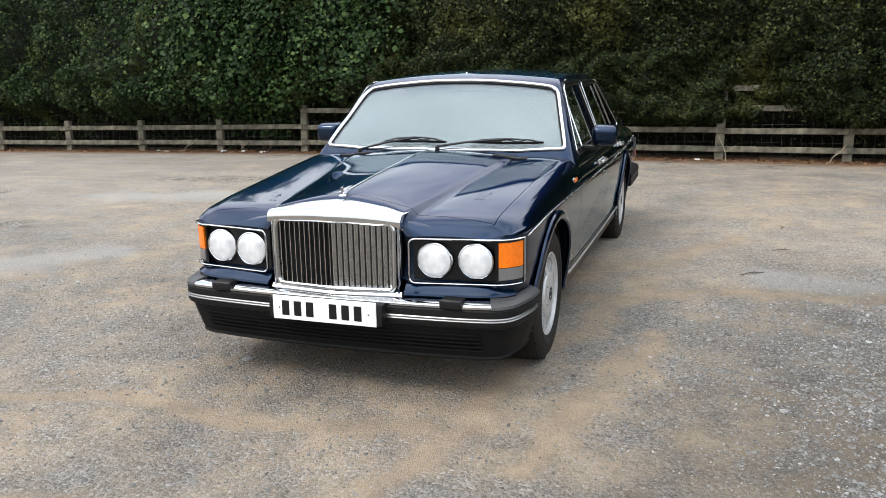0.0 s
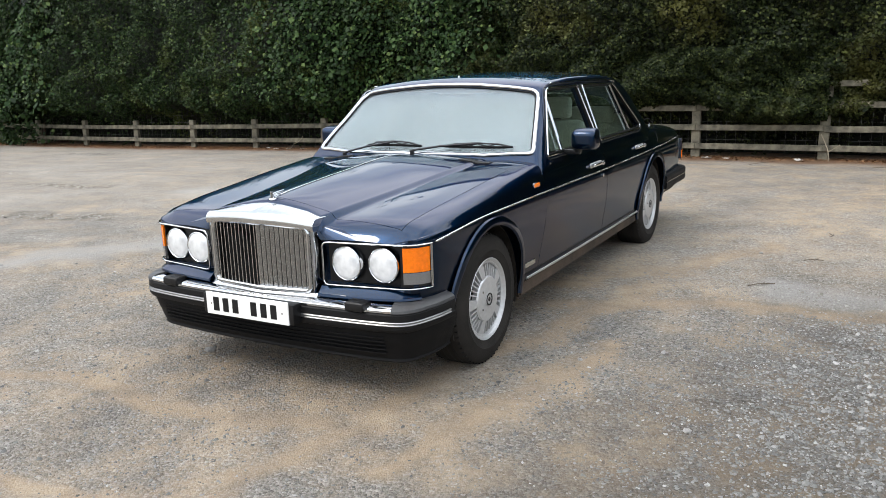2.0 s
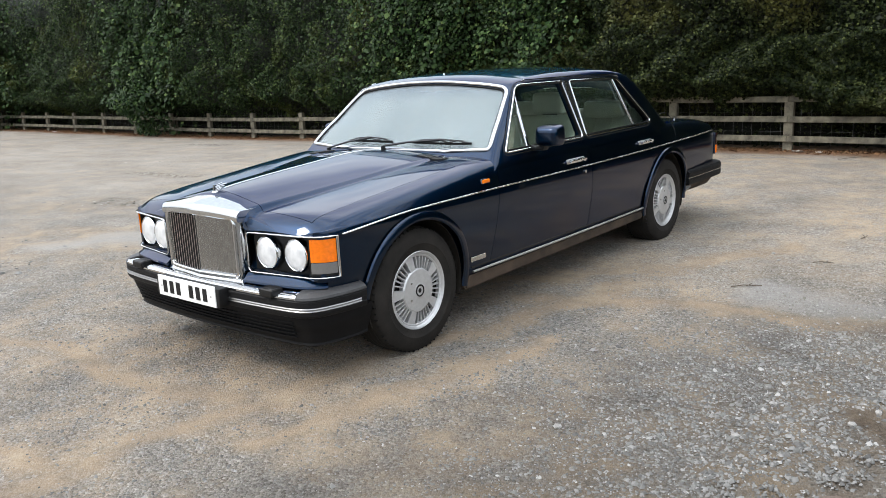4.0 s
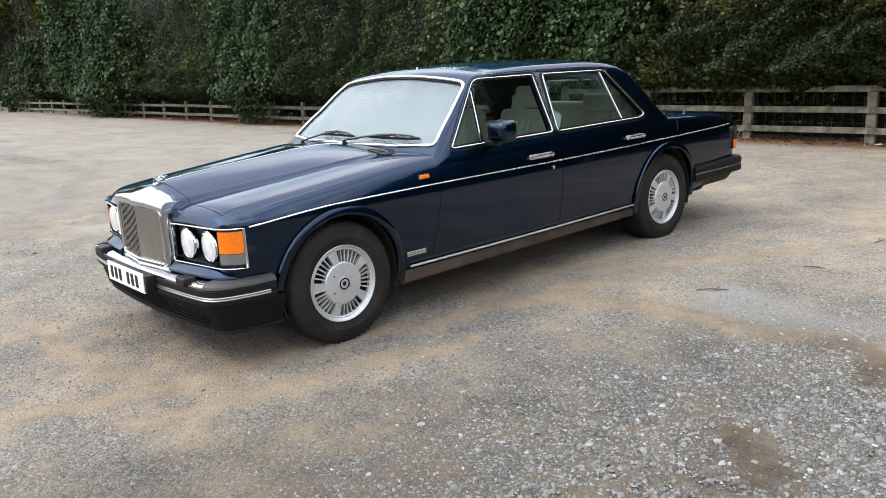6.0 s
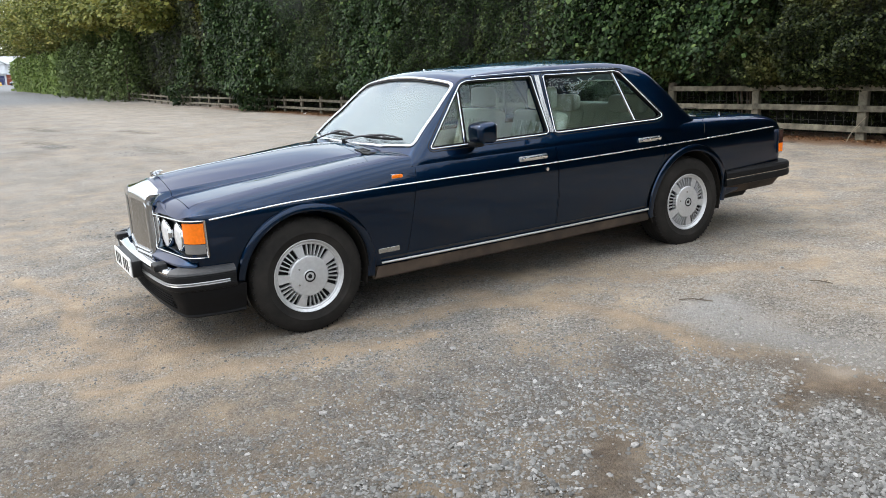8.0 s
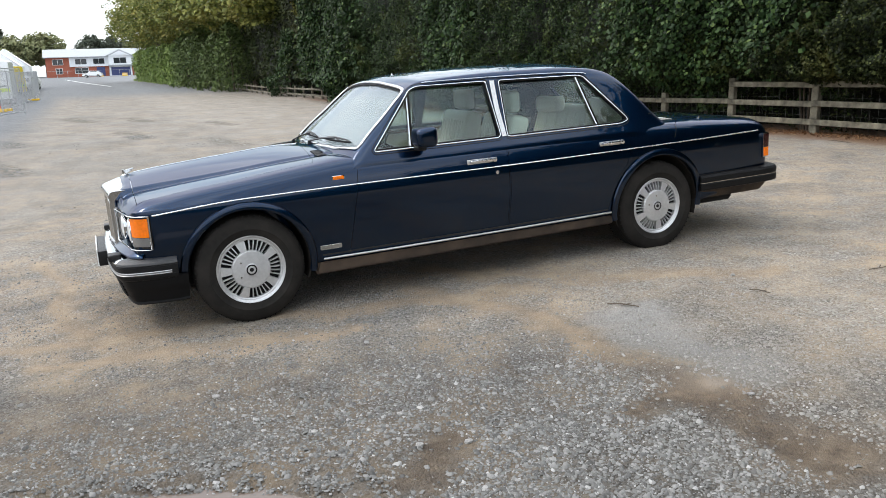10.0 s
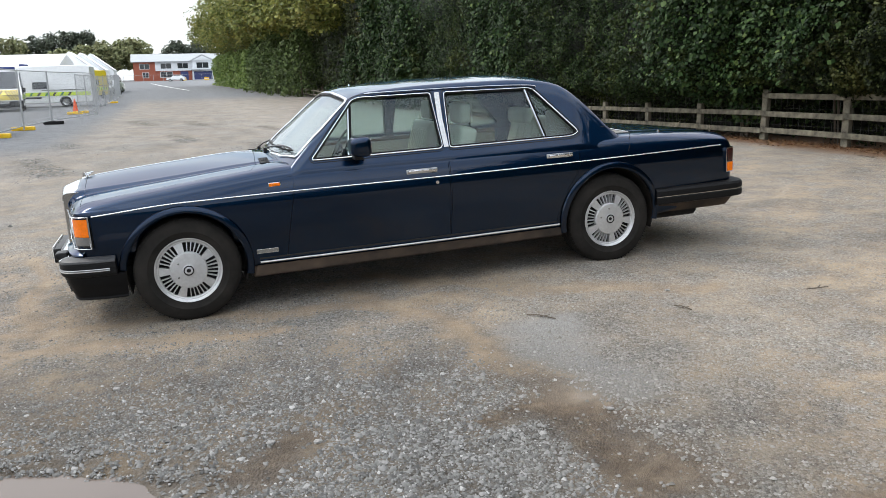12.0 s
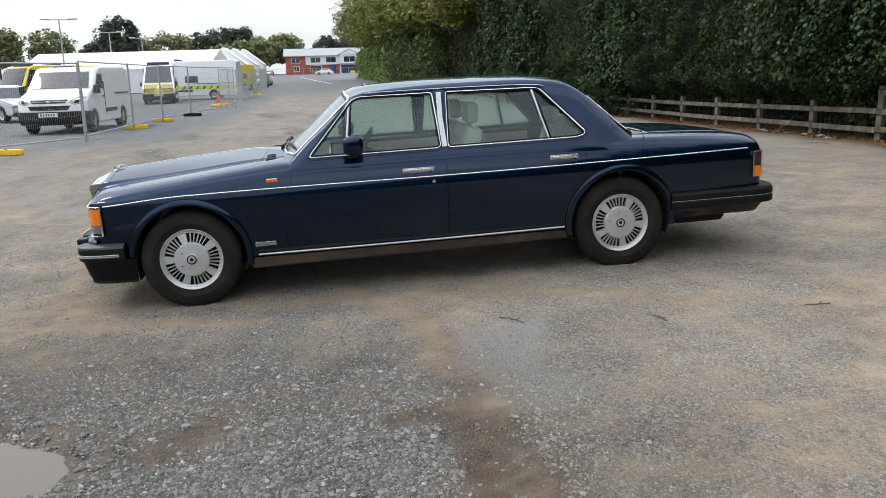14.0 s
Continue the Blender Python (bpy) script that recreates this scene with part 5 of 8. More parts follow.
def sides(s):
    side_line("waist_strip", [(-0.545, 0.764), (0.0, 0.800), (0.735, 0.806), (1.85, 0.803), (2.77, 0.808), (4.18, 0.822)], 0.0046, 0.005, BRIGHT, s, n=160, out=0.0065)
    side_line("sill_strip", [(0.47, 0.338), (1.463, 0.336), (2.72, 0.342)], 0.0075, 0.007, SATIN, s, n=110, out=0.017)
    side_line("sill_seam", [(0.47, 0.362), (1.463, 0.360), (2.70, 0.362)], 0.006, 0.003, DARK, s, n=30)
    sill = joined(prism([(0.41, 0.235), (2.76, 0.25), (2.735, 0.325), (0.44, 0.325)], 0.70, 0.862))
    bmesh.ops.bevel(sill, geom=sill.edges[:], offset=0.012, segments=2, affect="EDGES")
    part("sill", mirrored(sill, s), DIRTY, car, "mud-stained dark sill under the doors")
    part("repeater_lamp", mirrored(box(side_x(0.62, 0.858) - 0.01, side_x(0.62, 0.858) + 0.009, 0.578, 0.652, 0.847, 0.870, 0.007), s), AMBER, car, "small amber side repeater lamp")
    part("repeater_bezel", mirrored(box(side_x(0.62, 0.858) - 0.01, side_x(0.62, 0.858) + 0.003, 0.573, 0.657, 0.843, 0.874, 0.004), s), CHROME, car)
    badge = part("wing_badge", mirrored(box(0.88, side_x(0.52, 0.412) + 0.004, 0.452, 0.60, 0.398, 0.428, 0.002, 1), s), DULL_CHROME, car, "small rectangular chrome badge")
    for k in range(5):
        part("badge_bar", mirrored(box(side_x(0.52, 0.412) + 0.003, side_x(0.52, 0.412) + 0.0055, 0.466 + k * 0.025, 0.482 + k * 0.025, 0.408, 0.419), s), PLASTIC, badge)
    for nm, y0, y1, z in (("front_door", 1.535, 1.765, 0.853), ("rear_door", 2.625, 2.840, 0.866)):
        d = doors[nm, s]
        x = side_x((y0 + y1) / 2, z)
        back = part("handle_plate", mirrored(box(x - 0.008, x + 0.005, y0, y1, z - 0.017, z + 0.017, 0.006), s), SATIN, d, "chrome door handle")
        part("handle_grip", mirrored(box(x + 0.01, x + 0.034, y0 + 0.01, y1 - 0.012, z - 0.004, z + 0.014, 0.006), s), BRIGHT, back)
        part("handle_button", mirrored(box(x, x + 0.03, y1 - 0.04, y1 - 0.014, z - 0.013, z + 0.013, 0.005), s), DULL_CHROME, back)
    x = side_x(1.755, 0.765)
    part("door_lock", cylinder(0.012, 0.008, 20, Matrix.Translation((s * x - (0.008 if s < 0 else 0), 1.755, 0.765)) @ Matrix.Rotation(radians(90), 4, "Y")), CHROME, doors["front_door", s], "round chrome door lock")
    # door mirror
    arm = part("mirror_arm", mirrored(joined(box(0.80, 0.94, 1.165, 1.225, 0.975, 1.005, 0.01), box(0.90, 0.945, 1.165, 1.225, 0.98, 1.04, 0.012)), s), PLASTIC, doors["front_door", s], "black mirror foot")
    shell = box(0.893, 1.052, 1.126, 1.266, 1.002, 1.137, 0.042, 5)
    for v in shell.verts:
        if v.co.y < 1.2:
            k = (1.2 - v.co.y) / 0.065
            v.co.z += (1.064 - v.co.z) * 0.14 * k
    part("mirror_shell", mirrored(shell, s), PAINT, arm, "blue painted mirror housing", smooth=80)
    part("mirror_glass", mirrored(box(0.912, 1.034, 1.2625, 1.2685, 1.02, 1.12, 0.004, 1), s), MIRROR, arm)


both(sides)


# cabin glass, frames and pillars
def side_plane_x(z, out=0.0):
    return 0.848 - 0.40 * (z - 0.98) + out


def on_side(poly, s, out):
    return [(s * side_plane_x(z, out), y, z) for y, z in poly]


def glasshouse(s):
    for nm, poly, rr, door in (("front_window", WIN_F, [0.015, 0.03, 0.015, 0.05, 0.02], "front_door"), ("rear_window", WIN_R, [0.02, 0.03, 0.03, 0.06, 0.05, 0.015], "rear_door")):
        rp = rounded(poly, rr)
        big = offset_poly(rp, -0.008)
        g = bmesh.new()
        f = g.faces.new([g.verts.new(v) for v in on_side(big, s, -0.022)])
        ex = bmesh.ops.extrude_face_region(g, geom=[f])
        bmesh.ops.translate(g, vec=(-s * 0.004, 0, 0), verts=[v for v in ex["geom"] if isinstance(v, bmesh.types.BMVert)])
        pane = part(nm, g, GLASS, doors[door, s], "lightly tinted side glass", smooth=0)
        pane.visible_shadow = False
        normal = (s, 0, 0.4)
        part("window_trim", sweep(on_side(offset_poly(rp, -0.006), s, 0.004), normal, 0.0060, 0.006, closed=True, seg=8), CHROME, doors[door, s], "bright chrome window surround")
        part("window_seal", sweep(on_side(offset_poly(rp, 0.003), s, -0.006), normal, 0.006, 0.012, closed=True, seg=6), RUBBER, doors[door, s])
        outer = offset_poly(rp, -0.024)
        part("door_frame_gap", sweep(on_side(outer[:], s, 0.0005), normal, 0.0028, 0.0025, closed=True, seg=6), DARK, doors[door, s])
    for nm, a, b, door in (("front_division_bar", (1.148, 0.995), (1.196, 1.330), "front_door"), ("rear_division_bar", (2.640, 1.0), (2.548, 1.365), "rear_door")):
        line = [(a[0] + (b[0] - a[0]) * t, a[1] + (b[1] - a[1]) * t) for t in (0, 0.5, 1)]
        part(nm, sweep(on_side(line, s, -0.008), (s, 0, 0.4), 0.011, 0.010, seg=8), CHROME, doors[door, s])
        line2 = [(p[0] + 0.016 if s else p[0], p[1]) for p in line]
        part("division_seal", sweep(on_side(line2, s, -0.014), (s, 0, 0.4), 0.006, 0.010, seg=6), RUBBER, doors[door, s])
    # rain gutter along the roof's edge
    gut = [(s * side_plane_x(z, 0.005), y, z) for y, z in ((1.32, 1.408), (1.35, 1.411), (1.40, 1.412), (1.8, 1.412), (2.3, 1.405), (2.58, 1.392), (2.64, 1.378))]
    part("roof_gutter", sweep(smooth_path(gut, 4), (s, 0, 0.4), 0.0042, 0.005, seg=6), CHROME, car)
    part("pillar_plate", sweep(on_side([(1.858, 1.002), (1.846, 1.2), (1.853, 1.385)], s, 0.002), (s, 0, 0.4), 0.018, 0.004, square=True), DULL_CHROME, car, "bright centre pillar cover")


both(glasshouse)


def patch(x_lo, x_hi, ys, inset, nx=24, thick=0.005):
    """A sheet of glass that follows the cabin's skin between two edges x_lo(y)..x_hi(y)."""
    bm = bmesh.new()
    up = [[bm.verts.new((x, y0(x), cabin_z(x, y0(x)) - inset)) for x in np.linspace(x_lo(t), x_hi(t), nx)] for t, y0 in ys]
    for r0, r1 in zip(up, up[1:]):
        for j in range(nx - 1):
            bm.faces.new((r0[j], r0[j + 1], r1[j + 1], r1[j]))
    bm.normal_update()
    bmesh.ops.solidify(bm, geom=bm.faces[:], thickness=thick)
    return bm


front_edge = pchip([0, 0.25, 0.5, 0.785, 0.82], [0.685, 0.695, 0.722, 0.792, 0.806])
rows = [(t, (lambda x, t=t: (front_edge(abs(x)) - 0.012) * (1 - t) + (1.182 + 0.02 * (x / 0.61) ** 2) * t)) for t in np.linspace(0, 1, 16)]
ws = part("windscreen", patch(lambda t: -(0.798 - 0.131 * t), lambda t: 0.798 - 0.131 * t, rows, 0.012), SCREEN_GLASS, car, "sloping windscreen with tinted top edge")
ws.visible_shadow = False
rows = [(t, (lambda x, t=t: 3.03 * (1 - t) + (3.415 - 0.06 * (x / 0.58) ** 2) * t)) for t in np.linspace(0, 1, 10)]
rw = part("rear_screen", patch(lambda t: -(0.51 + 0.08 * t), lambda t: 0.51 + 0.08 * t, rows, 0.012), GLASS, car, "rear window glass")
rw.visible_shadow = False


def skin_path(poly, up):
    return [(x, y, cabin_z(x, y) + up) for x, y in poly]


scr = rounded(SCREEN, [0.03, 0, 0, 0, 0, 0, 0.03, 0.06, 0, 0, 0, 0.06])
dense = []
for i, p in enumerate(scr):
    q = scr[(i + 1) % len(scr)]
    m = max(1, int(math.dist(p, q) / 0.05))
    dense += [(p[0] + (q[0] - p[0]) * k / m, p[1] + (q[1] - p[1]) * k / m) for k in range(m)]
part("windscreen_trim", sweep(skin_path(offset_poly(dense, -0.004), 0.004), (0, -0.6, 0.8), 0.0125, 0.008, closed=True, seg=8), CHROME, car, "wide bright chrome windscreen surround")
part("windscreen_seal", sweep(skin_path(offset_poly(dense, 0.0105), -0.005), (0, -0.6, 0.8), 0.0045, 0.006, closed=True, seg=6), RUBBER, car)
back_dense = rounded(BACKLIGHT, 0.04)
part("rear_screen_trim", sweep(skin_path(back_dense, -0.002), (0, 0.6, 0.8), 0.008, 0.004, closed=True, seg=8), CHROME, car)

# front end
zf = lambda x: 0.852 - 0.020 * (abs(x) / 0.33) ** 2
zt_ = lambda x: 0.918 - 0.046 * (abs(x) / 0.335) ** 1.45
vee = lambda x: -0.036 * (1 - abs(x) / 0.335)


def grille_top():
    bm = bmesh.new()
    rings = []
    for x in np.linspace(-0.338, 0.338, 29):
        a, b, v = zf(x), zt_(x), vee(x)
        prof = [(-0.735, a - 0.022), (-0.758, a - 0.020), (-0.764, a - 0.008), (-0.762, a + 0.012), (-0.752, a + 0.028), (-0.735, a + 0.036), (-0.66, b - 0.004), (-0.640, b), (-0.60, b - 0.002), (-0.60, a - 0.06), (-0.70, a - 0.06)]
        rings.append([bm.verts.new((x, y + v * (1 if y < -0.63 else 0.3), z)) for y, z in prof])
    k = len(prof)
    for r0, r1 in zip(rings, rings[1:]):
        for j in range(k):
            bm.faces.new((r0[j], r0[(j + 1) % k], r1[(j + 1) % k], r1[j]))
    bm.faces.new(rings[0])
    bm.faces.new(rings[-1][::-1])
    return bm


VANE = simple("vane_chrome", (0.52, 0.515, 0.50), 0.20, 1.0, 0.15, 40)
grille = part("radiator_grille", grille_top(), CHROME, car, "tall chrome radiator shell with upright vanes")
both(lambda s: part("grille_side", mirrored(sweep([(0.318, -0.680, 0.505), (0.320, -0.680, 0.67), (0.321, -0.680, 0.842)], (1, 0, 0), 0.080, 0.015, seg=16), s), CHROME, grille))
frame_loop = rounded([(-0.300, 0.520)] + [(x, 0.518) for x in np.linspace(-0.21, 0.21, 9)] + [(0.300, 0.520)] + [(0.303, 0.830)] + [(x, zf(x) - 0.012) for x in np.linspace(0.2, -0.2, 9)] + [(-0.303, 0.830)], [0.03] + [0] * 9 + [0.03, 0.045] + [0] * 9 + [0.045], 7)
part("grille_frame", sweep([(x, -0.750 + vee(x), z) for x, z in frame_loop], (0, -1, 0), 0.0125, 0.013, closed=True, seg=10), CHROME, grille, "rounded chrome frame round the vanes")
bot = plan_sweep([(x, -0.752 + vee(x)) for x in np.linspace(0.334, -0.334, 21)][::-1], [(-0.10, 0.478), (0.004, 0.478), (0.014, 0.484), (0.010, 0.498), (-0.002, 0.512), (-0.10, 0.514)])
part("grille_base", bot, CHROME, grille)
# solid near-black box; shade behind the vanes is put into its colour
part("grille_recess", box(-0.30, 0.30, -0.705, -0.62, 0.50, 0.85), DARK, grille, "black box painted as shade behind the vanes")
for k in range(22):
    # each half's vanes are turned outwards like louvres
    x = -0.2835 + 0.567 * k / 21
    a = radians(40) * (1 if x > 0 else -1)
    u, n_ = Vector((math.cos(a), math.sin(a))), Vector((math.sin(a), -math.cos(a)))
    c = Vector((x, -0.742 + vee(x)))
    vane = prism([tuple(c + u * p + n_ * q) for p, q in ((-0.0095, -0.0015), (0.0095, -0.0015), (0.0100, 0.0), (0.0085, 0.0022), (-0.0085, 0.0022), (-0.0100, 0.0))], 0.512, zf(x) - 0.012, "z")
    part("vane", vane, VANE, grille, smooth=0)
mascot = part("bonnet_mascot", joined(cylinder(0.022, 0.008, 20, Matrix.Translation((0, -0.635, 0.928)), 0.016), lathe([(0.004, 0), (0.012, 0), (0.013, 0.004), (0.012, 0.008), (0.004, 0.008)], 20, "z")), CHROME, car, "small winged chrome bonnet ornament")


wing = []
for s in (1, -1):
    for k in range(4):
        d = 0.006 * k
        wing.append(sweep([(s * 0.004, -0.640 + d, 0.956 - d), (s * (0.014 + 0.2 * d), -0.612, 0.960 + 0.004 - 1.1 * d), (s * (0.022 + 0.3 * d), -0.575 - 2.2 * d, 0.968 - 1.4 * d)], (s, 0, 0.4), 0.0028, 0.0018, seg=6))
wing.append(box(-0.004, 0.004, -0.648, -0.643, 0.930, 0.968, 0.001, 1))
for h in (0.940, 0.957):
    ring = lathe([(0.0055, -0.004), (0.0055, 0.004), (0.0100, 0.004), (0.0100, -0.004)], 18, "x", close=True)
    bmesh.ops.translate(ring, vec=(0, -0.636, h), verts=ring.verts)
    wing.append(ring)
part("mascot_wing", joined(*wing), CHROME, mascot)

CORNER = [(0.760, -0.672), (0.795, -0.655), (0.825, -0.630), (0.845, -0.602), (0.858, -0.566)]


def nose_y(x):
    """Line of the lamp panel in plan."""
    return -0.733 + 0.158 * (x - 0.366)


def head_lamps(s):
    panel = [(0.372, nose_y(0.372) + 0.040), (0.762, nose_y(0.762) + 0.040), (0.762, -0.60), (0.372, -0.65)]
    cluster = part("lamp_panel", mirrored(prism(panel, 0.563, 0.757, "z"), s), PLASTIC, car, "black headlamp panel")
    for x, r in ((0.474, 0.084), (0.660, 0.084)):
        base = Matrix.Translation((s * x, nose_y(x) + 0.040, 0.659)) @ Matrix.Rotation(radians(90), 4, "X")
        lamp = part("headlamp", lathe([(0.0, 0.004), (0.05, 0.006), (r - 0.01, 0.014), (r - 0.004, 0.024)], 40, "z"), HEADLAMP, cluster, "round fluted headlamp", m=base)
        bowl = lathe([(0.0, 0.041), (0.03, 0.040), (0.055, 0.036), (0.07, 0.031), (r - 0.008, 0.024), (r - 0.008, 0.016)], 48, "z")
        part("lens", bowl, FLUTED, lamp, "ribbed lens with pale reflections in its colour")
        part("bezel", lathe([(r - 0.010, 0.010), (r - 0.009, 0.024), (r - 0.005, 0.028), (r - 0.001, 0.026), (r + 0.003, 0.016), (r + 0.003, 0.0)], 48, "z"), CHROME, lamp)
    inner = [(0.760, -0.62), (0.80, -0.605), (0.825, -0.585), (0.835, -0.556)]
    poly = [(0.766, -0.669)] + CORNER[1:-1] + [(0.855, -0.576), (0.835, -0.570)] + inner[-2::-1]
    border = [(x - 0.004, y + 0.010) for x, y in CORNER]
    part("lens_border", mirrored(prism([(0.750, -0.665)] + border + inner[::-1], 0.563, 0.757, "z"), s), PLASTIC, cluster)
    part("indicator_lamp", mirrored(prism(poly, 0.634, 0.747, "z"), s), AMBER, cluster, "large amber corner indicator lens")
    part("side_marker", mirrored(prism(poly, 0.577, 0.631, "z"), s), CLEAR_LENS, cluster, "smoky lower marker lens")
    top = [(x, nose_y(x) - 0.002) for x in (0.366, 0.42, 0.5, 0.6, 0.70)] + [(x + 0.002, y - 0.001) for x, y in CORNER]
    loop = [(x, y - 0.002, 0.762) for x, y in top] + [(x, y - 0.002, 0.557) for x, y in top[::-1]]
    r0 = [(0.366 + 0.028 * (1 - math.cos(a)), -0.737, 0.660 + sg * (0.074 + 0.028 * math.sin(a))) for sg, seq in ((-1, (1.4, 1.0, 0.6, 0.2)), (1, (0.2, 0.6, 1.0, 1.4))) for a in seq]
    loop = loop[1:-1] + r0
    nrm = []
    for x, y, z in loop:
        u = min(1.0, max(0.0, (x - 0.76) / 0.098))
        nrm.append(Vector((s * (0.16 + 0.84 * u), -(1 - 0.93 * u), 0)))
    part("lamp_surround", sweep([(s * x, y, z) for x, y, z in loop], nrm, 0.0050, 0.007, closed=True, seg=8), CHROME, cluster, "thin chrome lamp surround")
    # the painted lip under the lamps
    lip = [(0.350, -0.768), (0.50, -0.752), (0.65, -0.728), (0.75, -0.700), (0.80, -0.668), (0.832, -0.628)]
    part("nose_lip", mirrored(plan_sweep(smooth_path(lip, 4), [(-0.10, 0.495), (0.0, 0.500), (0.007, 0.508), (0.004, 0.517), (-0.018, 0.532), (-0.035, 0.548), (-0.10, 0.552)]), s), PAINT, car)


def fluted_glass():
    m, n, l, b = shader("fluted_lamp_glass")
    setp(b, rough=0.30, metal=0.15, coat=1.0, coat_rough=0.02)
    tc = n.new("ShaderNodeTexCoord")
    wv = n.new("ShaderNodeTexWave")
    wv.inputs["Scale"].default_value, wv.inputs["Distortion"].default_value = 55, 0.6
    l.new(tc.outputs["Object"], wv.inputs["Vector"])
    bp = n.new("ShaderNodeBump")
    bp.inputs["Strength"].default_value, bp.inputs["Distance"].default_value = 0.14, 0.003
    l.new(wv.outputs["Fac"], bp.inputs["Height"])
    l.new(bp.outputs["Normal"], b.inputs["Normal"])
    # opaque pale mottle: the lens's reflections are put into the colour
    t = noise_node(n, l, 11, 3)
    r = ramp_node(n, l, t.outputs["Fac"], [(0.30, (0.50, 0.51, 0.52)), (0.5, (0.74, 0.75, 0.76)), (0.7, (0.90, 0.905, 0.91))])
    l.new(r.outputs["Color"], b.inputs["Base Color"])
    return m


FLUTED = fluted_glass()
HEADLAMP = simple("headlamp_reflector", (0.80, 0.80, 0.79), 0.45, 0.0, 0.08, 30, 0.5, 90)
both(head_lamps)

# bumpers; the path runs so that outwards is to its right
half_f = [(0, -0.832), (0.3, -0.826), (0.55, -0.812), (0.70, -0.796), (0.775, -0.780), (0.825, -0.752), (0.858, -0.702), (0.880, -0.63), (0.897, -0.55), (0.905, -0.44)]
front_path = smooth_path([(-x, y) for x, y in half_f[:0:-1]] + half_f, 5)
sect = lambda lo, hi: [p for p in front_path if lo <= p[0] <= hi]
bumper = part("front_bumper", plan_sweep(front_path, [(-0.10, 0.372), (-0.03, 0.372), (-0.008, 0.382), (0.0, 0.396), (0.0, 0.408), (-0.004, 0.410), (-0.004, 0.432), (0.0, 0.434), (0.0, 0.462), (-0.008, 0.472), (-0.03, 0.478), (-0.10, 0.478)]), RUBBER, car, "black rubber bumper with chrome strips")
part("bumper_strip", plan_sweep(sect(-0.9035, 0.9035), [(-0.006, 0.411), (0.001, 0.411), (0.004, 0.415), (0.0, 0.419), (0.0, 0.423), (0.004, 0.427), (0.001, 0.431), (-0.006, 0.431)]), STRIP, bumper, "thin chrome strip in the rubber")
part("bumper_top", plan_sweep(sect(-0.765, 0.765), [(-0.085, 0.468), (-0.010, 0.468), (-0.001, 0.473), (-0.001, 0.482), (-0.012, 0.491), (-0.05, 0.497), (-0.085, 0.494)]), CHROME, bumper, "polished chrome bumper blade")
for s in (1, -1):
    cap = [p for p in front_path if p[0] * s > 0.752]
    part("bumper_corner", plan_sweep(cap, [(-0.12, 0.465), (-0.006, 0.465), (0.002, 0.472), (-0.002, 0.484), (-0.022, 0.497), (-0.05, 0.503), (-0.12, 0.505)]), CAP_RUBBER, bumper, "grey-black rubber corner cap")
    part("washer_pod", box(s * 0.585 - 0.052, s * 0.585 + 0.052, -0.822, -0.745, 0.470, 0.514, 0.014, 3), PLASTIC, bumper, "black headlamp washer pod")
skirt_path = [(x * 0.985, y + 0.022 * float(smoothstep(0.45, 0.75, -y))) for x, y in front_path]
skirt_path = [(-0.886, -0.385)] + skirt_path + [(0.886, -0.385)]
skirt = part("front_skirt", plan_sweep(skirt_path, [(-0.12, 0.385), (0.0, 0.385), (-0.008, 0.345), (-0.020, 0.305), (-0.024, 0.300), (-0.032, 0.268), (-0.046, 0.232), (-0.042, 0.222), (-0.052, 0.213), (-0.085, 0.213), (-0.12, 0.26)]), SKIRT, car, "black plastic front skirt with fine ribs")
for z in (0.345, 0.325, 0.305, 0.285, 0.265):
    part("skirt_rib", plan_sweep([p for p in skirt_path if abs(p[0]) < 0.72], [(-0.04 - (0.36 - z) * 0.25, z - 0.003), (0.003 - (0.36 - z) * 0.25, z - 0.002), (0.003 - (0.36 - z) * 0.25, z + 0.002), (-0.04 - (0.36 - z) * 0.25, z + 0.003)]), SKIRT, skirt)
plate = part("number_plate", box(-0.26, 0.26, -0.888, -0.880, 0.381, 0.494, 0.002, 1), PLATE, car, "white front number plate with dark bars", m=pose(0, 0, 0))
part("plate_backing", box(-0.286, 0.286, -0.882, -0.80, 0.383, 0.482, 0.008, 2), PLASTIC, plate)
for k in range(6):
    x0 = -0.215 + k * 0.062 + (0.055 if k > 2 else 0)
    part("plate_bar", box(x0 + 0.003, x0 + 0.040, -0.8898, -0.8875, 0.402, 0.472, 0.002, 1), PLASTIC, plate, "plain dark bar on the plate")
for s in (-1, 1):
    part("plate_screw", cylinder(0.004, 0.003, 10, Matrix.Translation((s * 0.225, -0.8875, 0.437)) @ Matrix.Rotation(radians(90), 4, "X")), DULL_CHROME, plate)

half_r = [(0, 4.475), (0.4, 4.470), (0.68, 4.450), (0.82, 4.415), (0.888, 4.35), (0.910, 4.22), (0.913, 3.9), (0.912, 3.555)]
rear_path = smooth_path(half_r[::-1] + [(-x, y) for x, y in half_r[1:]], 5)
rb = part("rear_bumper", plan_sweep(rear_path, [(-0.10, 0.398), (-0.02, 0.398), (-0.004, 0.404), (0.0, 0.415), (0.0, 0.452), (-0.006, 0.458), (-0.006, 0.466), (0.0, 0.472), (0.0, 0.505), (-0.012, 0.522), (-0.04, 0.530), (-0.10, 0.530)]), RUBBER, car, "black rubber rear bumper wrapping the corner")
part("bumper_strip", plan_sweep(rear_path, [(-0.01, 0.4595), (-0.003, 0.4595), (-0.003, 0.4645), (-0.01, 0.4645)]), DULL_CHROME, rb)
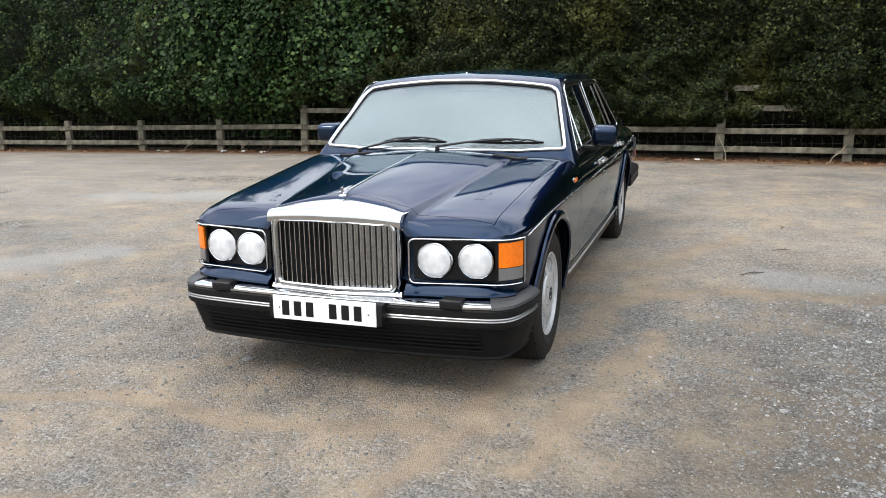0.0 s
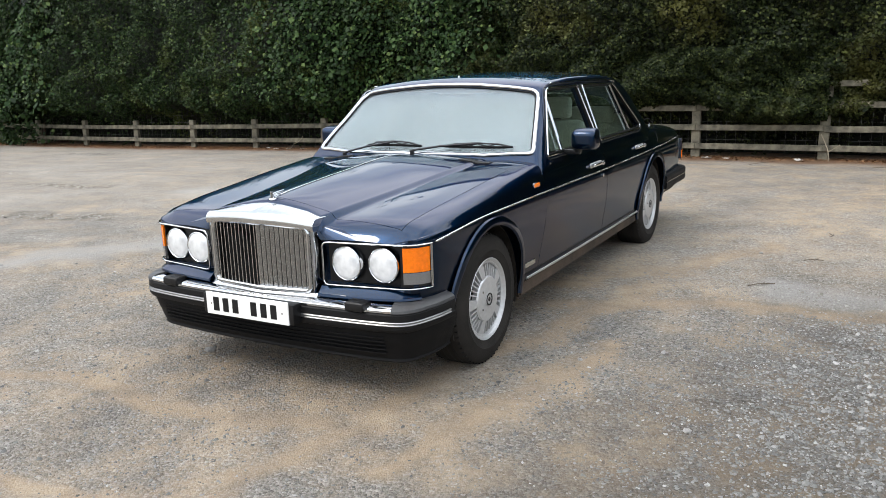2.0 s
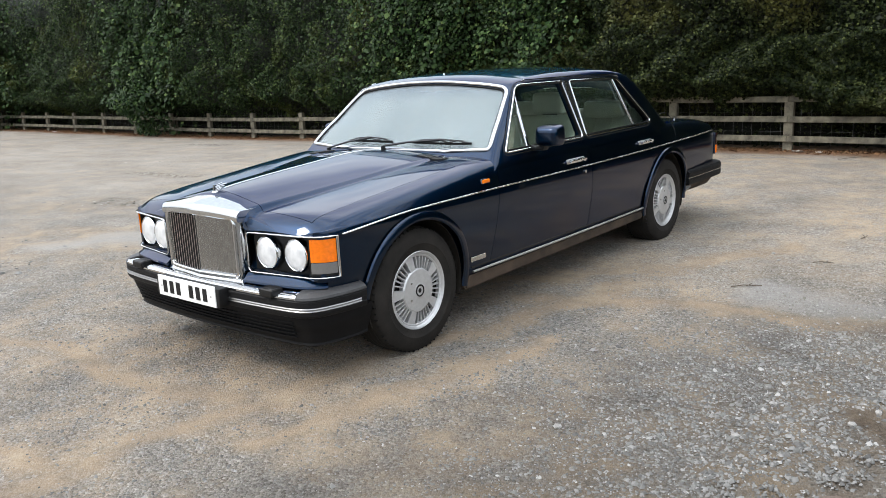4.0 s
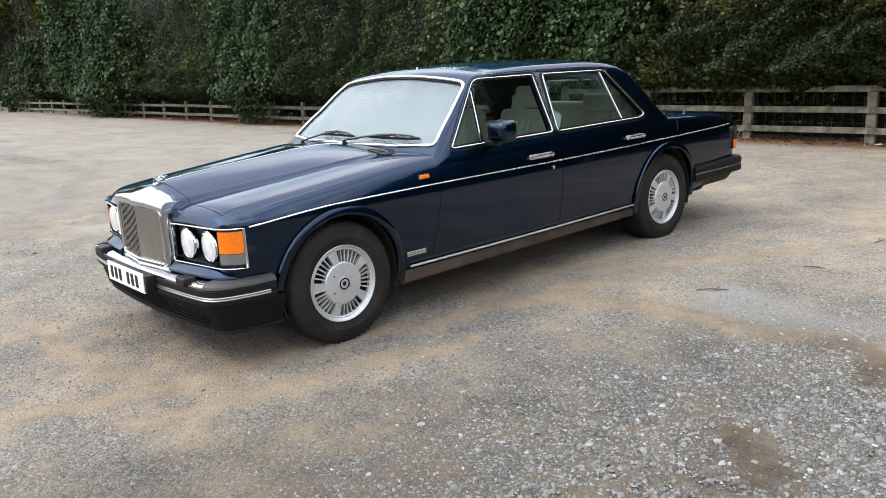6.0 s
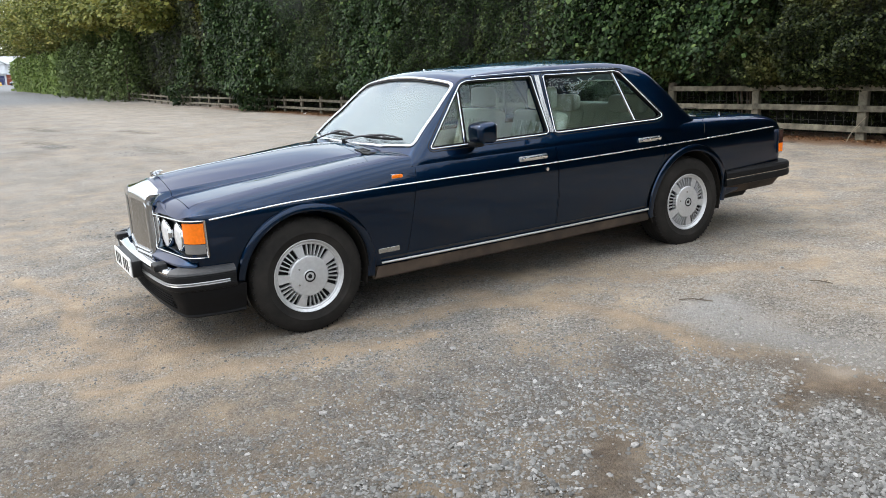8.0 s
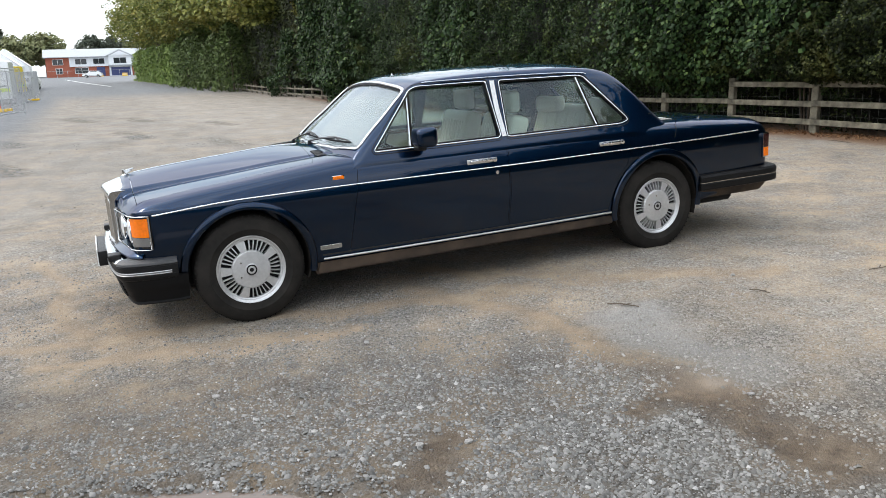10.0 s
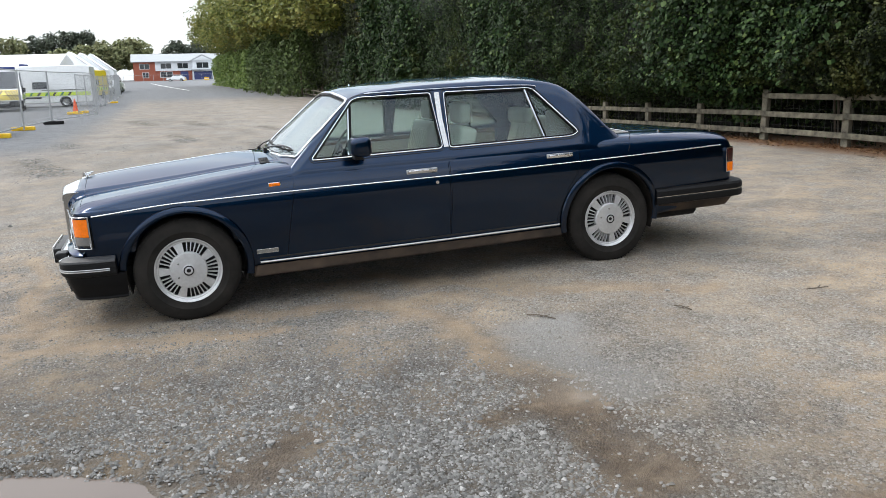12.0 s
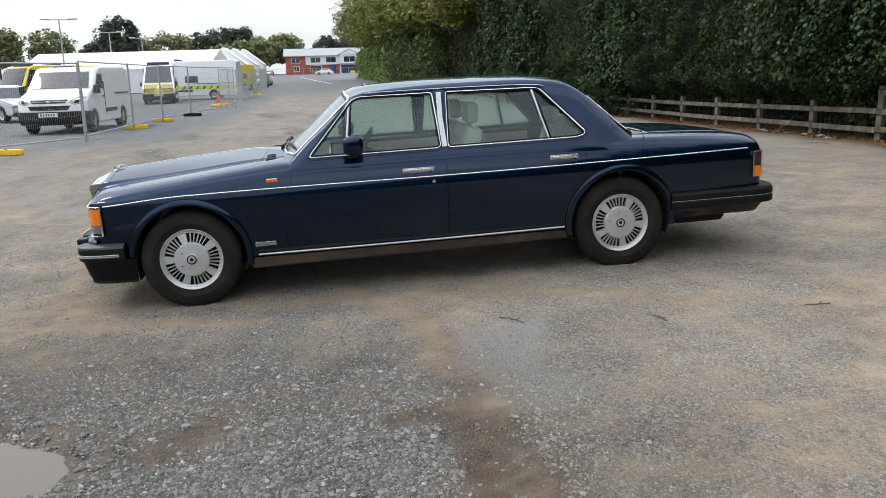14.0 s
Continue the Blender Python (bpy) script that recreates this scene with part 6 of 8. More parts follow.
part("rear_valance", plan_sweep([(x * 0.95, y - 0.05 if y > 4 else y) for x, y in rear_path], [(-0.25, 0.40), (0, 0.40), (-0.06, 0.32), (-0.2, 0.29), (-0.25, 0.30)]), DIRTY, car, "dirty rear underbody")


def tail(s):
    surr = part("tail_lamp", mirrored(prism([(0.70, 4.275), (0.80, 4.313), (0.845, 4.303), (0.868, 4.280), (0.876, 4.220), (0.80, 4.220)], 0.600, 0.797, "z"), s), CHROME, car, "upright tail lamp in a chrome frame")
    lens_plan = [(0.72, 4.275), (0.80, 4.317), (0.848, 4.307), (0.872, 4.282), (0.8795, 4.231), (0.80, 4.231)]
    part("red_lens", mirrored(prism(lens_plan, 0.684, 0.788, "z"), s), RED_LENS, surr, "dark red lens")
    part("amber_lens", mirrored(prism(lens_plan, 0.609, 0.680, "z"), s), AMBER, surr, "orange lower lens")
    # seam at the foot of the rear pillar
    line = smooth_path([(3.12, 1.045), (3.22, 1.052), (3.30, 1.045), (3.345, 1.01), (3.36, 0.96), (3.345, 0.90), (3.32, 0.850)], 4)
    pts = [(s * max(side_plane_x(z, 0.004) - 0.024 * float(smoothstep(2.88, 3.25, y)) if z > 0.955 else 0, side_x(y, min(z, 0.955)) if z < 0.955 else 0), y, z) for y, z in line]
    part("panel_seam", sweep(pts, (s, 0, 0.2), 0.0022, 0.0022, seg=6), DARK, car)


both(tail)
part("aerial_base", joined(cylinder(0.012, 0.012, 16, Matrix.Translation((0.70, 3.70, top_z(0.70, 3.70) - 0.002))), cylinder(0.004, 0.022, 10, Matrix.Translation((0.70, 3.70, top_z(0.70, 3.70))))), CHROME, car, "chrome aerial base on the rear wing")
part("roof_aerial", cylinder(0.009, 0.011, 14, Matrix.Translation((0.0, 1.36, cabin_z(0, 1.36) - 0.002)), 0.006), CHROME, car)
part("boot_strip", sweep([(x, 3.50 - 0.05 * (x / 0.7) ** 2 + 0.03, top_z(x, 3.5) - 0.001) for x in np.linspace(-0.58, 0.58, 15)], (0, 0, 1), 0.004, 0.004, seg=6), DULL_CHROME, car)

# bonnet trim, cowl and wipers
part("bonnet_strip", sweep([(0, y, top_z(0, y) + 0.001) for y in np.linspace(-0.58, 0.565, 26)], (0, 0, 1), 0.0045, 0.004, seg=8), CHROME, car, "chrome strip down the middle of the bonnet")
cowl = part("cowl_panel", prism([(-0.70, 0.648), (-0.35, 0.640), (0, 0.638), (0.35, 0.640), (0.70, 0.648), (0.72, 0.72), (0.4, 0.690), (0, 0.672), (-0.4, 0.690), (-0.72, 0.72)], 0.94, 0.978, "z"), PAINT, car)
for s in (1, -1):
    for y in (0.655, 0.668):
        part("air_intake", sweep([(s * x, y + 0.035 * (x / 0.65) ** 2, 1.004 - 0.055 * (x / 0.7) ** 2) for x in np.linspace(0.06, 0.58, 10)], (0, 0, 1), 0.003, 0.004, seg=6), DULL_CHROME if y < 0.66 else PLASTIC, car)
    grid = part("vent_grid", sweep([(s * x, 0.600, top_z(x, 0.600) + 0.0015) for x in np.linspace(0.40, 0.60, 8)], (0, 0, 1), 0.032, 0.003, square=True), DARK, car, "black air intake grid")
    for k in range(7):
        part("vent_bar", sweep([(s * (0.418 + 0.027 * k), y, top_z(0.418 + 0.027 * k, y) + 0.004) for y in (0.570, 0.600, 0.630)], (0, 0, 1), 0.0025, 0.0025, seg=6), PLASTIC, grid)


def wiper(px, x0, x1, lift):
    base = Vector((px, 0.665, 1.022 - 0.05 * (px / 0.7) ** 2))
    w = part("wiper", cylinder(0.014, 0.025, 14, Matrix.Translation(base - Vector((0, 0, 0.012)))), PLASTIC, car, "black parked windscreen wiper")
    ys = lambda x: front_edge(abs(x)) + lift
    mid = (x0 + x1) / 2
    tip = Vector((mid, ys(mid), cabin_z(mid, ys(mid)) + 0.035))
    part("wiper_arm", sweep([base + Vector((0, 0, 0.012)), base.lerp(tip, 0.45) + Vector((0, 0.0, 0.014)), tip], (0, -0.5, 0.8), 0.0055, 0.004, square=True), PLASTIC, w)
    blade = [(x, ys(x), cabin_z(x, ys(x)) + 0.012) for x in np.linspace(x0, x1, 9)]
    part("wiper_blade", sweep(blade, (0, -0.5, 0.8), 0.003, 0.007, square=True), RUBBER, w)
    part("blade_frame", joined(sweep([(x, ys(x), cabin_z(x, ys(x)) + 0.026 + 0.012 * (1 - abs(2 * (x - x0) / (x1 - x0) - 1))) for x in np.linspace(x0 + 0.06, x1 - 0.06, 7)], (0, -0.5, 0.8), 0.0042, 0.0022, square=True)), PLASTIC, w)
    for u in (0.22, 0.5, 0.78):
        xm, hl = x0 + (x1 - x0) * u, (x1 - x0) * 0.15
        part("blade_lever", sweep([(xm + d * hl, ys(xm + d * hl), cabin_z(xm + d * hl, ys(xm + d * hl)) + 0.017 + 0.016 * (1 - abs(d))) for d in (-1, -0.4, 0, 0.4, 1)], (0, -0.5, 0.8), 0.0045, 0.0022, square=True), PLASTIC, w)


wiper(-0.50, -0.36, 0.06, 0.035)
wiper(0.02, 0.22, 0.66, 0.035)


# inside
def seat(name, x, y, wide, parent, rest=True, high=0.62):
    s = part(name, box(x - wide / 2, x + wide / 2, y - 0.52, y + 0.02, 0.46, 0.62, 0.05, 3), LEATHER, parent, "cream leather seat")
    back = box(-wide / 2, wide / 2, -0.075, 0.075, 0, high, 0.055, 4)
    part("seat_back", back, LEATHER, s, m=pose(x, y + 0.02, 0.52, -17, 0, 0))
    for k in range(-3, 4):
        part("pleat", box(-0.004, 0.004, -0.082, -0.07, 0.08, high - 0.09, 0.003, 1), LEATHER, s, m=pose(x + k * wide / 9, y + 0.02, 0.52, -17, 0, 0))
    return s


for x in (0.39, -0.39):
    s_ = seat("front_seat", x, 1.92, 0.52, car)
    part("headrest", box(x - 0.14, x + 0.14, 2.085, 2.175, 1.13, 1.29, 0.04, 4), LEATHER, s_, "padded cream headrest")
    part("headrest_post", box(x - 0.06, x + 0.06, 2.115, 2.135, 1.06, 1.15), DULL_CHROME, s_)
rs = seat("rear_bench", 0, 2.90, 1.36, car, high=0.60)
for x in (0.40, -0.40):
    part("headrest", box(x - 0.19, x + 0.19, 2.93, 3.03, 1.03, 1.17, 0.045, 4), LEATHER, rs, "wide cream rear headrest")
part("parcel_shelf", box(-0.68, 0.68, 3.06, 3.45, 0.955, 0.975), CARPET, car)
part("dashboard", joined(box(-0.72, 0.72, 0.82, 1.06, 0.80, 0.975, 0.04, 3), box(-0.70, 0.70, 1.02, 1.075, 0.82, 0.92, 0.01, 1)), WOODTRIM, car, "polished dark wood dashboard")
part("dash_top", box(-0.71, 0.71, 0.78, 1.03, 0.955, 0.982, 0.012, 2), CARPET, car)
wheel_rim = lathe([(0.19 + 0.011 * math.cos(a), 0.011 * math.sin(a)) for a in np.linspace(0, 2 * math.pi, 9)[:-1]], 36, "z", close=True)
sw = part("steering_wheel", wheel_rim, PLASTIC, car, "thin-rimmed dark steering wheel", m=pose(-0.39, 1.32, 0.93, 62))
part("steering_boss", joined(cylinder(0.05, 0.03, 20), box(-0.185, 0.185, -0.012, 0.012, 0, 0.014), cylinder(0.025, 0.30, 12, Matrix.Translation((0, 0, -0.30)))), PLASTIC, sw)
part("cabin_floor", box(-0.73, 0.73, 0.81, 3.26, 0.425, 0.435), CARPET, car)
for s in (1, -1):
    part("door_capping", box(s * 0.742 - 0.016, s * 0.742 + 0.012, 0.90, 2.86, 0.945, 0.985, 0.008, 2), WOODTRIM, car, "dark wood capping along the doors")
    part("armrest", box(s * 0.715 - 0.03, s * 0.715 + 0.03, 1.25, 1.75, 0.70, 0.75, 0.02, 2), CARPET, car)
    part("door_card", box(s * 0.742 - 0.006, s * 0.742 + 0.006, 0.90, 2.86, 0.45, 0.948, 0.004, 1), LEATHER, car, "cream door trim")
part("rear_view_mirror", box(-0.11, 0.11, 1.20, 1.225, 1.285, 1.345, 0.01, 2), PLASTIC, car)
part("headlining", box(-0.5, 0.5, 1.25, 2.8, 1.400, 1.408), LEATHER, car)
both(lambda s: part("sun_visor", box(s * 0.32 - 0.2, s * 0.32 + 0.2, 1.20, 1.34, 1.375, 1.390, 0.006, 1), LEATHER, car))
part("underbody", box(-0.68, 0.68, -0.5, 4.1, 0.24, 0.42, 0.03, 1), DARK, car)


# ---- trees and the far end of the hedge ----
def crown_mesh(name, rng, centre, radii, k, size, material, clumps=60, flat=0.0):
    """Leaves in many clumps through an uneven crown, with gaps between them."""
    c = rng.normal(0, 1, (clumps, 3))
    c /= np.linalg.norm(c, axis=1, keepdims=True)
    c *= rng.uniform(0.35, 1.0, (clumps, 1)) ** 0.5
    c[:, 2] = np.where(c[:, 2] < -0.6, -0.6, c[:, 2])
    r = rng.uniform(0.16, 0.34, clumps)
    which = rng.integers(0, clumps, k)
    off = rng.normal(0, 1, (k, 3))
    off /= np.linalg.norm(off, axis=1, keepdims=True)
    off *= rng.uniform(0.3, 1, (k, 1)) ** 0.4
    p = (c[which] + off * r[which][:, None]) * np.array(radii) + np.array(centre)
    s = size * np.exp(rng.normal(0, 0.3, k))
    return scatter_mesh(name, LEAF_V, LEAF_F, p, leaf_turns(k, rng, (0.3, -0.3, 0.9), 0.6), np.repeat(s[:, None], 3, 1), material)


def tree(x, y, height, spread, k, size, material, label, low=0.3, seed=1, conifer=False, lean=0.0, group="trees", slim=1.0):
    rng = np.random.default_rng(seed)
    t = thing("tree", label, "tree", group, m=pose(x, y, gz(x, y)))
    trunk = [sweep([(0, 0, -0.3), (0.1, 0.05, height * 0.3), (0.05 + lean * 0.3, 0.0, height * 0.62), (lean * 0.5, 0.1, height * 0.85)], (0, 1, 0), height * 0.018, height * 0.018, seg=8)]
    for i in range(6):
        a = rng.uniform(0, 6.28)
        z0 = height * rng.uniform(0.3, 0.6)
        trunk.append(sweep([(0.05, 0, z0), (math.cos(a) * spread * 0.3, math.sin(a) * spread * 0.3, z0 + height * 0.12), (math.cos(a) * spread * 0.7, math.sin(a) * spread * 0.7, z0 + height * 0.2)], (0.1, 0.2, 1), height * 0.007, height * 0.007, seg=6))
    part("trunk", joined(*trunk), BARK, t)
    zc = height * (low + 1) / 2
    me = crown_mesh("crown", rng, (lean, 0, zc), (spread, spread * slim, height * (1 - low) / 2), k, size, material, clumps=90)
    part("crown", me, material, t, smooth=0)
    return t


for i, (x, y, h, sp) in enumerate(((-42, 14.0, 11.0, 4.2), (-51, 12.6, 11.5, 4.8), (-61, 11.8, 12.0, 5.2), (-72, 11.0, 12.0, 5.4), (-84, 10.2, 12.0, 5.6), (-96, 9.4, 12.0, 5.8), (-107, 9.0, 12.0, 5.8), (-118, 8.6, 11.5, 5.4))):
    tree(x, y, h, sp, 19000, 0.23, TREE_LEAF, "large green and yellowing tree overhanging the hedge", 0.34, 20 + i, group="trees over the hedge")


def shrub(x, y, height, r, seed):
    """An upright shrub, narrower towards its top, standing out of the hedge's line."""
    rng = np.random.default_rng(seed)
    t = thing("shrub", "upright mid-green shrub standing in the hedge line", "shrub", "shrubs in the hedge line", m=pose(x, y, gz(x, y)))
    k = 3600
    z = height * rng.uniform(0, 1, k) ** 0.9
    a = rng.uniform(0, 2 * np.pi, k)
    rad = r * (1 - (z / height) ** 2.2) ** 0.5 * (0.80 + 0.2 * np.sin(3 * a + 2.3 * z) + 0.12 * rng.normal(0, 1, k))
    me = scatter_mesh("leaves", LEAF_V, LEAF_F, np.stack([rad * np.cos(a), rad * np.sin(a), z], -1), leaf_turns(k, rng, (0.2, -0.7, 0.6), 0.6), np.repeat(0.19 * np.exp(rng.normal(0, 0.3, k))[:, None], 3, 1), SHRUB_LEAF)
    part("leaves", me, SHRUB_LEAF, t, smooth=0)
    part("stem", cylinder(0.09, height * 0.85, 8, None, 0.03), BARK, t)


for i, (x, h, r) in enumerate(((-59.5, 5.2, 1.5), (-65.0, 4.6, 1.7), (-70.5, 5.6, 1.6), (-76.0, 4.8, 1.9), (-80.5, 5.4, 1.6))):
    shrub(x, 9.9 + (x + 58) * 0.05, h, r, 90 + i)


def trimmed_hedge():
    rng = np.random.default_rng(31)
    h = thing("trimmed_hedge", "bright green clipped hedge at the far end of the lot", "hedge")
    k = 20000
    x, z = rng.uniform(-127, -82, k), rng.uniform(0, 4.7, k)
    z = z * (0.93 + 0.07 * np.sin(1.3 * x))
    line = lambda v: 9.4 + (v + 58) * 0.042
    y = line(x) + 0.25 * np.sin(0.8 * x) + 0.15 * np.sin(2.1 * z + x) + rng.uniform(-0.2, 0.5, k) + 0.5 * smoothstep(3.9, 4.7, z)
    me = scatter_mesh("leaves", LEAF_V, LEAF_F, np.stack([x, y, z + ground_z(x, y)], -1), leaf_turns(k, rng, (0.2, -0.8, 0.5), 0.55), np.repeat(0.24 * np.exp(rng.normal(0, 0.3, k))[:, None], 3, 1), PALE_LEAF)
    part("leaves", me, PALE_LEAF, h, smooth=0)
    # near-black core stands in for the shade behind these leaves
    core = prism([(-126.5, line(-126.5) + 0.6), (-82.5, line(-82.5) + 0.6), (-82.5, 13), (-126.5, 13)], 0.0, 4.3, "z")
    part("thicket", core, CORE_SHADE, h, smooth=0)


trimmed_hedge()


def side_hedge():
    """An unseen hedge opposite the far buildings, added to darken reflections in the car's side."""
    rng = np.random.default_rng(33)
    h = thing("side_hedge", "unseen dark green overgrown hedge added for the car's reflections", "hedge")
    k = 14000
    y = rng.uniform(-3.0, 12.5, k)
    z = rng.uniform(0, 1, k) * (0.9 + 2.6 * smoothstep(-3.0, 6.0, y))
    x = 15.0 + 0.3 * np.sin(1.1 * y) + 0.2 * np.sin(2.3 * z + y) + rng.uniform(-0.2, 0.5, k)
    me = scatter_mesh("leaves", LEAF_V, LEAF_F, np.stack([x, y, z + ground_z(x, y)], -1), leaf_turns(k, rng, (-0.8, 0, 0.5), 0.55), np.repeat(0.16 * np.exp(rng.normal(0, 0.3, k))[:, None], 3, 1), HEDGE_LEAF)
    part("leaves", me, HEDGE_LEAF, h, smooth=0)
    # same near-black core, with the inner shade as its colour
    part("thicket", prism([(-3.0, 0.0), (12.6, 0.0), (12.6, 3.3), (6.0, 3.2), (2.0, 2.1), (-1.0, 1.2), (-3.0, 0.6)], 15.45, 17.0), CORE_SHADE, h, smooth=0)


side_hedge()
# paler and greyer than the nearer leaves: distance haze put into the colour
HAZY_LEAF = leaf_material("far_tree_leaf", [(0, (0.10, 0.12, 0.06)), (0.5, (0.19, 0.205, 0.095)), (1, (0.29, 0.29, 0.145))], (0.20, 0.18, 0.085), 0.2, 0.5, 0.7)
HAZY_CONIFER = leaf_material("far_conifer_leaf", [(0, (0.05, 0.066, 0.048)), (0.6, (0.075, 0.09, 0.062)), (1, (0.10, 0.115, 0.08))], (0.085, 0.09, 0.06), 0.3, 0.5, 0.75)
FAR_TREES = [(-140, -33, 14.5, 5.2, DARK_LEAF, 0.30), (-150, -47, 12.5, 6.0, TREE_LEAF, 0.28), (-125, -47, 12.0, 5.5, TREE_LEAF, 0.28), (-118, -54, 12.5, 7.0, TREE_LEAF, 0.26),
             (-245, -10, 15.0, 6.5, TREE_LEAF, 0.2), (-240, -17, 13.5, 5.5, TREE_LEAF, 0.2), (-260, -24, 18.5, 6.0, DARK_LEAF, 0.15), (-262, -30, 19.0, 6.0, DARK_LEAF, 0.15), (-262, -37, 17.5, 7.0, DARK_LEAF, 0.15),
             (-255, -45, 17.0, 8.0, TREE_LEAF, 0.2), (-255, -55, 15.5, 7.0, TREE_LEAF, 0.2), (-250, -64, 14.5, 6.5, DARK_LEAF, 0.2), (-235, -22, 12.0, 5.0, TREE_LEAF, 0.2),
             (-275, 2, 15.5, 6.5, DARK_LEAF, 0.15), (-275, 9, 15.0, 6.0, DARK_LEAF, 0.15), (-270, 17, 14.0, 6.0, TREE_LEAF, 0.2), (-270, 25, 14.0, 7.0, TREE_LEAF, 0.2), (-238, -28, 11.0, 5.0, TREE_LEAF, 0.2)]
for i, (x, y, h, sp, mt, lo) in enumerate(FAR_TREES):
    tree(x, y, h * (0.74 if x > -200 else 0.76), sp * (0.66 if x > -200 else 0.85), 7000, 0.42 if x > -200 else 0.64, HAZY_LEAF if mt is TREE_LEAF else HAZY_CONIFER, "dark conifer standing beyond the lot" if mt is DARK_LEAF else "leafy autumn-tinted tree standing beyond the lot", lo, 60 + i, group="far trees")

# ---- vehicles and fencing at the far side of the lot ----
WHITE = simple("white_vehicle_paint", (0.78, 0.79, 0.79), 0.25, 0, 0.04, 6, coat=1.0)
SILVER_PAINT = simple("silver_vehicle_paint", (0.40, 0.41, 0.42), 0.3, 0.5, 0.05, 6, coat=1.0)
YELLOW = simple("yellow_plastic", (0.80, 0.50, 0.02), 0.5, 0, 0.15, 12)
YELLOW_PAINT = simple("yellow_vehicle_paint", (0.78, 0.60, 0.03), 0.3, 0, 0.06, 6, coat=1.0)
LIME = simple("lime_reflective_film", (0.62, 0.80, 0.03), 0.4, 0, 0.08, 8)
GREEN_FILM = simple("green_film", (0.02, 0.22, 0.06), 0.4, 0, 0.08, 8)
ORANGE = simple("orange_cone_plastic", (0.75, 0.10, 0.02), 0.5, 0, 0.12, 12)
CANVAS = simple("white_canvas", (0.80, 0.81, 0.82), 0.6, 0, 0.05, 0.6, 0.2, 3)
VAN_GLASS = simple("vehicle_window", (0.03, 0.035, 0.04), 0.05, 0, 0.2, 4, spec=0.8)
GALV = simple("galvanised_steel", (0.42, 0.43, 0.44), 0.45, 0.7, 0.15, 30)
BRICK = simple("red_brick", (0.33, 0.10, 0.06), 0.85, 0, 0.25, 8, 0.3, 40)
PLASTER = simple("white_plaster", (0.74, 0.76, 0.78), 0.8, 0, 0.05, 2)
ROOFING = simple("grey_roof_sheet", (0.36, 0.38, 0.39), 0.6, 0, 0.12, 3)
BLUE_DOOR = simple("blue_door_paint", (0.035, 0.05, 0.16), 0.4, 0, 0.15, 5)
WHITE_LINE = simple("white_road_paint", (0.62, 0.62, 0.60), 0.7, 0, 0.15, 3)


def road_wheel(parent, x, y, r=0.33, wide=0.21):
    s = 1 if x > 0 else -1
    w = part("wheel", lathe([(r * 0.62, -wide / 2), (r * 0.94, -wide / 2), (r, -wide / 3), (r, wide / 3), (r * 0.94, wide / 2), (r * 0.62, wide / 2), (r * 0.6, 0)], 28, close=True), TYRE, parent, m=pose(x, y, r, 0, 0, 0 if s > 0 else 180))
    part("rim", lathe([(0, wide * 0.42), (r * 0.2, wide * 0.42), (r * 0.5, wide * 0.36), (r * 0.64, wide * 0.47)], 24), DULL_CHROME, w)


def profile_body(profile, half, tuck, belt, bevel=0.05):
    """A vehicle body from its side outline (y, z): full width low down, drawn in above the belt."""
    bm = prism(profile, -half, half, "x")
    bmesh.ops.bevel(bm, geom=[e for e in bm.edges if abs(e.verts[0].co.x - e.verts[1].co.x) < 1e-6], offset=bevel, segments=2, affect="EDGES")
    for v in bm.verts:
        if v.co.z > belt:
            v.co.x *= 1 - tuck * (v.co.z - belt)
    return bm


def on_slope(y0, z0, y1, z1, half0, half1, lift):
    """A pane on a sloping front between two heights."""
    d = Vector((0, y1 - y0, z1 - z0)).normalized()
    n = Vector((0, -d.z, d.y)) * lift
    bm = bmesh.new()
    vs = [bm.verts.new(Vector(p) + n) for p in ((-half0, y0, z0), (half0, y0, z0), (half1, y1, z1), (-half1, y1, z1))]
    f = bm.faces.new(vs)
    ex = bmesh.ops.extrude_face_region(bm, geom=[f])
    bmesh.ops.translate(bm, vec=-n * 2, verts=[v for v in ex["geom"] if isinstance(v, bmesh.types.BMVert)])
    return bm


def bowed(prof, half, front, bow):
    """A vehicle body from its side outline: the nose curves back towards the sides, and the side edges are rounded."""
    rings = []
    xs = [0.0, 0.3, 0.55, 0.75, 0.9]
    stations = [(-half, 0.055), (-half + 0.018, 0.018), (-half + 0.055, 0.0)] + [(-half * u, 0.0) for u in xs[:0:-1] if half * u < half - 0.06] + [(0.0, 0.0)]
    stations = stations + [(-x, d) for x, d in stations[-2::-1]]
    bm = bmesh.new()
    for x, d in stations:
        ring = offset_poly(prof, d) if d else prof
        rings.append([bm.verts.new((x, y + bow_at(x, y, half, front, bow), z)) for y, z in ring])
    k = len(prof)
    for r0, r1 in zip(rings, rings[1:]):
        for j in range(k):
            bm.faces.new((r0[j], r0[(j + 1) % k], r1[(j + 1) % k], r1[j]))
    bm.faces.new(rings[0])
    bm.faces.new(rings[-1][::-1])
    bmesh.ops.recalc_face_normals(bm, faces=bm.faces)
    return bm


def bow_at(x, y, half, front, bow):
    u = min(1, max(0, (y - front) / 1.9))
    return bow * (1 - 0.75 * u) * (abs(x) / half) ** 2.6 * (1 if u < 1 else 0) * (1 - float(smoothstep(0.85, 1.0, u)))


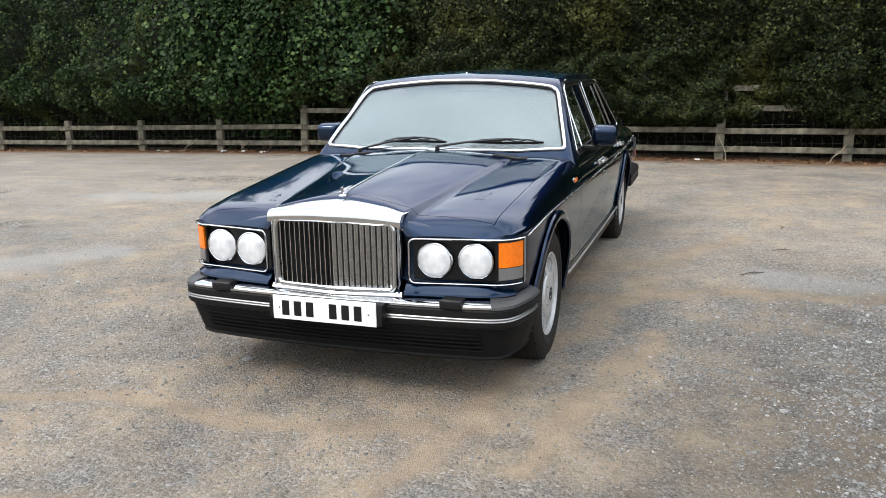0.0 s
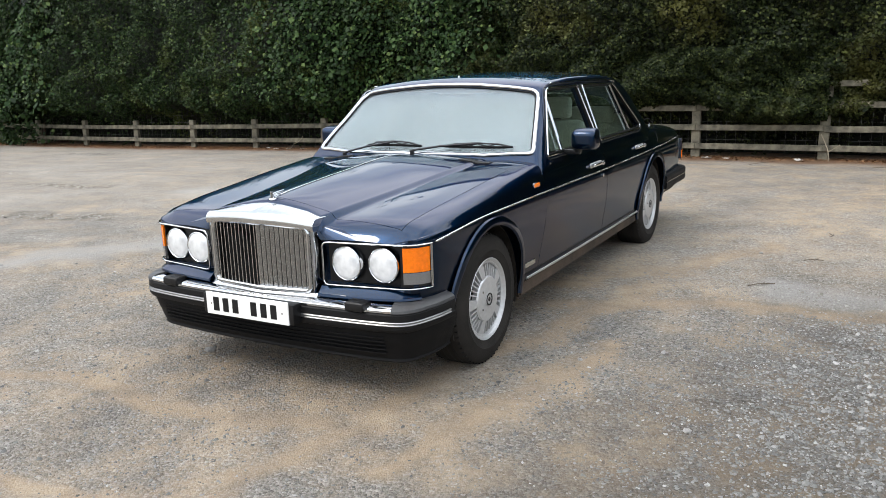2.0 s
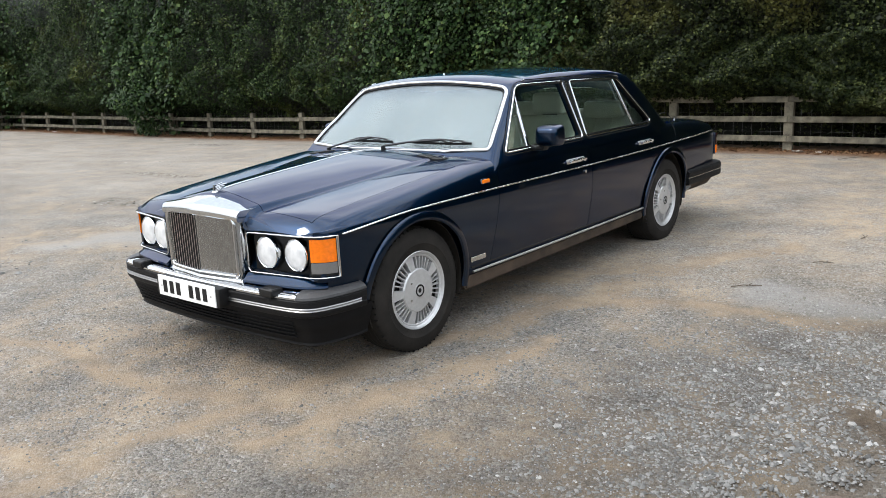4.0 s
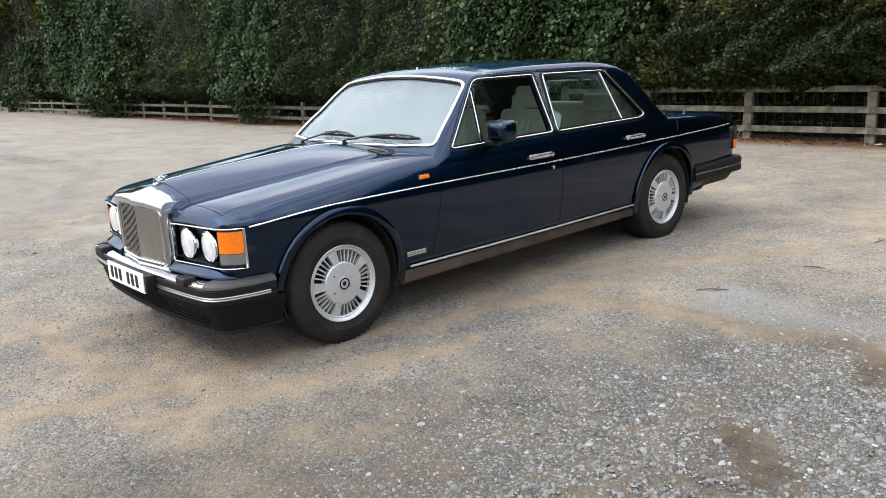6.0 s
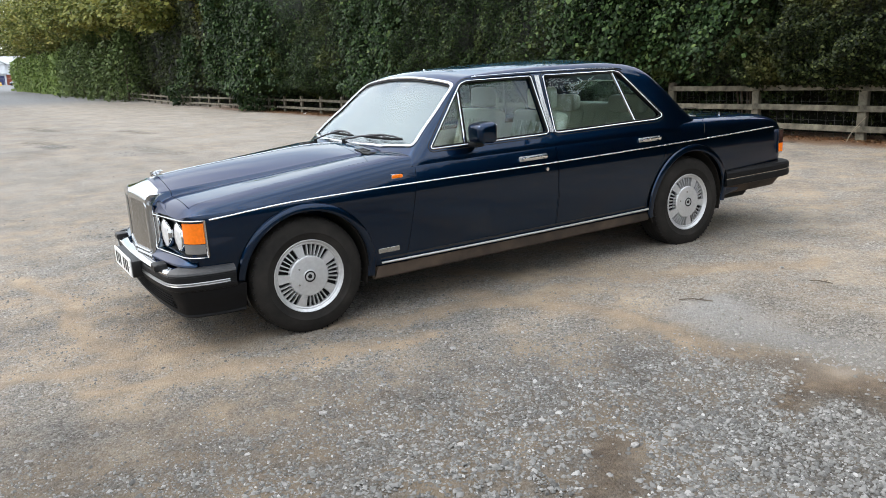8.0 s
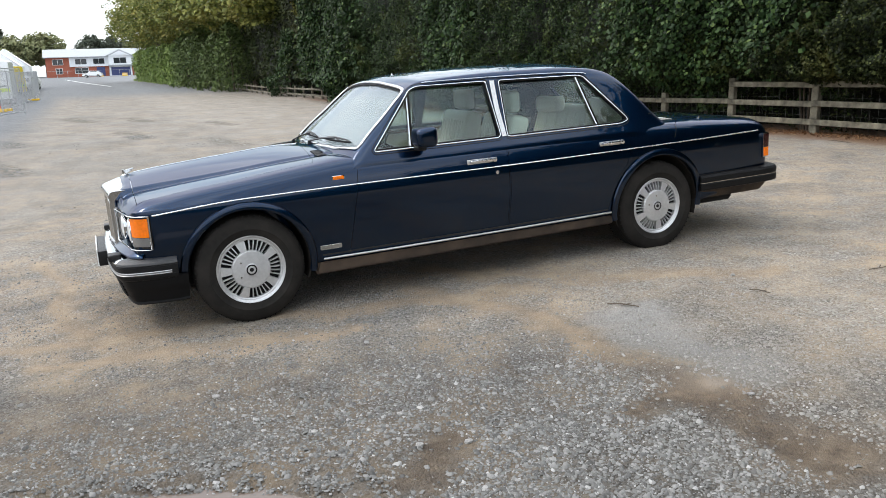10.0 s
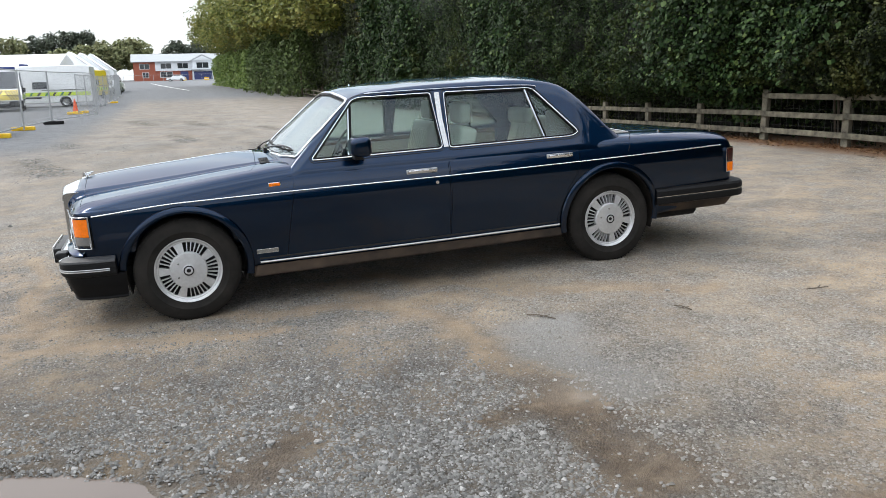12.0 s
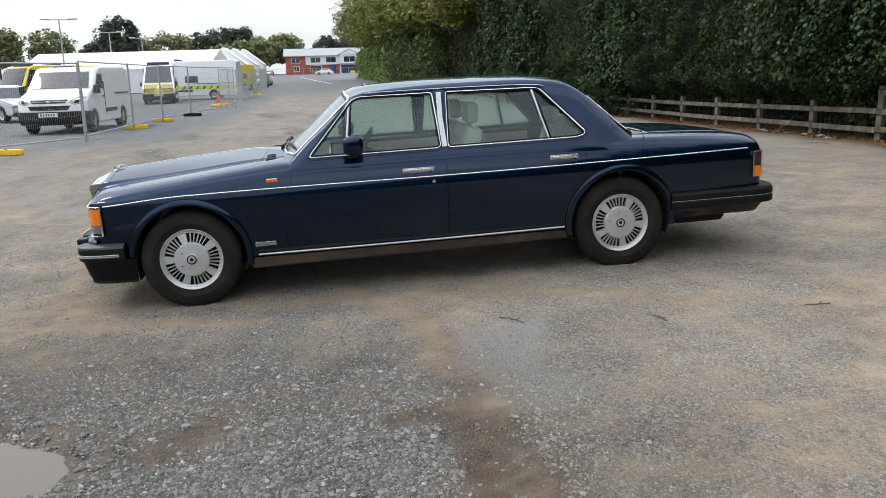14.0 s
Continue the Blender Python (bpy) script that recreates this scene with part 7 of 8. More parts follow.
def nose_patch(poly, prof, half, front, bow, lift):
    """A panel laid on the nose: its outline in (x, z), set proud of the skin."""
    zs = [p[1] for p in prof[1:7]]
    ys = [p[0] for p in prof[1:7]]
    bm = bmesh.new()
    vs = []

    def lay(px, pz):
        y = float(np.interp(pz, zs, ys))
        return bm.verts.new((px, y + bow_at(px, y, half, front, bow) - lift, pz))
    if len(poly) == 4:
        (ax, az), (bx, bz), (cx, cz), (dx, dz) = poly
        g = [[lay((ax + (bx - ax) * u) * (1 - v) + (dx + (cx - dx) * u) * v, (az + (bz - az) * u) * (1 - v) + (dz + (cz - dz) * u) * v) for u in np.linspace(0, 1, 11)] for v in np.linspace(0, 1, 9)]
        for r0, r1 in zip(g, g[1:]):
            for k in range(10):
                bm.faces.new((r0[k], r0[k + 1], r1[k + 1], r1[k]))
        ex = bmesh.ops.extrude_face_region(bm, geom=bm.faces[:])
        bmesh.ops.translate(bm, vec=(0, lift + 0.03, 0), verts=[v for v in ex["geom"] if isinstance(v, bmesh.types.BMVert)])
        return bm
    for i, (x, z) in enumerate(poly):
        x2, z2 = poly[(i + 1) % len(poly)]
        for k in range(6):
            px, pz = x + (x2 - x) * k / 6, z + (z2 - z) * k / 6
            y = float(np.interp(pz, zs, ys))
            vs.append(bm.verts.new((px, y + bow_at(px, y, half, front, bow) - lift, pz)))
    f = bm.faces.new(vs)
    bmesh.ops.triangulate(bm, faces=[f])
    ex = bmesh.ops.extrude_face_region(bm, geom=bm.faces[:])
    bmesh.ops.translate(bm, vec=(0, lift + 0.03, 0), verts=[v for v in ex["geom"] if isinstance(v, bmesh.types.BMVert)])
    return bm


def panel_van(label, m, paint=WHITE, length=4.97, height=1.97, band=None, chevron=False, category="van", group="", lights=False, wheelbase=2.93):
    """A van with its nose at -y, standing on its wheels at the origin (middle of the front axle)."""
    v = thing("panel_van" if category == "van" else "ambulance", label, category, group, m=m)
    h, L, half = height, length, 0.985
    f = -0.98
    bow = 0.10 if chevron else 0.34
    cowl_y, cowl_z = (f + 0.62, 1.34) if chevron else (f + 0.92, 1.30)
    prof = [(f + 0.12, 0.30), (f, 0.45), (f + 0.02, 0.82), (f + 0.07, 0.98), (f + 0.22, 1.07), (cowl_y, cowl_z), (f + 1.70, h - 0.10), (f + 2.1, h - 0.02), (f + L - 0.25, h), (f + L - 0.05, h - 0.12), (f + L, 1.0), (f + L, 0.35), (f + L - 0.1, 0.28), (f + 0.3, 0.26)]
    pb = bowed(prof, half, f, bow)
    for p in pb.verts:
        if p.co.z > 1.1:
            p.co.x *= 1 - 0.10 * (p.co.z - 1.1)
    body_v = bpy.data.meshes.new("body")
    pb.to_mesh(body_v)
    pb.free()
    cuts = []
    for y in (0, wheelbase):
        cuts.append(cylinder(0.385, 3.0, 28, Matrix.Translation((-1.5, y, 0.33)) @ Matrix.Rotation(radians(90), 4, "Y")))
    b = part("body", boolean(body_v, cuts), paint, v, smooth=14)
    for x in (0.86, -0.86):
        for y in (0, wheelbase):
            road_wheel(v, x, y)
    zt = h - 0.17
    patch_on = lambda poly, lift: nose_patch(poly, prof, half, f, bow, lift)
    part("windscreen", patch_on([(-0.84, cowl_z + 0.03), (0.84, cowl_z + 0.03), (0.73, zt), (-0.73, zt)], 0.028), VAN_GLASS, b)
    bprof = [(f + 0.10, 0.28), (f - 0.035, 0.40), (f - 0.05, 0.52), (f - 0.02, 0.66), (f + 0.3, 0.70), (f + 0.72, 0.62), (f + 0.66, 0.34), (f + 0.4, 0.26)]
    bmp = bowed(bprof, 0.995, f, bow * 0.95)
    part("bumper", bmp, PLASTIC, b, "black plastic bumper")
    if not chevron:
        part("grille", patch_on([(-0.46, 0.90), (0.46, 0.90), (0.54, 1.005), (-0.54, 1.005)], 0.012), PLASTIC, b)
        part("grille_bar", patch_on([(-0.48, 0.945), (0.48, 0.945), (0.49, 0.96), (-0.49, 0.96)], 0.018), DULL_CHROME, b)
        part("lower_grille", patch_on([(-0.52, 0.70), (0.52, 0.70), (0.60, 0.83), (-0.60, 0.83)], 0.010), PLASTIC, b)
        part("maker_badge", patch_on([(-0.09, 0.95), (0, 0.92), (0.09, 0.95), (0, 0.985)], 0.022), DULL_CHROME, b)
    part("number_plate", box(-0.26, 0.26, f - 0.075, f - 0.045, 0.52, 0.63), PLATE, b, "white plate with dark bars")
    for k in range(6):
        part("plate_bar", box(-0.21 + k * 0.072, -0.17 + k * 0.072, f - 0.079, f - 0.074, 0.545, 0.605), PLASTIC, b)
    for s in (1, -1):
        if not chevron:
            part("headlamp", mirrored(patch_on([(0.57, 0.91), (0.70, 0.845), (0.88, 0.88), (0.955, 1.06), (0.84, 1.10), (0.64, 1.0)], 0.014), s), LAMP_CLEAR, b, "swept-back headlamp")
            part("headlamp_bowl", mirrored(patch_on([(0.68, 0.90), (0.80, 0.90), (0.84, 1.0), (0.72, 0.98)], 0.020), s), DARK, b)
        part("cab_window", mirrored(prism([(f + 1.22, 1.18), (f + 2.02, 1.14), (f + 2.05, h - 0.26), (f + 1.70, h - 0.24)], 0.90, 0.962), s), VAN_GLASS, b)
        part("mirror", mirrored(box(0.99, 1.16, f + 1.02, f + 1.20, 1.14, 1.40, 0.04, 2), s), PLASTIC, b, "black door mirror")
        part("side_rub_strip", mirrored(box(0.96, 0.997, f + 2.1, f + 3.2, 0.56, 0.68, 0.01, 1), s), PLASTIC, b)
        part("slide_rail", mirrored(box(0.93, 0.985, f + 3.25, f + L - 0.35, 1.10, 1.14), s), PLASTIC, b)
        part("door_seam", mirrored(box(0.94, 0.987, f + 2.08, f + 2.092, 0.40, 1.50), s), DARK, b)
        part("door_handle", mirrored(box(0.95, 0.998, f + 1.92, f + 2.04, 1.03, 1.07, 0.01, 1), s), PLASTIC, b)
        if band:
            part("reflective_band", mirrored(box(0.90, 0.992, f + 0.9, f + L - 0.1, 0.74, 0.98), s), LIME, b, "lime green reflective band")
            for k in range(9):
                part("band_block", mirrored(prism([(f + 1.0 + k * 0.48, 0.745), (f + 1.14 + k * 0.48, 0.745), (f + 1.30 + k * 0.48, 0.975), (f + 1.16 + k * 0.48, 0.975)], 0.90, 0.995), s), GREEN_FILM if k % 2 else PLASTIC, b)
            part("side_window", mirrored(prism([(f + 2.7, 1.20), (f + 3.6, 1.20), (f + 3.6, 1.66), (f + 2.7, 1.66)], 0.86, 0.975), s), VAN_GLASS, b)
    if chevron:
        part("nose_panel", patch_on([(-0.90, 0.70), (0.90, 0.70), (0.88, 1.29), (-0.88, 1.29)], 0.02), YELLOW_PAINT, b, "yellow nose with dark chevrons")
        for k in range(6):
            for s in (1, -1):
                x0 = 0.03 + k * 0.15
                part("chevron_bar", mirrored(patch_on([(x0, 1.26), (min(0.87, x0 + 0.065), 1.26), (min(0.88, x0 + 0.40), 0.73), (min(0.87, x0 + 0.33), 0.73)], 0.028), s), RED_LENS, b)
        part("lower_strip", patch_on([(-0.9, 0.955), (0.9, 0.955), (0.9, 0.985), (-0.9, 0.985)], 0.034), PLASTIC, b)
    if lights:
        part("light_bar", box(-0.7, 0.7, f + 1.95, f + 2.2, h - 0.03, h + 0.12, 0.04, 2), BLUE_DOOR, b, "blue roof light bar")
    return v


LAMP_CLEAR = simple("vehicle_lamp", (0.30, 0.31, 0.32), 0.08, 0.3, 0.15, 20, coat=1.0)


def stand(x, y, toward):
    """A pose on the ground whose -y looks along a heading in degrees."""
    return pose(x, y, gz(x, y), 0, 0, toward)


# nose towards the camera: turned so that -y points along +x and a little -y
panel_van("clean white panel van with black bumper, parked behind the mesh fence", stand(-19.3, -6.9, 87))
panel_van("white ambulance with yellow and dark chevron nose, parked", stand(-48.5, -9.6, 97), height=2.55, length=5.6, band=True, chevron=True, category="ambulance", group="ambulances", lights=True, wheelbase=3.4)
panel_van("white ambulance with lime reflective band along its side", stand(-55.5, -10.5, -6), height=2.75, length=6.4, band=True, category="ambulance", group="ambulances", lights=True, wheelbase=3.7)
panel_van("yellow ambulance with reflective side band, parked beyond the fence", stand(-72, -8.1, 70), paint=YELLOW_PAINT, height=2.5, length=5.6, band=True, category="ambulance", group="ambulances", lights=True, wheelbase=3.4)
panel_van("white ambulance standing in the row behind the vans", stand(-41.0, -14.0, 62), height=2.3, length=5.2, band=True, category="ambulance", group="ambulances", lights=True)
panel_van("yellow ambulance in the back row beside the marquee", stand(-40.5, -15.9, 60), paint=YELLOW_PAINT, height=2.5, length=5.6, band=True, category="ambulance", group="ambulances", lights=True)
panel_van("yellow ambulance in the back row beside the marquee", stand(-44.7, -15.7, 60), paint=YELLOW_PAINT, height=2.5, length=5.6, band=True, category="ambulance", group="ambulances", lights=True)


def hatchback(label, m, paint, group="parked cars"):
    c = thing("parked_car", label, "car", group, m=m)
    prof = [(-0.85, 0.28), (-0.88, 0.52), (-0.80, 0.72), (0.15, 0.90), (0.85, 1.38), (1.3, 1.46), (2.3, 1.42), (3.1, 1.02), (3.3, 0.95), (3.35, 0.5), (3.25, 0.28)]
    me = bpy.data.meshes.new("body")
    pb = profile_body(prof, 0.88, 0.32, 0.85, 0.06)
    pb.to_mesh(me)
    pb.free()
    b = part("body", boolean(me, [cylinder(0.36, 3.0, 24, Matrix.Translation((-1.5, y, 0.31)) @ Matrix.Rotation(radians(90), 4, "Y")) for y in (0, 2.55)]), paint, c)
    for x in (0.78, -0.78):
        for y in (0, 2.55):
            road_wheel(c, x, y, 0.31, 0.2)
    part("windscreen", on_slope(0.24, 0.955, 0.80, 1.345, 0.70, 0.58, 0.012), VAN_GLASS, b)
    for s in (1, -1):
        part("side_glass", mirrored(prism([(0.50, 0.96), (2.75, 0.98), (2.25, 1.34), (1.0, 1.36)], 0.70, 0.775), s), VAN_GLASS, b)
        part("headlamp", mirrored(box(0.50, 0.86, -0.86, -0.5, 0.56, 0.70, 0.03, 1), s), LAMP_CLEAR, b)
        part("mirror", mirrored(box(0.86, 1.0, 0.55, 0.67, 0.92, 1.04, 0.03, 1), s), paint, b)
        part("side_trim", mirrored(box(0.85, 0.895, 0.45, 2.1, 0.42, 0.47), s), PLASTIC, b)
    part("grille", box(-0.42, 0.42, -0.90, -0.8, 0.52, 0.62, 0.02, 1), PLASTIC, b)
    part("bumper", box(-0.84, 0.84, -0.91, -0.6, 0.26, 0.42, 0.04, 1), PLASTIC, b)
    return c


hatchback("silver estate car parked nose-on beyond the mesh fence", stand(-28.0, -11.0, 140), SILVER_PAINT)
hatchback("white hatchback parked in front of the two-storey building", stand(-200, -0.2, -10), WHITE)
hatchback("dark car parked by the far building", stand(-205, 11.5, 60), simple("dark_vehicle_paint", (0.02, 0.022, 0.025), 0.3, 0, 0.1, 5, coat=1.0))
for i, (x, y) in enumerate(((-86, -6.6), (-92, -6.7), (-98, -6.9))):
    hatchback("silver car in the row beyond the fence", stand(x, y, 80), SILVER_PAINT if i % 2 == 0 else WHITE)
for i, (x, y) in enumerate(((-205, -13), (-206, -16), (-207, -19))):
    hatchback("small car parked under the far trees", stand(x, y, 80), WHITE if i == 1 else SILVER_PAINT)


# temporary mesh fencing
def fence_panel(ax, ay, bx, by):
    L = math.hypot(bx - ax, by - ay)
    p = thing("mesh_fence_panel", "galvanised temporary mesh fence panel standing on block feet", "fence panel", "temporary fence panels", m=pose(ax, ay, gz((ax + bx) / 2, (ay + by) / 2), 0, 0, math.degrees(math.atan2(by - ay, bx - ax))))
    for x in (0.04, L - 0.04):
        part("upright", cylinder(0.021, 1.98, 10, Matrix.Translation((x, 0, 0.03))), GALV, p)
    for z in (0.16, 1.98):
        part("cross_tube", cylinder(0.019, L - 0.08, 10, Matrix.Translation((0.04, 0, z)) @ Matrix.Rotation(radians(90), 4, "Y")), GALV, p)
    wires = [box(x - 0.0012, x + 0.0012, -0.0012, 0.0012, 0.16, 1.98) for x in np.arange(0.09, L - 0.05, 0.055)]
    wires += [box(0.04, L - 0.04, -0.0012, 0.0012, z - 0.0012, z + 0.0012) for z in np.arange(0.3, 1.95, 0.2)]
    part("wire_mesh", joined(*wires), GALV, p, smooth=0)


def block_foot(x, y, turn, material=YELLOW, label="yellow plastic fence foot block lying on the ground"):
    f = thing("fence_foot", label, "fence foot", "fence feet", m=pose(x, y, gz(x, y), 0, 0, turn))
    part("block", box(-0.36, 0.36, -0.11, 0.11, 0, 0.13, 0.03, 2), material, f)
    part("socket", cylinder(0.03, 0.02, 12, Matrix.Translation((0, 0, 0.125))), DARK, f)


LINE = [(-9.0, -8.5), (-11.9, -6.75), (-14.9, -5.03), (-19.6, -4.92), (-23.9, -4.85), (-28.0, -4.5), (-34.6, -3.4)]
for a, b_ in zip(LINE, LINE[1:]):
    fence_panel(*a, *b_)
ROW2 = [(-38.5, -4.6), (-42.0, -4.5), (-45.5, -4.4), (-49, -4.4), (-52.5, -4.35), (-56, -4.3), (-59.5, -4.3), (-63, -4.3), (-70, -4.5), (-77, -4.7)]
for a, b_ in zip(ROW2, ROW2[1:]):
    fence_panel(*a, *b_)
for x, y in ((-12.5, -6.1), (-20.0, -4.95), (-24.1, -4.9), (-39.2, -4.85), (-40.6, -4.7), (-58.4, -4.25)):
    block_foot(x, y, 82)
block_foot(-28.0, -4.45, 70, RUBBER, "black rubber fence foot block lying on the ground")


def barrier_block(x, y):
    b = thing("barrier_block", "yellow plastic barrier block standing on the tarmac", "barrier", "barrier blocks", m=pose(x, y, gz(x, y), 0, 0, 90))
    part("block", prism([(-0.7, 0), (0.7, 0), (0.62, 0.30), (0.58, 0.75), (-0.58, 0.75), (-0.62, 0.30)], -0.2, 0.2, "y"), YELLOW, b)
    part("pale_band", box(-0.60, 0.60, -0.21, 0.21, 0.34, 0.48), PLATE, b)


barrier_block(-214, 3.0)
barrier_block(-214, 8.6)


def cone(x, y):
    c = thing("traffic_cone", "orange traffic cone with a pale band", "traffic cone", m=pose(x, y, gz(x, y)))
    part("cone", lathe([(0.02, 0.75), (0.035, 0.74), (0.14, 0.05), (0.14, 0.03)], 20, "z"), ORANGE, c)
    part("base", box(-0.19, 0.19, -0.19, 0.19, 0, 0.035, 0.01, 1), ORANGE, c)
    part("band", lathe([(0.075, 0.45), (0.106, 0.26)], 20, "z"), PLATE, c)


cone(-41.0, -5.0)


def marquee(x0, y0, x1, y1, wide, eave, ridge):
    """A long white frame tent between two places."""
    L = math.hypot(x1 - x0, y1 - y0)
    t = thing("marquee", "long white canvas marquee with a pitched roof", "marquee", "marquees", m=pose(x0, y0, gz(x0, y0), 0, 0, math.degrees(math.atan2(y1 - y0, x1 - x0))))
    h = wide / 2
    part("roof", prism([(-h - 0.1, eave), (0, ridge), (h + 0.1, eave), (h + 0.1, eave + 0.08), (0, ridge + 0.08), (-h - 0.1, eave + 0.08)], 0, L), CANVAS, t, smooth=0)
    for s in (-1, 1):
        for k in range(max(1, int(L / 5))):
            a, b = k * L / max(1, int(L / 5)), (k + 1) * L / max(1, int(L / 5))
            part("wall_panel", box(a + 0.04, b - 0.04, s * h - 0.03, s * h + 0.03, 0, eave), CANVAS, t, smooth=0)
    for x in (0, L):
        part("gable", prism([(-h, 0.0), (h, 0.0), (h, eave), (0, ridge), (-h, eave)], x - 0.03, x + 0.03), CANVAS, t, smooth=0)


marquee(-80.5, -9.4, -83.0, -27.8, 10, 2.2, 4.0)
for x, y in ((-88, -7.6), (-93, -7.0), (-98, -6.4)):
    marquee(x - 3.4, y - 2.2, x + 1.6, y - 2.2, 4.6, 2.4, 4.3)


def lamp_post(x, y, h):
    p = thing("lamp_post", "tall grey twin-headed lamp post", "lamp post", "lamp posts", m=pose(x, y, gz(x, y)))
    part("pole", cylinder(0.09, h, 12, None, 0.05), GALV, p)
    part("arm", box(-0.04, 0.04, -0.9, 0.9, h - 0.02, h + 0.05), GALV, p)
    for s in (-1, 1):
        part("lamp_head", box(-0.14, 0.14, s * 1.1 - 0.35, s * 1.1 + 0.35, h, h + 0.12, 0.03, 1), GALV, p)


lamp_post(-66, -20.4, 6.4)
lamp_post(-84, -20.9, 6.1)
lamp_post(-99, -20.8, 6.0)


def office():
    """The two-storey building that closes the far end: brick and white plaster, grey sheet roof, gabled bay."""
    bx, by = -222, -9.2
    b = thing("office_building", "two-storey red brick and white plastered building with grey roof", "building", m=pose(bx, by, gz(bx, by), 0, 0, 0))
    # front faces +x; the length runs along +y
    part("brick_wing", box(-9, 0, 0, 5.4, 0, 5.0), BRICK, b, "red brick end wing", smooth=0)
    part("ground_floor_wall", box(-9, -0.25, 5.4, 30, 0, 2.7), BRICK, b, smooth=0)
    part("upper_wall", box(-9, 0.05, 5.4, 30, 2.5, 5.0), PLASTER, b, "white plastered upper storey", smooth=0)
    part("roof", prism([(0.7, 4.95), (-4.5, 7.0), (-9.7, 4.95), (-9.7, 4.8), (0.7, 4.8)], -0.5, 30.5, "y"), ROOFING, b, "grey sheet roof", smooth=0)
    bay = part("bay", box(0.0, 0.9, 14.6, 20.0, 0, 5.2), PLASTER, b, smooth=0)
    part("bay_gable", prism([(14.2, 5.1), (20.4, 5.1), (17.3, 6.6)], -2.0, 1.2), ROOFING, b, smooth=0)
    part("bay_face", prism([(14.7, 5.0), (19.9, 5.0), (17.3, 6.25)], 1.0, 1.25), PLASTER, bay, smooth=0)
    part("bay_door", box(0.85, 0.96, 15.0, 19.6, 0.1, 2.2), BLUE_DOOR, bay)
    part("canopy", box(0.0, 2.0, 14.4, 20.2, 2.5, 2.75), ROOFING, b)
    wins = [(0.02, 1.6, 3.9, 3.1, 4.3), (0.02, 2.2, 3.6, 0.9, 2.1), (0.07, 6.8, 9.4, 3.1, 4.4), (0.07, 11.0, 13.6, 3.1, 4.4), (0.92, 15.8, 18.8, 3.1, 4.5), (0.07, 21.0, 23.6, 3.1, 4.4), (0.07, 25.4, 28.0, 3.1, 4.4), (-0.2, 6.6, 9.6, 0.9, 2.2)]
    for x, y0, y1, z0, z1 in wins:
        w = part("window", box(x - 0.05, x + 0.03, y0 - 0.1, y1 + 0.1, z0 - 0.1, z1 + 0.1), PLASTER, b, smooth=0)
        part("pane", box(x, x + 0.05, y0, (y0 + y1) / 2 - 0.04, z0, z1), VAN_GLASS, w, smooth=0)
        part("pane", box(x, x + 0.05, (y0 + y1) / 2 + 0.04, y1, z0, z1), VAN_GLASS, w, smooth=0)
    for y0, y1 in ((11.6, 13.6), (21.5, 24.5)):
        part("door", box(-0.27, -0.2, y0, y1, 0.1, 2.3), BLUE_DOOR, b)


office()
fence_far = thing("boundary_fence", "low grey boundary fence before the far building", "fence")
for k in range(14):
    part("fence_post", cylinder(0.04, 1.6, 8, Matrix.Translation((-218, -14 + k * 2.4, gz(-218, 0)))), GALV, fence_far)
part("fence_rail", box(-218.02, -217.98, -14, 17.2, gz(-218, 0) + 1.5, gz(-218, 0) + 1.55), GALV, fence_far)
line_ob = thing("painted_line", "worn white painted line on the tarmac", "road marking")
part("line", sweep([(x, y, gz(x, y) + 0.012) for x, y in ((-168, -4.0), (-140, -2.0), (-115, 0.0), (-95, 1.8))], (0, 0, 1), 0.12, 0.004, square=True), WHITE_LINE, line_ob)


# ---- small things on the ground ----
def water():
    m, n, l, b = shader("muddy_water")
    setp(b, color=(0.125, 0.098, 0.082), rough=0.10, ior=1.33, spec=0.6)
    pts = [(3.10 + 0.95 * math.cos(a) * 0.5 + 0.45 * math.sin(a) * 0.87, -0.78 + 0.95 * math.cos(a) * 0.87 - 0.45 * math.sin(a) * 0.5) for a in np.linspace(0, 2 * math.pi, 40)[:-1]]
    zw = gz(3.0, -0.6) - 0.035
    ob = new("puddle", bpy.data.meshes.new("puddle"))
    bm = prism(pts, zw - 0.06, zw, "z")
    bm.to_mesh(ob.data)
    bm.free()
    finish(ob.data, m, 0)
    tagged(ob, "shallow muddy brown puddle lying in the gravel", "puddle", kind="structure")


water()


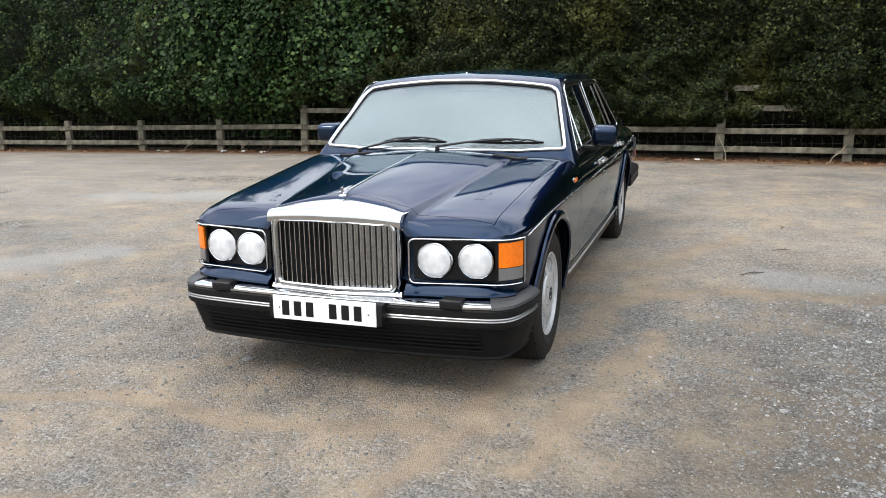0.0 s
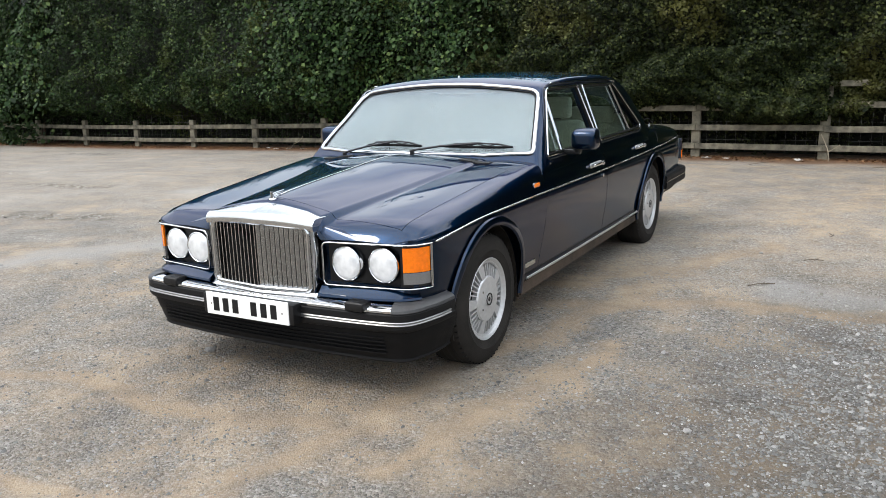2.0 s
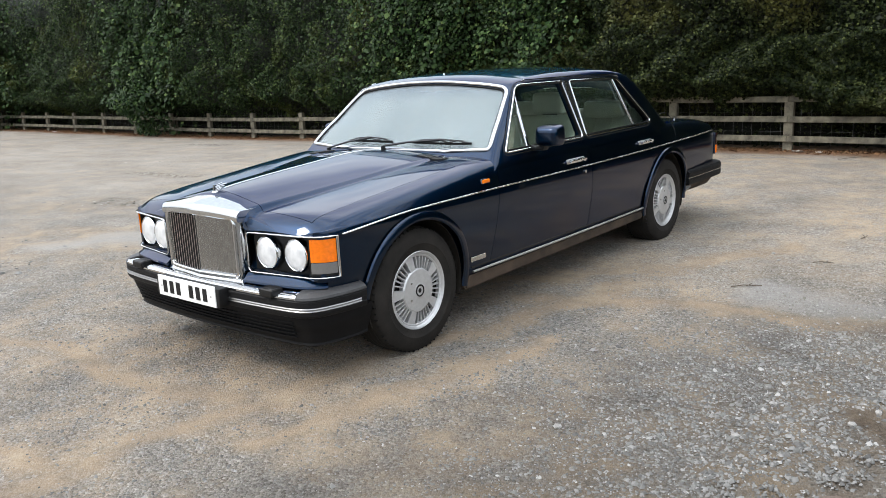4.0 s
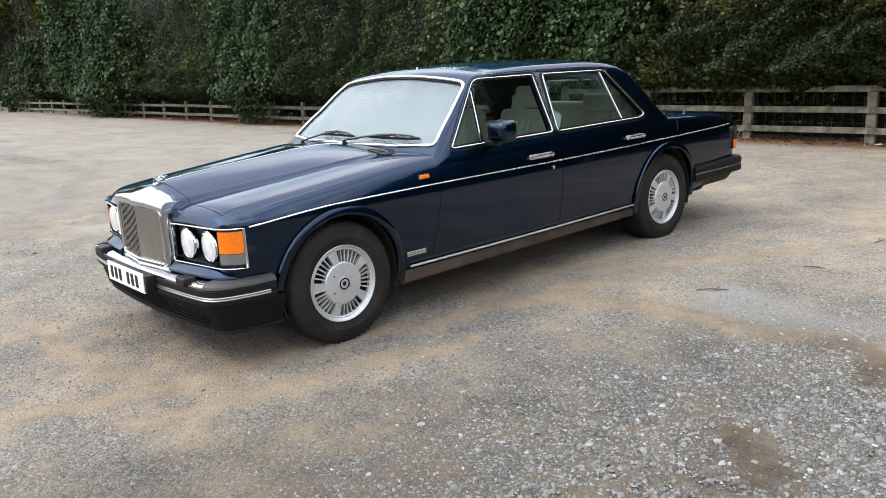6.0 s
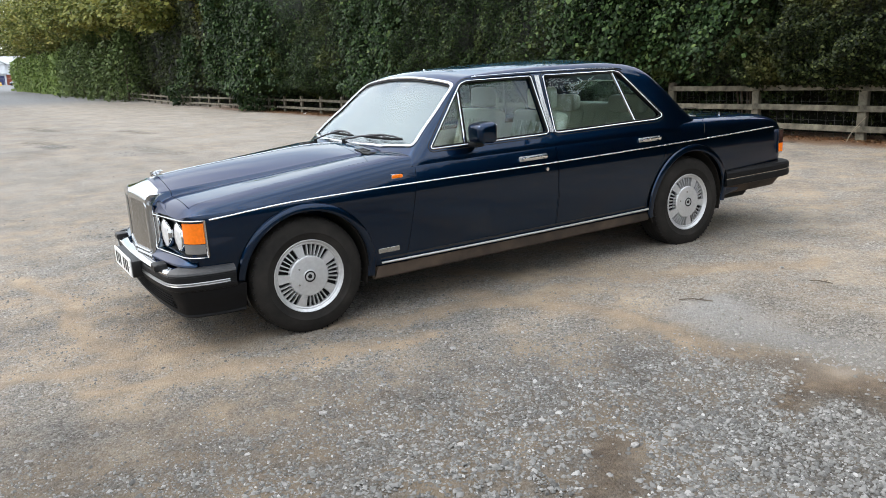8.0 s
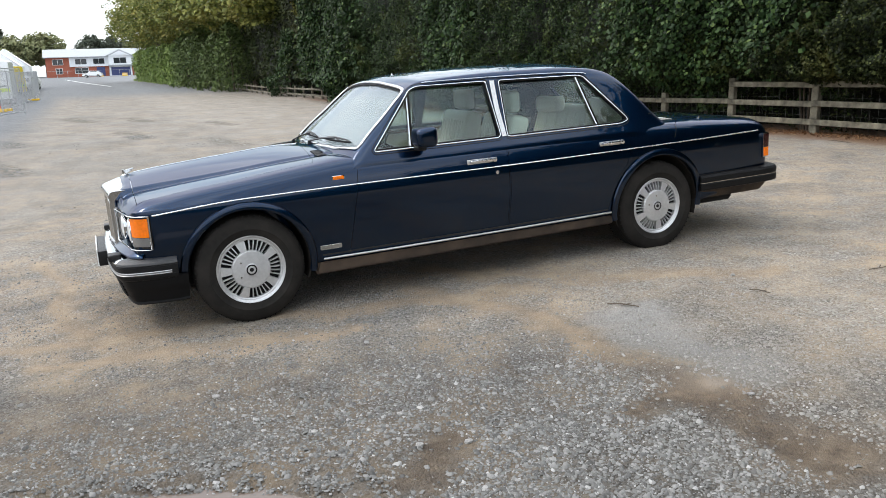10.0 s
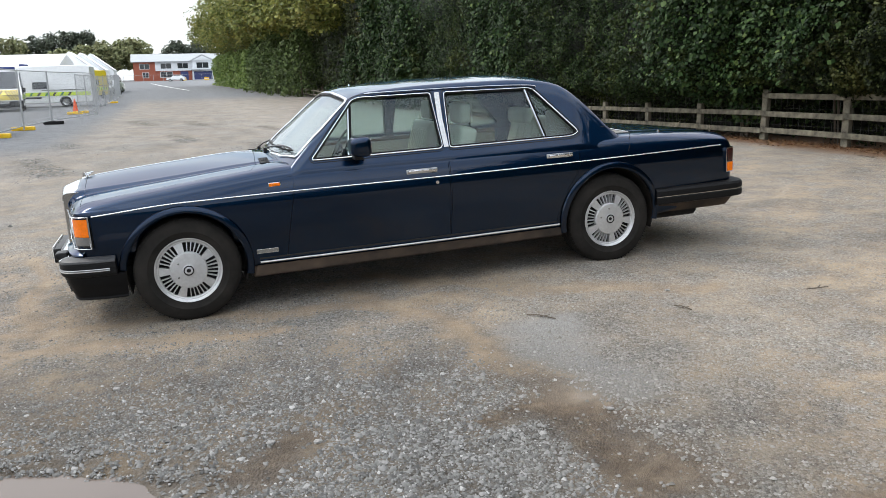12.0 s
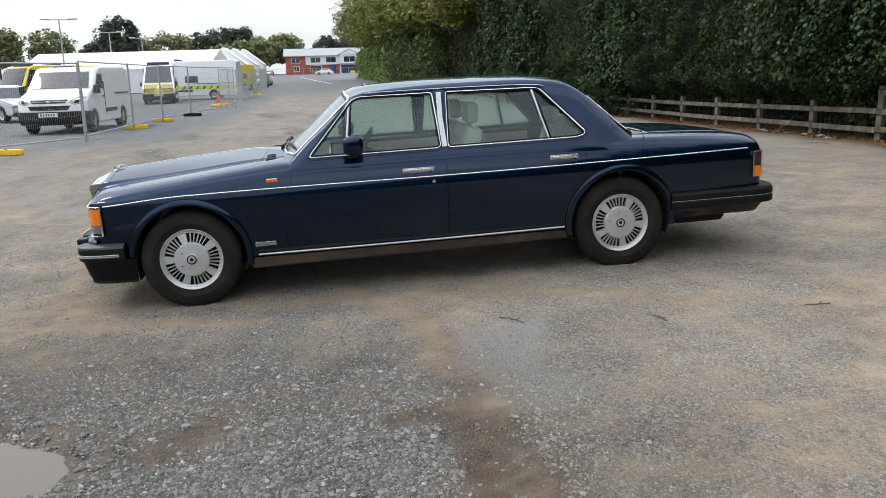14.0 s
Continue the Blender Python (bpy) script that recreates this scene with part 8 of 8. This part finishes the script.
def twig(x, y, length, turn, seed):
    r = random.Random(seed)
    t = thing("twig", "small dark broken twig lying on the gravel", "twig", "twigs on the ground", m=pose(x, y, gz(x, y) + 0.006, 0, 0, turn))
    part("stick", sweep([(-length / 2, 0, 0), (-length * 0.1, r.uniform(-0.02, 0.02), 0.008), (length / 2, r.uniform(-0.02, 0.02), 0.004)], (0, 0, 1), 0.0038, 0.0035, seg=6), BARK, t)
    part("side_shoot", sweep([(0, 0, 0.004), (length * 0.22, length * 0.2, 0.012)], (0, 0, 1), 0.004, 0.003, seg=5), BARK, t)


for i, (x, y, ln, tn) in enumerate(((1.946, 2.047, 0.20, 35), (2.257, 3.896, 0.16, 80), (-6.2, 9.3, 0.5, 20), (-3.0, 9.6, 0.6, -15), (2.6, 9.4, 0.5, 30), (0.9, 9.55, 0.7, 65), (2.2, 2.9, 0.14, 10))):
    twig(x, y, ln, tn, i)


def big_stone(x, y, r, seed):
    rng = np.random.default_rng(seed)
    bm = bmesh.new()
    bmesh.ops.create_icosphere(bm, subdivisions=1, radius=r)
    f = rng.uniform(0.75, 1.2, 3)
    for v in bm.verts:
        k = 1 + 0.22 * noise.noise(v.co * (1.8 / r) + Vector((seed, 0, 0)))
        v.co = Vector((v.co.x * f[0] * k * 1.15, v.co.y * f[1] * k, v.co.z * 0.62 * k))
    t = tagged(new("stone", bpy.data.meshes.new("stone")), "single larger pale stone lying loose on the gravel", "stone", "larger stones")
    bm.to_mesh(t.data)
    bm.free()
    finish(t.data, PALE_STONE, 20)
    t.matrix_world = pose(x, y, gz(x, y) + float(lumps(x, y)) + r * 0.3, 0, 0, rng.uniform(0, 360))


PALE_STONE = simple("pale_stone", (0.26, 0.252, 0.238), 0.85, 0, 0.35, 60, 0.5, 150)
STONES = [(3.16, -0.42, 0.022), (3.02, -0.60, 0.016), (2.93, -0.80, 0.02), (3.10, -0.78, 0.013), (-0.66, -0.52, 0.026), (1.80, 3.06, 0.016), (3.0, 0.26, 0.02), (2.0, -0.43, 0.018), (2.67, 0.30, 0.016), (3.06, 0.46, 0.019)]
srng = random.Random(5)
STONES += [(srng.uniform(1.2, 4.6), srng.uniform(-2.4, 3.2), srng.uniform(0.009, 0.015)) for _ in range(16)]
STONES += [(srng.uniform(2.2, 3.6), srng.uniform(-1.3, 1.2), srng.uniform(0.010, 0.017)) for _ in range(8)]
for i, (x, y, r) in enumerate(STONES):
    big_stone(x, y, r, i)
